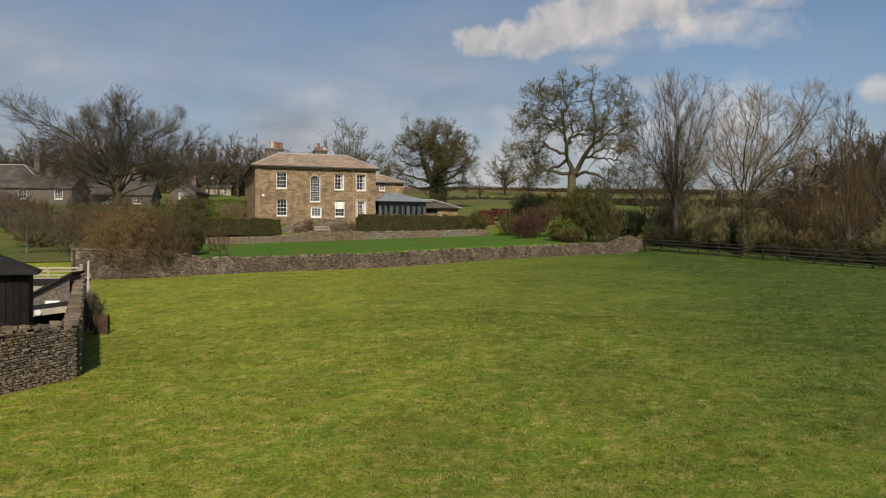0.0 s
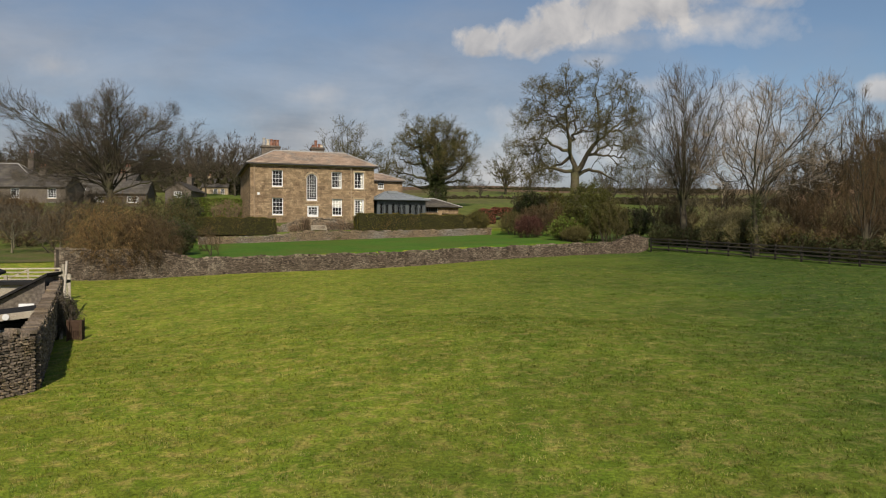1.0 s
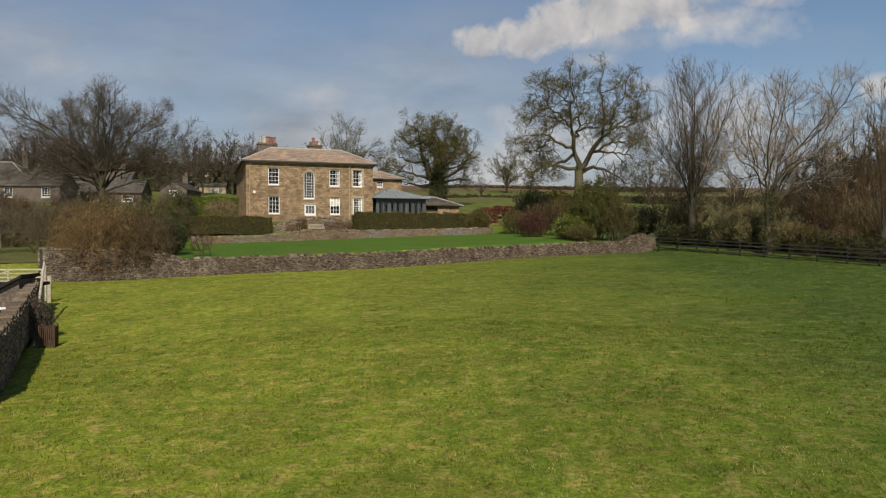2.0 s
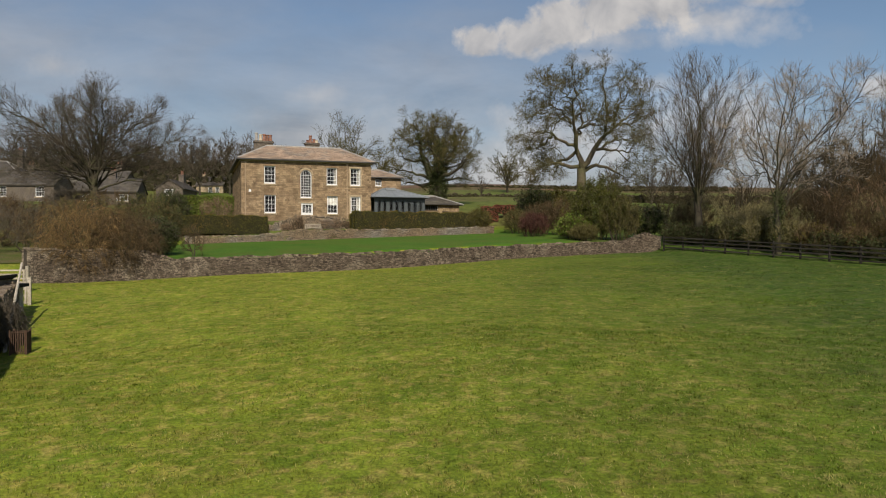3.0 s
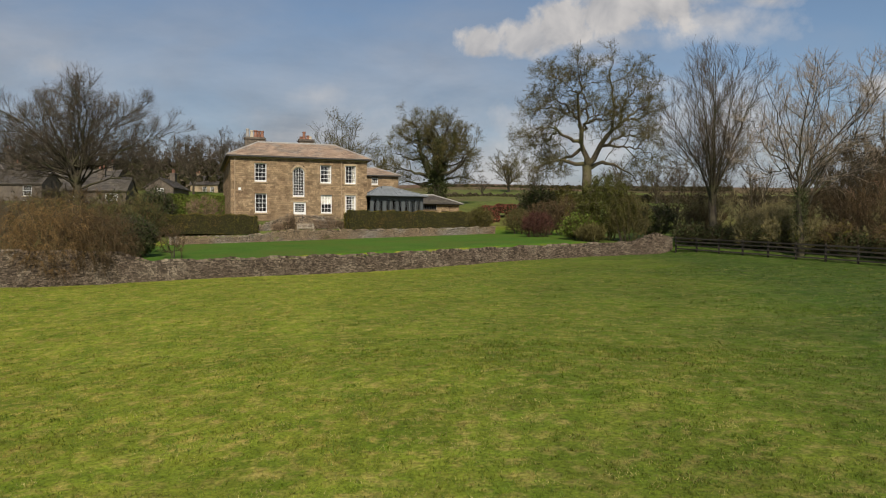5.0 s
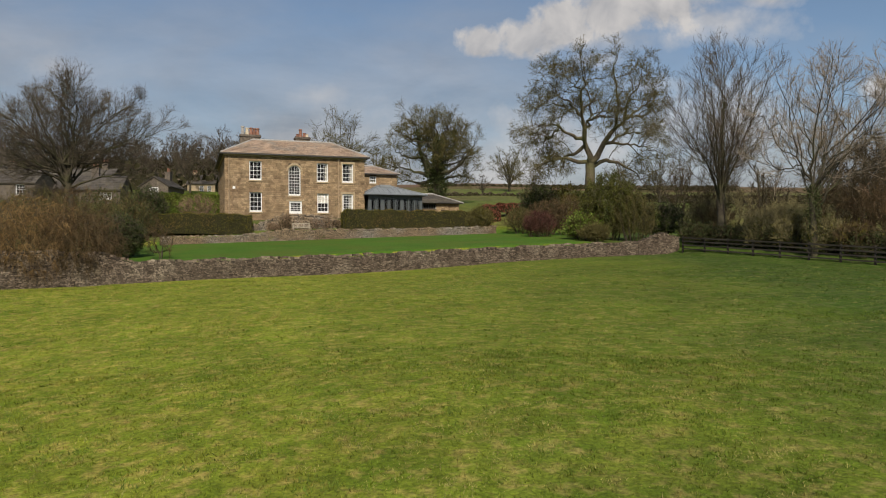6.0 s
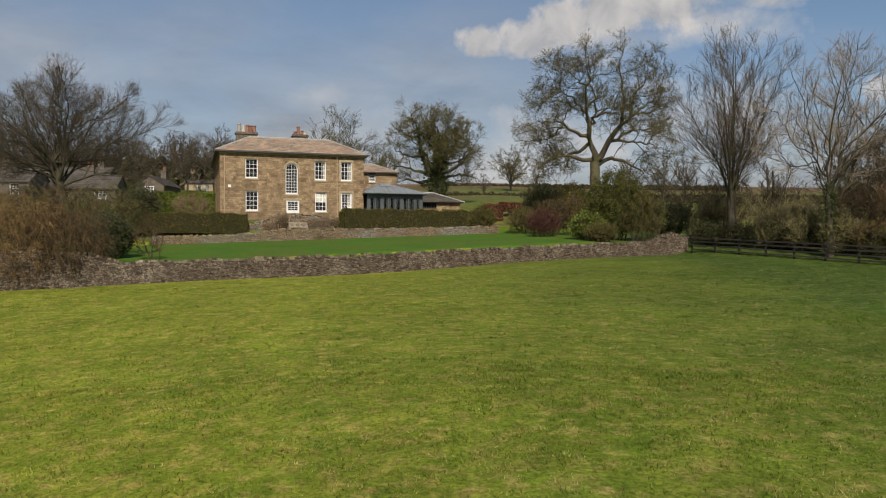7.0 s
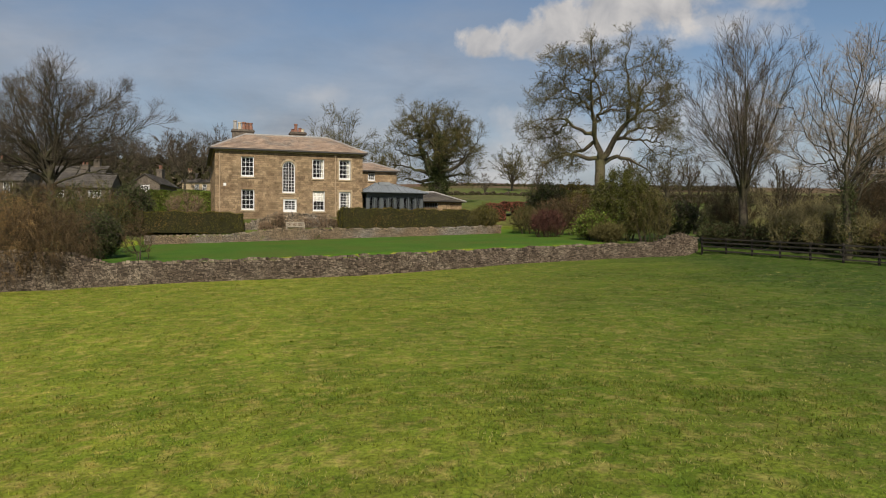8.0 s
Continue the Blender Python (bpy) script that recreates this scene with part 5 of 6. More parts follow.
wall_thing("bench_wall", "stone bank wall rising to a level top behind the garden bench", [
    (lw(2.3, -4.5), lw(12.7, -4.5), gl(2.3, -4.5, 12.7, -4.5, -0.1), lerp((0, 5.85), (0.05, 5.98), (0.30, 6.98), (0.55, 6.98), (0.80, 6.82), (0.97, 6.1), (1, 6.0)), 0.5, {"course": 0.12, "length": 0.26}),
    (lw(12.8, -4.2), lw(14.2, -4.2), gl(12.8, -4.2, 14.2, -4.2), lerp((0, 6.0), (1, 6.1)), 0.4, {})], 22, mat=M_WARMSTONE)


def bench(m):
    b = thing("garden_bench", m, "weathered pale wooden garden bench against the terrace wall", "bench")
    for k in range(4):
        part("seat_slat", Shell().box(-0.85, 0.85, -0.45 + k * 0.115, -0.35 + k * 0.115, 0.42, 0.45), M_TIMBER, b)
    for x in (-0.82, 0.82):
        part("front_leg", Shell().box(x - 0.035, x + 0.035, -0.47, -0.40, 0, 0.64), M_TIMBER, b)
        part("back_leg", Shell().box(x - 0.035, x + 0.035, 0.0, 0.07, 0, 0.92), M_TIMBER, b)
        part("armrest", Shell().box(x - 0.045, x + 0.045, -0.5, 0.0, 0.64, 0.68), M_TIMBER, b)
    part("top_rail", Shell().box(-0.785, 0.785, 0.01, 0.06, 0.84, 0.92), M_TIMBER, b)
    part("bottom_rail", Shell().box(-0.785, 0.785, 0.01, 0.06, 0.48, 0.54), M_TIMBER, b)
    for k in range(13):
        x = -0.72 + k * 0.12
        part("back_slat", Shell().box(x - 0.025, x + 0.025, 0.02, 0.045, 0.54, 0.84), M_TIMBER, b)


bp = local(7.2, -5.3)
bench(pose(bp.x, bp.y, gz(bp.x, bp.y), 0, 0, 18.5))


def hedge(name, m, L, D, H, seed, label, mat=M_HEDGE, core=M_HEDGESHADE, leaf=0.05, density=110, base=0.0, lumps=0.06):
    """A clipped hedge: an uneven core, near-black by default for the shade between leaves, and a skin of leaves. Local
    x along, y deep, z up.
    """
    rng = np.random.default_rng(seed)
    ob = thing(name, m, label, "hedge")
    n, k, j = max(8, int(L / 0.35)), 6, 7
    out_v, out_f = [], []

    def bump(p):
        return p + np.c_[np.zeros(len(p)), lumps * np.sin(p[:, 0] * 2.3 + p[:, 2] * 2), lumps * np.sin(p[:, 0] * 1.7) + lumps * np.sin(p[:, 0] * 4.1 + 1)] * (p[:, 2:3] > base + 0.1)
    cnt = 0
    for o, du, dv, a, b in (((0, 0, base), (L, 0, 0), (0, 0, H), n, j), ((0, D, base), (L, 0, 0), (0, 0, H), n, j), ((0, 0, base + H), (L, 0, 0), (0, D, 0), n, k), ((0, 0, base), (0, D, 0), (0, 0, H), k, j), ((L, 0, base), (0, D, 0), (0, 0, H), k, j)):
        uu, vv = np.meshgrid(np.linspace(0, 1, a), np.linspace(0, 1, b))
        p = np.array(o) + uu.reshape(-1, 1) * np.array(du) + vv.reshape(-1, 1) * np.array(dv)
        ii = np.arange(a * b).reshape(b, a) + cnt
        out_v.append(bump(p.astype(float)))
        out_f.append(np.stack([ii[:-1, :-1], ii[:-1, 1:], ii[1:, 1:], ii[1:, :-1]], -1).reshape(-1, 4))
        cnt += a * b
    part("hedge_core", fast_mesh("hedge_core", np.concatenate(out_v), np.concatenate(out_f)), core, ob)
    nf, nt, ne = int(L * H * density), int(L * D * density), int(D * H * density)
    c = np.concatenate([np.c_[rng.random(nf) * L, rng.normal(0, 0.035, nf), base + rng.random(nf) * H], np.c_[rng.random(nt) * L, rng.random(nt) * D, base + H + rng.normal(0, 0.03, nt)],
                        np.c_[rng.normal(0, 0.03, ne), rng.random(ne) * D, base + rng.random(ne) * H], np.c_[L + rng.normal(0, 0.03, ne), rng.random(ne) * D, base + rng.random(ne) * H]])
    v, f = leaves(rng, bump(c), leaf, 0.05, 3)
    part("foliage", fast_mesh("foliage", v, f), mat, ob)
    return ob


def hedge_at(name, u0, u1, v, z, H, D, seed, label, **kw):
    p = local(u0, v, z)
    return hedge(name, pose(p.x, p.y, p.z, 0, 0, 18.5), u1 - u0, D, H, seed, label, **kw)


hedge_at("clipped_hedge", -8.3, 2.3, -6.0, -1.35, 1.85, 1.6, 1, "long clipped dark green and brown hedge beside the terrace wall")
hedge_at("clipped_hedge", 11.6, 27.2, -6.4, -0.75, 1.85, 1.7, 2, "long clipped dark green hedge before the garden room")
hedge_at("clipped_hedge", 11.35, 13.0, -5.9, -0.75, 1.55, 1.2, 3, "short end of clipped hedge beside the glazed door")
hedge_at("beech_hedge", 27.6, 29.3, -4.4, -0.7, 2.6, 1.4, 4, "russet-leaved beech hedge beside a dark garden arch", mat=M_RUSSET, leaf=0.09)
hedge_at("beech_hedge", 30.6, 34.5, -4.4, -0.6, 2.7, 1.4, 6, "russet-leaved beech hedge running on from the garden arch", mat=M_RUSSET, leaf=0.09)
hedge_at("hedge_arch", 29.2, 30.7, -4.3, 1.25, 0.85, 1.2, 7, "russet beech arch grown over the garden path", mat=M_RUSSET, leaf=0.09)
hedge_at("ivy_bank", -6.8, 0.4, 13.0, -0.3, 4.0, 2.0, 5, "bright green ivy-covered garden wall beside the house", mat=M_LIME, core=M_EVERGREEN, leaf=0.14, density=60)


# ---------------------------------------------------------------- shrubs
def bush(seed, h, rx, ry, stems=7, density=0.72, droop=0.0, twig_len=0.4, cz=0.5, reach=0.5, twig_r=0.010, up=0.15, wander=0.16):
    """A many-stemmed bare shrub; droop turns its twigs downward."""
    rng = np.random.default_rng(seed)
    v = rx * ry * h * 2.1
    kill = 0.62 * (v / (420 * density)) ** (1 / 3)
    starts = tuple((float(a), float(b)) for a, b in rng.normal(0, 1, (stems, 2)) * np.array((rx, ry)) * 0.22)
    return grown_tree(seed, h * 0.12, 0.03 + 0.008 * h, [(0, 0, h * cz, rx, ry, h * reach)], points=int(1500 * density), step=kill * 0.62, kill=kill, rise=up, noise_amt=wander, tip=0.009, twigs=5, twig_len=twig_len, twig_r=twig_r,
                      starts=starts, twig_up=up - droop, low=h * 0.1 if not droop else -h, shell=0.15, twig_segs=2 if droop else 1)


def plant_bush(name, x, y, shape, twig, label, z=None, group="", foliage=None, n_leaf=0, leaf=0.08, seed=0, bark=None, per=4):
    ob = plant_tree(name, x, y, shape, bark or M_BARK, twig, label, "shrub", group, z=z, stem="stem_clump")
    if foliage:
        rng = np.random.default_rng(seed + 100)
        v = shape[1][0]
        part("foliage", fast_mesh("foliage", *leaves(rng, v[rng.integers(0, len(v), n_leaf)], leaf, leaf * 1.6, per)), foliage, ob)
    return ob


plant_bush("weeping_shrub", -24.0, 57.9, bush(71, 3.9, 3.3, 3.2, stems=11, droop=0.9, density=0.75, twig_len=0.8, cz=0.36, reach=0.72), M_ORANGETWIG, "mounded shrub of orange-brown weeping twigs over the wall", z=2.7)
plant_bush("weeping_shrub", -21.6, 58.9, bush(72, 3.4, 2.4, 2.8, stems=8, droop=0.9, density=0.75, twig_len=0.8, cz=0.36, reach=0.72), M_BROWNTWIG, "brown weeping twigs hanging over the stone wall", z=2.7)
plant_bush("olive_shrub", -25.6, 62.2, bush(78, 5.0, 3.7, 2.8, stems=10), M_OLIVETWIG, "large olive-brown twiggy shrub above the wall")
plant_bush("twiggy_shrub", -29.8, 66.0, bush(73, 4.8, 3.6, 3.0, stems=9), M_BROWNTWIG, "large brown twiggy shrub above the wall")
plant_bush("twiggy_shrub", -33.0, 70.0, bush(74, 5.0, 4.2, 3.4, stems=9), M_TWIG, "tangled grey-brown bare shrub beyond the orchard")
plant_bush("grey_shrub", -23.3, 67.0, bush(75, 5.3, 3.0, 3.0, stems=11), M_OLIVETWIG, "rounded grey-green shrub behind the wall", foliage=M_IVY, n_leaf=900, leaf=0.06)
plant_bush("dark_evergreen", -21.9, 64.6, bush(76, 2.9, 1.9, 1.7, stems=10), M_TWIG, "low dark evergreen shrub at the lawn edge", foliage=M_IVY, n_leaf=2600, leaf=0.07, seed=1)
plant_bush("garden_sapling", -18.6, 63.2, bush(77, 2.4, 1.1, 1.1, stems=3, twig_r=0.007, twig_len=0.3, density=0.22), M_BROWNTWIG, "small bare multi-stemmed tree on the lawn")
plant_bush("rounded_shrub", 7.9, 89.5, bush(81, 2.7, 1.7, 1.6), M_OLIVETWIG, "rounded olive shrub at the hedge end")
plant_bush("rounded_shrub", 4.0, 91.3, bush(96, 2.6, 1.5, 1.3), M_OLIVETWIG, "twiggy olive shrub covering the hedge end", foliage=M_HEDGE, n_leaf=500, leaf=0.06)
plant_bush("dark_red_shrub", 9.0, 82.5, bush(82, 2.4, 1.6, 1.5, stems=14), M_REDTWIG, "dark red-stemmed shrub beside the lawn")
plant_bush("brown_shrub", 10.2, 86.5, bush(83, 3.4, 2.4, 2.0), M_BROWNTWIG, "brown winter shrub in the border")
plant_bush("brown_shrub", 12.5, 85.5, bush(84, 4.0, 2.6, 2.0), M_BROWNTWIG, "tall brown winter shrub in the border")
plant_bush("laurel_shrub", 12.0, 77.3, bush(85, 2.2, 1.6, 1.3), M_OLIVETWIG, "bright green leafy shrub in the border", foliage=M_LIME, n_leaf=800, leaf=0.11, seed=2)
plant_bush("low_shrub", 12.6, 75.2, bush(86, 1.4, 1.4, 1.0), M_OLIVETWIG, "low tawny clump beside the wall")
plant_bush("evergreen_shrub", 14.6, 78.5, bush(87, 5.8, 3.0, 2.6, stems=9), M_TWIG, "large dark green evergreen shrub above the wall", foliage=M_EVERGREEN, n_leaf=9000, leaf=0.065, seed=3)
plant_bush("upright_shrub", 16.3, 76.9, bush(88, 4.2, 2.1, 1.8, stems=14), M_OLIVETWIG, "upright olive twiggy shrub behind the wall")
plant_bush("dark_shrub", -28.2, 86.0, bush(98, 4.2, 2.0, 1.8), M_TWIG, "dark broadleaf evergreen shrub beside the ivied wall", foliage=M_IVY, n_leaf=2200, leaf=0.09, seed=6)
plant_bush("brown_shrub", -24.2, 88.5, bush(99, 2.9, 2.0, 1.4, density=0.4), M_REDBROWN, "rounded red-brown shrub before the ivied wall")
plant_bush("dark_shrub", 19.6, 81.5, bush(89, 3.4, 2.4, 2.0), M_TWIG, "dark broadleaf shrub at the wall end", foliage=M_IVY, n_leaf=1600, leaf=0.08, seed=4)
plant_bush("dark_shrub", 10.6, 95.5, bush(90, 4.6, 2.4, 2.0), M_TWIG, "dark evergreen shrub behind the border", foliage=M_IVY, n_leaf=2400, leaf=0.09, seed=5)
plant_bush("dark_shrub", 13.6, 97.0, bush(97, 4.6, 2.6, 2.0), M_OLIVETWIG, "olive shrub behind the border", foliage=M_HEDGE, n_leaf=1500, leaf=0.09, seed=5)
for k, (x, y, h) in enumerate(((-52, 95, 3.0), (-57, 100, 3.0), (-47, 88, 2.8), (-62, 108, 3.2), (-34, 84, 4.5), (-44, 100, 4), (-29.5, 84, 3.8), (-50, 108, 3.4), (-40, 76, 3.6), (-45, 81, 2.6), (-36.5, 79, 3.6))):
    plant_bush("scrub_tree", x, y, bush(200 + k, h, 3.4, 2.6, stems=5, density=0.3, twig_len=0.7, twig_r=0.018), (M_BROWNTWIG, M_TWIG)[k % 2], "bare tangled scrub before the village houses", group="village scrub")
# shrubs massed against the house front
for k, (uu, h, r, tw) in enumerate(((4.4, 0.9, 0.8, 0), (5.5, 1.3, 0.8, 1), (5.8, 2.0, 0.5, 0), (8.6, 1.2, 0.9, 0), (9.8, 1.4, 0.9, 0), (11.0, 1.0, 0.9, 1), (12.0, 0.8, 0.7, 0))):
    p = local(uu, -4.95)
    plant_bush("climbing_shrub", p.x, p.y, bush(100 + k, h, r, 0.30, stems=6, density=0.13, twig_len=0.2, twig_r=0.007), M_BROWNTWIG if tw else M_REDBROWN, "brown leafless climbing shrub against the stone bank", group="terrace shrubs")
for k, (uu, vv, h) in enumerate(((3.9, -9.2, 0.6), (8.7, -9.3, 0.5))):
    p = local(uu, vv)
    plant_bush("border_plant", p.x, p.y - 0.9, bush(120 + k, h, 0.5, 0.4, stems=5, density=0.25, twig_len=0.12), M_OLIVETWIG, "small green plant before the terrace wall" if k == 0 else "small dark plant before the terrace wall", foliage=M_LIME if k == 0 else M_IVY, n_leaf=160, leaf=0.06)

# the undergrowth behind the fence
kinds = [bush(130, 4.4, 2.6, 2.2, stems=6, density=0.3, twig_len=0.6, twig_r=0.012), bush(131, 3.4, 2.4, 2.0, stems=6, density=0.3, twig_len=0.6, twig_r=0.012), bush(132, 5.6, 2.4, 2.2, stems=6, density=0.3, twig_len=0.6, twig_r=0.012)]
rr = random.Random(17)
protos = {}
for k in range(26):
    t = k / 25
    x, y = 21.5 + 13.5 * t + rr.uniform(0.2, 7.0), 79.5 - 27 * t + rr.uniform(0.5, 7.5)
    kd, tw = rr.randrange(3), rr.choice((0, 1, 1, 2))
    m = pose(x, y, gz(x, y), 0, 0, rr.uniform(0, 360)) @ Matrix.Scale(rr.uniform(0.75, 1.15), 4)
    if (kd, tw) not in protos:
        protos[kd, tw] = plant_bush("thicket_shrub", x, y, kinds[kd], (M_DARKTWIG, M_THICKET, M_BROWNTWIG)[tw], ("tangled brown thicket shrub behind the fence", "olive-green thicket shrub behind the fence", "grey bare thicket shrub behind the fence")[tw], group="fence thicket")
        protos[kd, tw].matrix_world = m
    else:
        c = copy_thing(protos[kd, tw], m)
        c.matrix_basis = m
# brambles whose dark colours paint in the shade at the thicket's foot
low = bush(133, 1.6, 1.8, 1.2, stems=6, density=0.09, twig_r=0.016)
proto = None
for k in range(26):
    t = k / 25
    x, y = 20.4 + 13.5 * t + rr.uniform(0, 1.2), 77.0 - 27.5 * t + rr.uniform(0, 1.0)
    m = pose(x, y, gz(x, y), 0, 0, rr.uniform(0, 360))
    if proto is None:
        proto = plant_bush("bramble", x, y, low, M_DARKTWIG, "low bramble along the fence, coloured dark for the shade there", group="fence brambles", foliage=M_IVY, n_leaf=420, leaf=0.07)
        proto.matrix_world = m
    else:
        copy_thing(proto, m)


for k, (x, y, h) in enumerate(((25.4, 64.3, 2.6), (26.7, 63.0, 2.4), (24.2, 67.0, 2.8), (23.0, 69.6, 2.4), (28.4, 59.6, 2.4), (31.2, 55.4, 2.6))):
    plant_bush("hedge_shrub", x + 1.1, y + 0.7, bush(220 + k, h, 1.5, 1.1, stems=6, density=0.4, twig_r=0.012), (M_THICKET, M_BROWNTWIG, M_THICKET)[k % 3], "pale arching tangled shrub grown against the fence", group="fence thicket", foliage=M_HEDGE, n_leaf=160, leaf=0.07, seed=k)


# ---------------------------------------------------------------- distant trees and woods
shapes = [fan_tree(150, 15, 6.2, 8, twig=0.034, per=4, side=6), fan_tree(151, 13, 5.6, 8, twig=0.034, per=4, side=6), fan_tree(152, 16, 5.4, 8, twig=0.034, per=4, side=6), fan_tree(153, 9.5, 4.6, 8, low=0.12, twig=0.026, per=3, side=6),
          fan_tree(155, 16, 7.0, 14, low=0.2, twig=0.022, per=6), fan_tree(156, 10, 5.2, 14, low=0.22, twig=0.022, per=6), fan_tree(157, 11, 5.2, 13, low=0.12, twig=0.020, r_trunk=0.22)]
wood_protos = {}


def wood(kind, x, y, s, mat, label, group, name="woodland_tree"):
    m = pose(x, y, gz(x, y) - 0.2, 0, 0, rr.uniform(0, 360)) @ Matrix.Scale(s, 4)
    if (kind, mat.name) not in wood_protos:
        o = wood_protos[kind, mat.name] = plant_tree(name, x, y, shapes[kind], M_BARK, mat, label, group=group)
        o.matrix_world = m
    else:
        o = copy_thing(wood_protos[kind, mat.name], m)
        o.matrix_basis = m
    return o


for k in range(36):                      # wooded hillside behind the village
    t = (k + 0.5) / 36
    y = 176 + (k % 3) * 24 + rr.uniform(-10, 10)
    x = -0.60 * y + t * 0.40 * y + rr.uniform(-2, 2)
    wood((k * 7) % 3, x, y, rr.uniform(0.66, 0.92), M_FARWOOD, "bare brown woodland tree on the hillside", "hillside wood")
for x, y, kd, s in ((40.4, 85, 6, 1.0), (35.5, 78, 6, 0.78), (45.5, 83, 6, 0.95), (25.5, 84, 6, 0.6), (49, 90, 6, 1.1), (44, 86, 1, 0.95), (50, 88, 0, 0.95), (38, 84, 3, 1.0), (55, 92, 2, 0.85), (47, 78, 3, 1.1), (60, 86, 1, 1.0), (33, 92, 3, 0.85), (41, 70, 3, 1.0), (64, 96, 0, 1.0), (46, 66, 1, 0.8), (37, 62, 3, 0.9), (42, 60, 3, 1.0), (36, 72, 3, 0.9), (50, 72, 1, 0.9), (56, 78, 0, 0.8), (44, 74, 1, 0.85), (40, 56, 3, 0.85), (48, 60, 3, 1.1), (58, 70, 1, 1.0), (30, 84, 3, 0.7), (26, 96, 3, 0.7)):
    wood(kd, x, y, s, M_DARKTWIG, "bare brown tree in the copse beyond the fence", "copse trees", "copse_tree")
for x, y, s in ((34.0, 69.0, 0.62), (37.5, 70.0, 0.66), (36.0, 64.5, 0.56), (40.5, 66.0, 0.7)):
    wood(3, x, y, s, M_REDBROWN, "low red-brown bare tree at the copse edge", "copse trees", "copse_tree")



for x, y, kd, s in ((-18.4, 152, 4, 1.0), (-12.6, 158, 5, 1.0), (15.8, 196, 5, 1.02), (32, 150, 3, 0.9), (43, 165, 3, 1.0), (52, 180, 1, 0.8), (8.5, 178, 3, 0.5), (24, 215, 3, 0.6), (-27, 158, 5, 1.0)):
    wood(kd, x, y, s, M_OLIVETWIG if kd > 3 else M_FARWOOD, "bare tree standing on the far pasture", "pasture trees", "pasture_tree")
for x, y, L, h, t, lb in ((-2, 172, 46, 1.0, 10, "brown field hedge across the far pasture"), (-6, 222, 90, 1.1, 6, "dark hedgerow along the hill crest"), (38, 170, 60, 1.6, 4, "brown hedgerow beyond the copse")):
    hedge("field_hedgerow", pose(x, y, gz(x, y) - 0.3, 0, 0, t), L, 2.0, h, int(L), lb, mat=M_FARWOOD, core=M_HEDGESHADE, leaf=0.2, density=9, lumps=0.15)
for x, y, L, h in ((-122, 168, 62, 6.0), (-62, 176, 44, 5.5), (-118, 196, 90, 7.0)):
    hedge("woodland_undergrowth", pose(x, y, gz(x + L / 2, y) - 1.5, 0, 0, 5), L, 4.0, h, int(L), "brown tangled undergrowth along the hillside wood", mat=M_FARWOOD, core=M_HEDGESHADE, leaf=0.35, density=3.5, lumps=0.5)


# ---------------------------------------------------------------- the rail fence and its gate end
fence = thing("rail_fence", Matrix(), "dark post-and-rail fence with four rails along the field", "fence")
fa, fb = Vector((19.6, 74.6, 0)), Vector((35.2, 43.0, 0))
nf = 15
tops = []
for i in range(nf + 1):
    p = fa.lerp(fb, i / nf)
    z = gz(p.x, p.y - 0.6)
    tops.append((p, z))
    part("post", Shell().box(p.x - 0.06, p.x + 0.06, p.y - 0.06, p.y + 0.06, z - 0.3, z + 1.28), M_FENCE, fence)
for (p, z), (q, w_) in zip(tops, tops[1:]):
    d = (q - p).normalized()
    off = Vector((-d.y, d.x, 0)) * -0.08
    for h in (0.28, 0.58, 0.88, 1.16):
        part("rail", Shell().bar((p.x + off.x, p.y + off.y, z + h), (q.x + off.x, q.y + off.y, w_ + h), 0.04, 0.10), M_FENCE, fence)

# ---------------------------------------------------------------- the yard on the left
yard_z = -1.3
shed = thing("black_shed", pose(-15.9, 26.4, yard_z - 0.1, 0, 0, 26), "black-stained timber shed with a felt roof", "shed")
for i in range(14):
    x = -1.5 + i * 3.0 / 14
    part("board", Shell().box(x + 0.006, x + 0.208, -1.82, -1.79, 0, 4.0), M_DARKTIMBER, shed)
for i in range(16):
    y = -1.8 + i * 3.6 / 16
    part("board", Shell().box(1.5, 1.53, y + 0.006, y + 0.219, 0, 4.0), M_DARKTIMBER, shed)
part("body", Shell().box(-1.5, 1.5, -1.79, 1.8, 0, 4.0), M_DARKTIMBER, shed)
rf = Shell().add([(-1.8, -2.1, 3.95), (1.8, -2.1, 3.95), (1.8, 2.1, 3.95), (-1.8, 2.1, 3.95), (0, -0.2, 4.85), (0, 0.2, 4.85), (-1.8, -2.1, 4.03), (1.8, -2.1, 4.03), (1.8, 2.1, 4.03), (-1.8, 2.1, 4.03)],
                 [(3, 2, 1, 0), (0, 1, 7, 6), (1, 2, 8, 7), (2, 3, 9, 8), (3, 0, 6, 9), (6, 7, 4), (7, 8, 5, 4), (8, 9, 5), (9, 6, 4, 5)])
part("roof", rf, M_FELT, shed)
part("window", Shell().box(-0.4, 0.2, -1.84, -1.825, 2.3, 3.0), M_GLASS, shed)

lean = thing("open_carport", pose(-17.55, 33.6, yard_z, 0, 0, 26), "open timber lean-to with a sloping boarded roof", "carport")
for x, h in ((-1.5, 1.85), (1.1, 2.1)):
    for y in (-1.6, 1.8):
        part("post", Shell().box(x - 0.07, x + 0.07, y - 0.07, y + 0.07, -0.1, h), M_DARKTIMBER, lean)
part("fascia_board", Shell().bar((-1.7, -1.85, 1.88), (1.3, -1.85, 2.2), 0.04, 0.26), M_TIMBER, lean, "pale fascia board")
for k in range(9):
    y = -1.62 + k * 0.42
    part("roof_board", Shell().bar((-1.7, y, 1.97), (1.3, y, 2.29), 0.40, 0.03), M_FELT, lean)
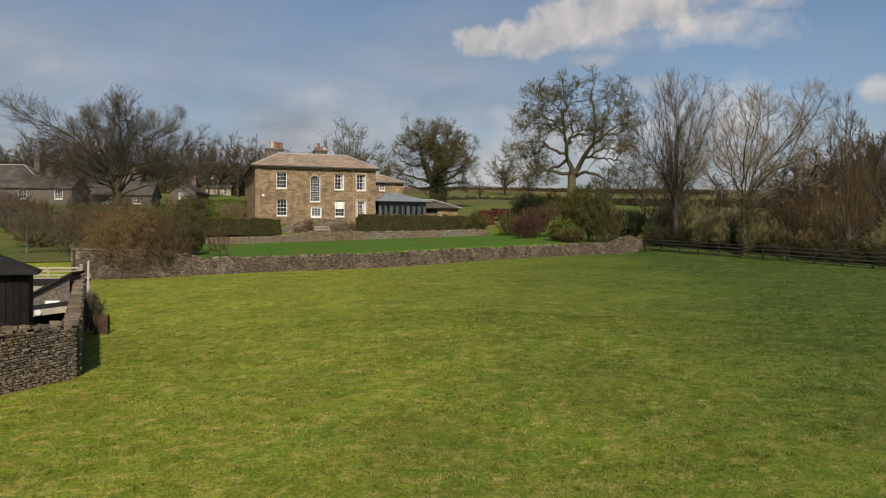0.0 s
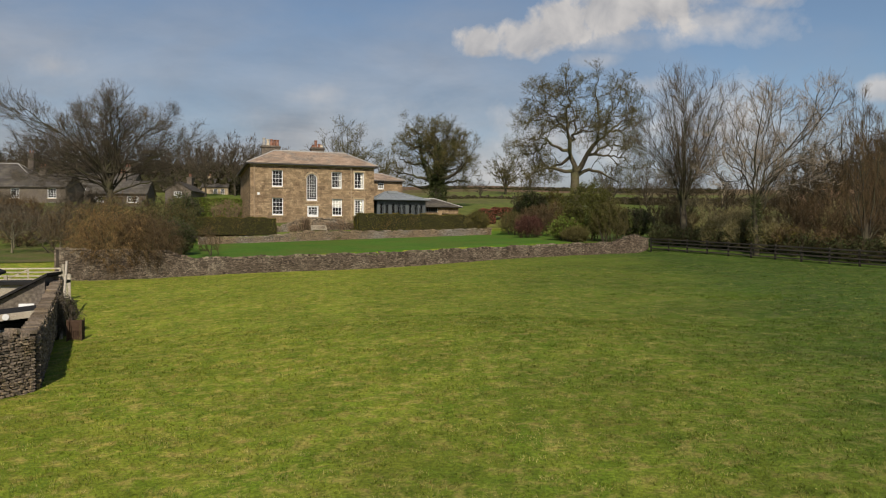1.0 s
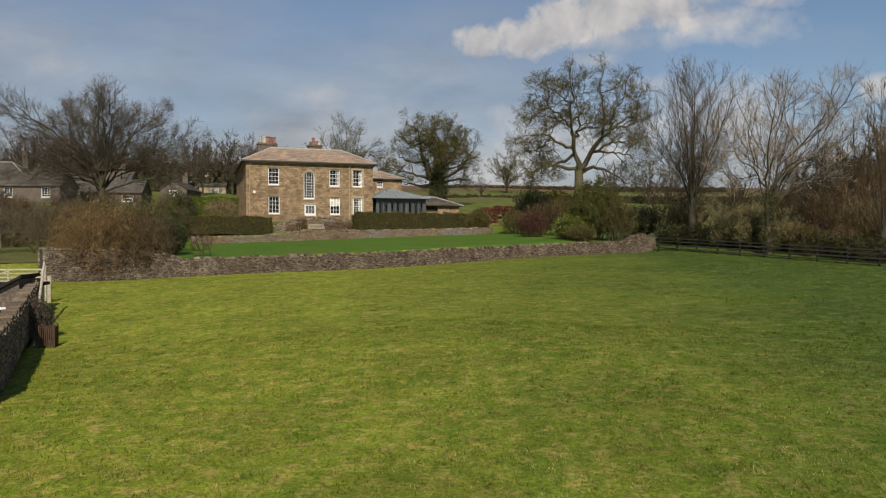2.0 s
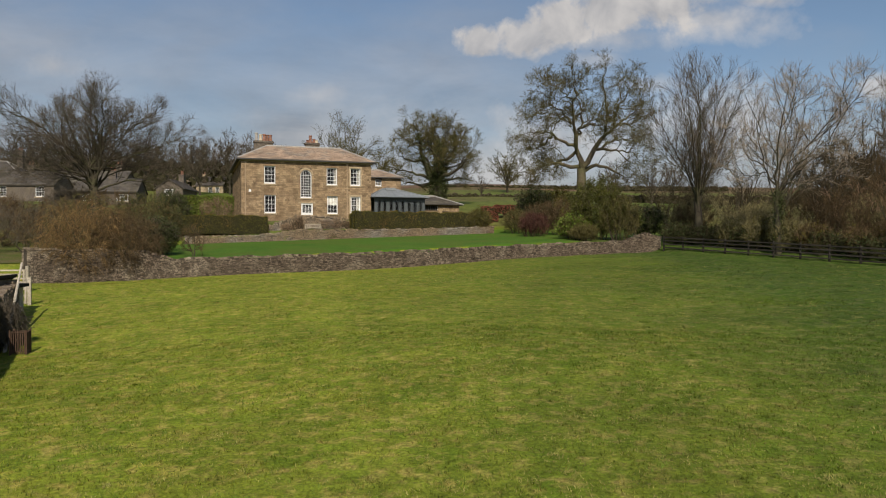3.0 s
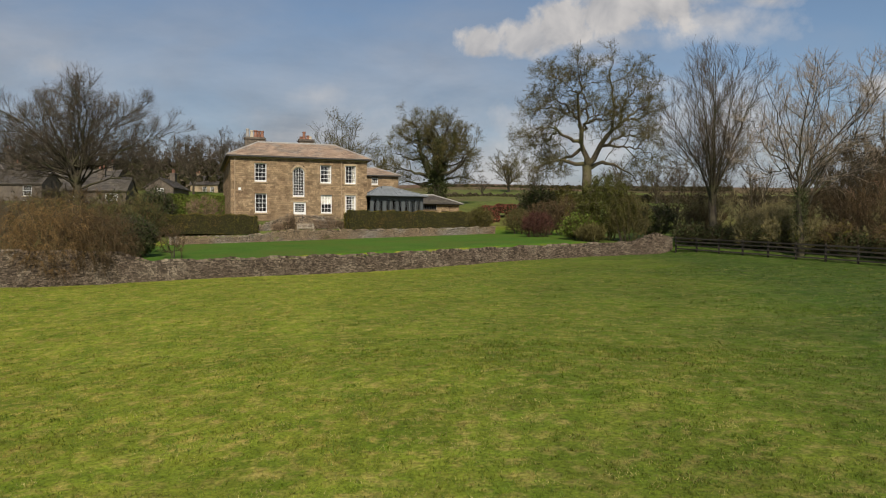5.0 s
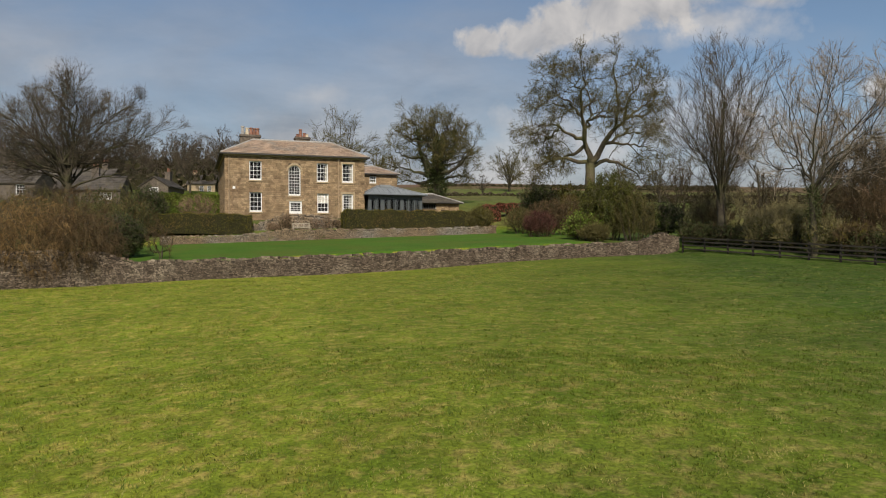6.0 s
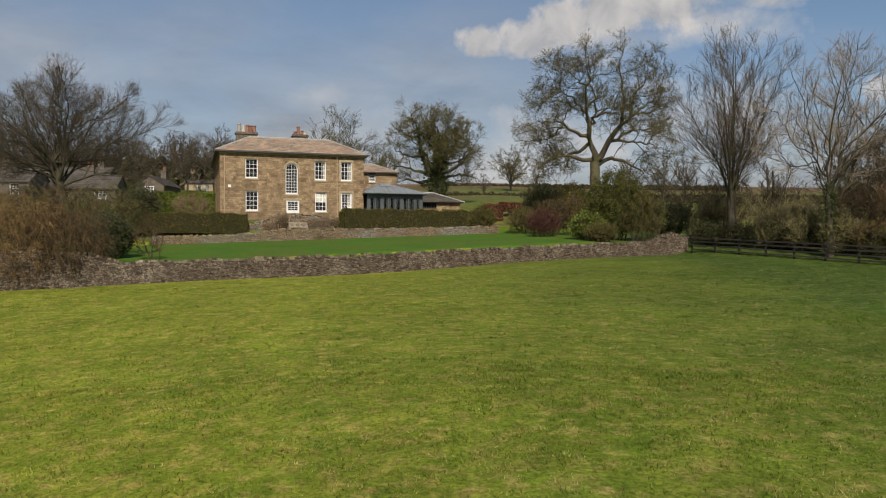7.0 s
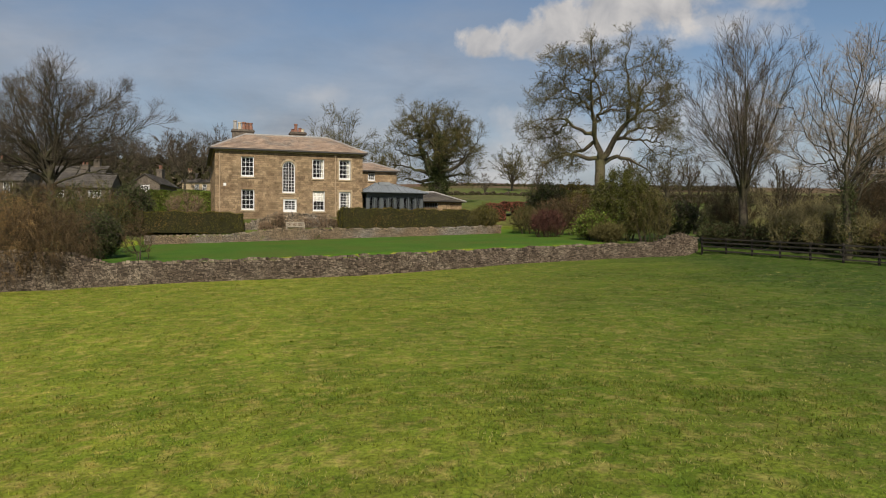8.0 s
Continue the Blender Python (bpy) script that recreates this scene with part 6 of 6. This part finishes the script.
part("lamp", Shell().rod((-0.1, -1.88, 2.06), (-0.1, -1.95, 2.06), 0.12, n=14), M_WHITE, lean, "round white bulkhead lamp")
part("back_boards", Shell().box(-1.5, 1.1, 1.82, 1.86, 0, 1.9), M_DARKTIMBER, lean)
stable = thing("low_stable", pose(-19.75, 38.0, yard_z, 0, 0, 14), "low stone stable with a steep dark mono-pitch roof", "stable")
part("wall", Shell().add([(-1.6, -0.2, 0), (1.2, -0.2, 0), (1.2, -0.2, 3.35), (-1.6, -0.2, 1.8), (-1.6, 2.4, 0), (1.2, 2.4, 0), (1.2, 2.4, 3.35), (-1.6, 2.4, 1.8)],
                         [(0, 1, 2, 3), (7, 6, 5, 4), (1, 5, 6, 2), (0, 3, 7, 4)]), M_VILLAGE, stable)
part("hatch", Shell().box(0.1, 0.75, -0.25, -0.2, 1.85, 2.15), M_WHITE, stable, "white hatch")
part("roof", Shell().add([(-1.9, -0.45, 1.68), (1.35, -0.45, 3.45), (1.35, 2.6, 3.45), (-1.9, 2.6, 1.68), (-1.9, -0.45, 1.80), (1.35, -0.45, 3.57), (1.35, 2.6, 3.57), (-1.9, 2.6, 1.80)],
                         [(3, 2, 1, 0), (4, 5, 6, 7), (0, 1, 5, 4), (1, 2, 6, 5), (2, 3, 7, 6), (3, 0, 4, 7)]), M_FELT, stable)
store = thing("flat_roofed_store", pose(-21.6, 41.6, yard_z, 0, 0, 14), "flat-roofed dark store at the back of the yard", "store")
part("wall", Shell().box(-1.8, 1.9, -1.0, 1.0, 0, 2.9), M_TIMBER, store)
part("roof", Shell().box(-2.0, 2.1, -1.2, 1.2, 2.9, 3.05), M_FELT, store)


def car(m):
    c = thing("white_car", m, "white car parked under the lean-to in the yard", "car")
    prof = [(-2.0, 0.30), (-2.0, 0.72), (-1.75, 0.86), (-0.95, 0.95), (-0.35, 1.42), (1.15, 1.45), (1.85, 1.0), (2.0, 0.9), (2.0, 0.30)]
    n = len(prof)
    sh = Shell()
    v = []
    for sgn in (-1, 1):
        for px, pz in prof:
            half = 0.86 - max(pz - 0.9, 0) * 0.28
            v.append((px, sgn * half, pz))
    sh.add(v, [tuple(range(n))[::-1] if True else (), tuple(range(n, 2 * n))] + [(i, (i + 1) % n, n + (i + 1) % n, n + i) for i in range(n)])
    part("body", sh, M_CARPAINT, c)
    part("windscreen", Shell().add([(-0.93, -0.74, 0.985), (-0.93, 0.74, 0.985), (-0.41, 0.66, 1.405), (-0.41, -0.66, 1.405)], [(0, 1, 2, 3)]), M_GUTTER, c)
    part("rear_window", Shell().add([(1.24, -0.64, 1.40), (1.24, 0.64, 1.40), (1.79, 0.74, 1.055), (1.79, -0.74, 1.055)], [(0, 1, 2, 3)]), M_GUTTER, c)
    for s in (-1, 1):
        part("side_window", Shell().add([(-0.75, s * 0.85, 1.0), (1.6, s * 0.85, 1.02), (1.1, s * 0.745, 1.38), (-0.3, s * 0.745, 1.37)], [(0, 1, 2, 3)]), M_GUTTER, c)
        part("headlight", Shell().box(-2.02, -1.94, s * 0.62 - 0.16, s * 0.62 + 0.16, 0.62, 0.76), M_WHITE, c)
        for x in (-1.25, 1.25):
            w_ = part("wheel", Shell().rod((x, s * 0.70, 0.31), (x, s * 0.89, 0.31), 0.31, n=18), M_TYRE, c)
            part("rim", Shell().rod((x, s * 0.885, 0.31), (x, s * 0.90, 0.31), 0.20, n=14), M_LEAD, w_)


car(pose(-18.5, 36.0, gz(-18.5, 36.0), 0, 0, 116) @ Matrix.Scale(1.13, 4))

# hurdle gates beyond the yard
def field_gate(x0, y0, x1, y1, z, label, h=1.15, rails=5):
    L = math.hypot(x1 - x0, y1 - y0)
    g = thing("field_gate", pose(x0, y0, z, 0, 0, math.degrees(math.atan2(y1 - y0, x1 - x0))), label, "gate", "yard gates")
    for x in (-0.12, L + 0.12):
        part("gate_post", Shell().box(x - 0.08, x + 0.08, -0.08, 0.08, -0.3, h + 0.2), M_TIMBER, g)
    for i in range(rails):
        zz = 0.2 + (h - 0.25) * i / (rails - 1)
        part("rail", Shell().box(0, L, -0.025, 0.025, zz - 0.045, zz + 0.045), M_TIMBER, g)
    for x in (0.05, L / 2, L - 0.05):
        part("upright", Shell().box(x - 0.045, x + 0.045, -0.05, -0.025, 0.12, h), M_TIMBER, g)
    part("brace", Shell().bar((0.1, 0.045, 0.2), (L / 2, 0.045, h - 0.1), 0.03, 0.08), M_TIMBER, g)


field_gate(-27.0, 48.6, -23.4, 49.4, gz(-25, 49), "weathered five-bar wooden gate beyond the yard")
field_gate(-23.6, 44.0, -20.8, 44.8, gz(-22, 44.4), "weathered wooden hurdle closing the yard", h=1.25, rails=4)
# leaning rail and dead creeper on the wall's outer face
rail = thing("leaning_rail", Matrix(), "grey weathered pole leaning along the yard wall", "pole")
part("pole", Shell().rod((-15.7, 33.9, gz(-15.6, 34) - 0.1), (-18.9, 40.9, 2.75), 0.07, 0.05, 8), M_TIMBER, rail)
plant_bush("dead_creeper", -15.95, 34.6, bush(140, 1.9, 0.35, 1.3, stems=6, droop=0.9, density=0.25), M_TWIG, "tangle of bare creeper against the yard wall")

guard = thing("tree_guard", pose(-14.95, 33.6, gz(-14.95, 33.6), 0, 0, 14) @ Matrix.Scale(0.8, 4), "rusty slatted metal tree guard standing in the grass", "tree guard")
for sx, sy in ((-0.33, -0.33), (0.33, -0.33), (0.33, 0.33), (-0.33, 0.33)):
    part("corner_post", Shell().box(sx - 0.03, sx + 0.03, sy - 0.03, sy + 0.03, -0.1, 1.08), M_RUST, guard)
for k in range(7):
    a = -0.27 + k * 0.09
    for pts in ((a, -0.33, 0.02, 0.012), (a, 0.33, 0.02, 0.012), (-0.33, a, 0.012, 0.02), (0.33, a, 0.012, 0.034)):
        part("slat", Shell().box(pts[0] - pts[2], pts[0] + pts[2], pts[1] - pts[3], pts[1] + pts[3], 0.02, 1.0), M_RUST, guard)
for z in (0.12, 0.95):
    part("hoop", Shell().box(-0.36, 0.36, -0.365, -0.34, z, z + 0.04).box(-0.36, 0.36, 0.34, 0.365, z, z + 0.04).box(-0.365, -0.34, -0.34, 0.34, z, z + 0.04).box(0.34, 0.365, -0.34, 0.34, z, z + 0.04), M_RUST, guard)

# the orchard beyond the gate
orch = [grown_tree(160 + k, 1.2, 0.09, [(0, 0, 2.5, 1.9, 1.9, 1.4)], points=500, kill=0.36, step=0.25, noise_amt=0.2, rise=0.08, twigs=4, twig_len=0.35, tip=0.009, twig_r=0.008) for k in range(2)]
for k, (x, y) in enumerate(((-36.6, 67.5), (-34.2, 71.0), (-32.2, 67.0), (-39.5, 73.0))):
    plant_tree("apple_tree", x, y, orch[k % 2], M_PALEBARK, M_TWIG, "small bare apple tree in the grassy orchard", group="orchard trees", turn=k * 70)
of = thing("orchard_fence", Matrix(), "grey post-and-rail fence across the orchard", "fence")
prev = None
for i in range(9):
    x, y = -52 + i * 2.9, 82 - i * 0.6
    z = gz(x, y)
    part("post", Shell().box(x - 0.06, x + 0.06, y - 0.06, y + 0.06, z - 0.3, z + 1.2), M_BARK, of)
    if prev:
        for h in (0.4, 0.75, 1.08):
            part("rail", Shell().bar((prev[0], prev[1] - 0.08, prev[2] + h), (x, y - 0.08, z + h), 0.04, 0.09), M_BARK, of)
    prev = (x, y, z)


# ---------------------------------------------------------------- the village behind
def cottage(x, y, z, w, d, h, roof_h, turn, label, wins=(), mat=None, roof=None, hipped=False, stacks=(), name="cottage"):
    """A stone cottage: local x along the front, y back."""
    c = thing(name, pose(x, y, z, 0, 0, turn), label, "house")
    part("front_wall", wall_with_holes(w, h, 0.4, [o[:4] for o in wins], -2.5), mat or M_VILLAGE, c)
    part("back_wall", Shell().box(0.4, w - 0.4, d - 0.4, d, -2.5, h), mat or M_VILLAGE, c)
    for gx0 in (0, w - 0.4):
        b = Shell().box(gx0, gx0 + 0.4, 0.4, d, -2.5, h)
        if not hipped:
            b.add([(gx0, 0, h), (gx0 + 0.4, 0, h), (gx0 + 0.4, d, h), (gx0, d, h), (gx0, d / 2, h + roof_h), (gx0 + 0.4, d / 2, h + roof_h)], [(0, 3, 4), (1, 5, 2), (0, 4, 5, 1), (3, 2, 5, 4)])
        part("side_wall", b, mat or M_VILLAGE, c)
    part("dark_inside", Shell().box(0.4, w - 0.4, 1.6, 1.7, -2.4, h), M_INSIDE, c)
    rm = roof or M_GREYSLATE
    if hipped:
        hip_roof(c, -0.3, w + 0.3, -0.3, d + 0.3, h, h + roof_h, d / 2, d / 2, rm, rows=7, width=0.8, seed=3, soffit=M_GUTTER)
    else:
        dn = 0.3 * roof_h / (d / 2)
        body = Shell()
        for s, y0 in ((1, -0.3), (-1, d + 0.3)):
            body.add([(-0.2, y0, h - dn), (w + 0.2, y0, h - dn), (w + 0.2, d / 2, h + roof_h), (-0.2, d / 2, h + roof_h), (-0.2, y0, h - dn + 0.12), (w + 0.2, y0, h - dn + 0.12), (w + 0.2, d / 2, h + roof_h + 0.12), (-0.2, d / 2, h + roof_h + 0.12)],
                     [(3, 2, 1, 0), (4, 5, 6, 7), (0, 1, 5, 4), (1, 2, 6, 5), (3, 0, 4, 7)])
        r = part("roof", body, rm, c)
        sh = Shell()
        slates(sh, (-0.2, -0.3, h - dn + 0.14), (w + 0.2, -0.3, h - dn + 0.14), (w + 0.2, d / 2, h + roof_h + 0.14), (-0.2, d / 2, h + roof_h + 0.14), 8, 0.7, random.Random(5))
        tagged(part("slating", sh, rm, r), kind="stuff")
    for sx, top in stacks:
        part("chimney", Shell().box(sx - 0.55, sx + 0.55, d / 2 - 0.4, d / 2 + 0.4, h + roof_h - 1.2, top).box(sx - 0.63, sx + 0.63, d / 2 - 0.48, d / 2 + 0.48, top, top + 0.15), mat or M_VILLAGE, c)
        for dx_ in (-0.28, 0.28):
            part("chimney_pot", Shell().lathe(sx + dx_, d / 2, [(0.16, top + 0.15), (0.13, top + 0.6), (0.15, top + 0.75)], 8), M_POT, c)
    for o in wins:
        w_ = sash(c, 0, 0, o[2] - o[0], o[3] - o[1], cols=3, rows=4, depth=0.1)
        w_.location = (o[0], 0.1, o[1])
    return c


cottage(-90.0, 136.0, 8.2, 23.5, 8.0, 6.2, 2.5, 4, "long grey stone village house with white sash windows", wins=[(a, b, a + 1.5, b + 1.8) for a in (7.6, 14.1, 20.4) for b in (1.6, 4.1)], stacks=((3, 10.2), (18, 9.8)), name="village_house")
cottage(-96.0, 152.0, 9.5, 15, 10, 8.0, 3.2, 4, "grey stone hipped-roof house with a broad chimney stack", hipped=True, stacks=((13.0, 13.2),), name="village_house")
gable = cottage(-40.6, 126.0, gz(-42.6, 126) - 0.1, 7.0, 4.2, 3.1, 1.35, 90, "small gabled stone cottage with a white window", stacks=((6.0, 5.6),))
part("dark_inside", Shell().box(-0.012, 0.0, 1.45, 2.75, 1.9, 2.9), M_INSIDE, gable)
gw = sash(gable, 0, 0, 1.3, 1.0, cols=3, rows=4, depth=0.0)
gw.location, gw.rotation_euler = (-0.14, 2.75, 1.9), (0, 0, radians(-90))
cottage(-58.5, 128.0, 8.4, 9.5, 6.5, 4.2, 2.2, 8, "stone cottage with white upper windows behind the trees", wins=[(1.2, 2.6, 3.0, 3.7), (6.4, 2.6, 8.2, 3.7)], stacks=((5, 7.6),))
cottage(-72.0, 150.0, 11.0, 12, 7, 4.8, 2.4, 2, "stone cottage row on the hillside", wins=[(2.2, 2.8, 3.6, 4.2), (7.4, 2.8, 8.8, 4.2)], stacks=((10, 8.4),))
cottage(-54.6, 176.0, 14.4, 5.9, 6.0, 3.1, 1.9, 2, "cream-fronted stone cottage with a dark slate roof", wins=[(2.6, 1.2, 3.5, 2.6), (4.2, 1.2, 5.1, 2.6)], mat=M_DRESSED, stacks=((0.8, 5.5),))


# ---------------------------------------------------------------- grass in the field
def grass(name, label, count, x_half, y0, y1, size, seed, mat, blades=3, clump=False):
    rng = np.random.default_rng(seed)
    y = y0 + (y1 - y0) * rng.random(count)
    x = (rng.random(count) * 2 - 1) * x_half
    thin = smooth01((x_half - np.abs(x)) / 6) * smooth01((y - y0) / 5)
    keep = (rng.random(count) < thin) & (y < wall_line(x) - 0.6) & ~((x < -10.6) & (y < 42) & (x < -10.95 - (np.abs(y - 23.4)) * 0.42))
    x, y = x[keep], y[keep]
    # tufts gather in clumps
    cl = np.sin(x * 2.1 + 1.3 * np.sin(y * 1.7)) * np.sin(y * 2.6 + 1.1 * np.sin(x * 1.9)) + rng.normal(0, 0.5, len(x))
    if clump:
        x, y, cl = x[cl > 0.25], y[cl > 0.25], cl[cl > 0.25]
    s = size * (0.9 + 0.2 * np.clip(cl, -0.6, 1.6)) * (0.7 + 0.6 * rng.random(len(x)))
    x, y, s = np.repeat(x, blades), np.repeat(y, blades), np.repeat(s, blades)
    n = len(x)
    z = ground(x, y)
    a = rng.random(n) * 2 * np.pi
    lean = rng.random(n) * 1.7
    b = np.stack([x + rng.normal(0, 0.025, n), y + rng.normal(0, 0.025, n), z - 0.01], -1)
    wv = np.stack([np.cos(a), np.sin(a), np.zeros(n)], -1) * (s * 0.13)[:, None]
    tip = b + np.stack([np.cos(a + 1.5) * lean, np.sin(a + 1.5) * lean, np.ones(n)], -1) * s[:, None]
    v = np.stack([b - wv, b + wv, tip], 1).reshape(-1, 3)
    ob = part(name, fast_mesh(name, v, np.arange(n * 3).reshape(n, 3)), mat)
    tagged(ob, label, "grass", kind="stuff")


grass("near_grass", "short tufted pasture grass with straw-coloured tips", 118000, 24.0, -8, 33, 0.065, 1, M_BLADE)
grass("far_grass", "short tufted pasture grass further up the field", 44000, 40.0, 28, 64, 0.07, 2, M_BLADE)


def strip_of_grass(name, label, line, width, count, size, seed, mat):
    """Darker green grass blades scattered along a line, such as an old wheel rut."""
    rng = np.random.default_rng(seed)
    xs, ys = np.array([a for a, _ in line]), np.array([b for _, b in line])
    t = rng.random(count) * (len(line) - 1)
    x = np.interp(t, np.arange(len(line)), xs) + rng.normal(0, width, count)
    y = np.interp(t, np.arange(len(line)), ys) + rng.normal(0, width * 0.7, count) + 0.12 * np.sin(x * 3)
    x, y = np.repeat(x, 4), np.repeat(y, 4)
    n = len(x)
    a, lean_ = rng.random(n) * 6.28, rng.random(n) * 1.2
    s_ = size * (0.5 + rng.random(n))
    b = np.stack([x + rng.normal(0, 0.03, n), y + rng.normal(0, 0.03, n), ground(x, y) - 0.01], -1)
    wv_ = np.stack([np.cos(a), np.sin(a), np.zeros(n)], -1) * (s_ * 0.11)[:, None]
    tip = b + np.stack([np.cos(a + 1.5) * lean_, np.sin(a + 1.5) * lean_, np.ones(n)], -1) * s_[:, None]
    ob = part(name, fast_mesh(name, np.stack([b - wv_, b + wv_, tip], 1).reshape(-1, 3), np.arange(n * 3).reshape(n, 3)), mat)
    tagged(ob, label, "grass", kind="stuff")


strip_of_grass("rut_grass", "darker green grass along an old rut in the pasture", ((-3, 34.6), (1, 33.3), (4.5, 32.1), (8.5, 31.3), (14, 29.8)), 0.38, 1700, 0.055, 5, M_LUSH)
strip_of_grass("hollow_grass", "dark lush grass in a shallow hollow of the pasture", ((13.6, 40.6), (15.2, 41.2), (16.8, 40.8)), 0.9, 900, 0.06, 6, M_LUSH)


def tuft_patches(name, label, patches, per, radius, size, seed, mat, x_half=0.60, y0=6, y1=60):
    """Grass gathered in small matted patches across the field."""
    rng = np.random.default_rng(seed)
    yy = y0 + (y1 - y0) * rng.random(patches) ** 1.3
    xx = (rng.random(patches) * 2 - 1) * (x_half * yy + 2)
    keep = (yy < wall_line(xx) - 1.0) & ~((yy < 44) & (xx < -11.9 - np.abs(yy - 23.5) * 0.46 * (yy > 14)))
    xx, yy = xx[keep], yy[keep]
    rad_ = radius * (0.4 + 1.2 * rng.random(len(xx)))
    x = np.repeat(xx, per) + rng.normal(0, 1, len(xx) * per) * np.repeat(rad_, per) * 1.3
    y = np.repeat(yy, per) + rng.normal(0, 1, len(xx) * per) * np.repeat(rad_, per)
    n = len(x)
    wind = np.repeat(rng.random(len(xx)) * 6.28, per) + rng.normal(0, 0.8, n)
    lean_ = 0.4 + rng.random(n) * 1.6
    s_ = size * (0.6 + 0.8 * rng.random(n))
    b = np.stack([x, y, ground(x, y) + 0.005], -1)
    wv_ = np.stack([-np.sin(wind), np.cos(wind), np.zeros(n)], -1) * (s_ * 0.15)[:, None]
    tip = b + np.stack([np.cos(wind) * lean_, np.sin(wind) * lean_, np.ones(n)], -1) * s_[:, None]
    ob = part(name, fast_mesh(name, np.stack([b - wv_, b + wv_, tip], 1).reshape(-1, 3), np.arange(n * 3).reshape(n, 3)), mat)
    tagged(ob, label, "grass", kind="stuff")


tuft_patches("dry_grass", "pale straw-coloured matted tufts of dead grass", 6200, 22, 0.12, 0.036, 31, M_STRAW)
tuft_patches("green_grass", "bright green tufts of fresh pasture grass", 3000, 30, 0.20, 0.050, 32, M_LUSH)
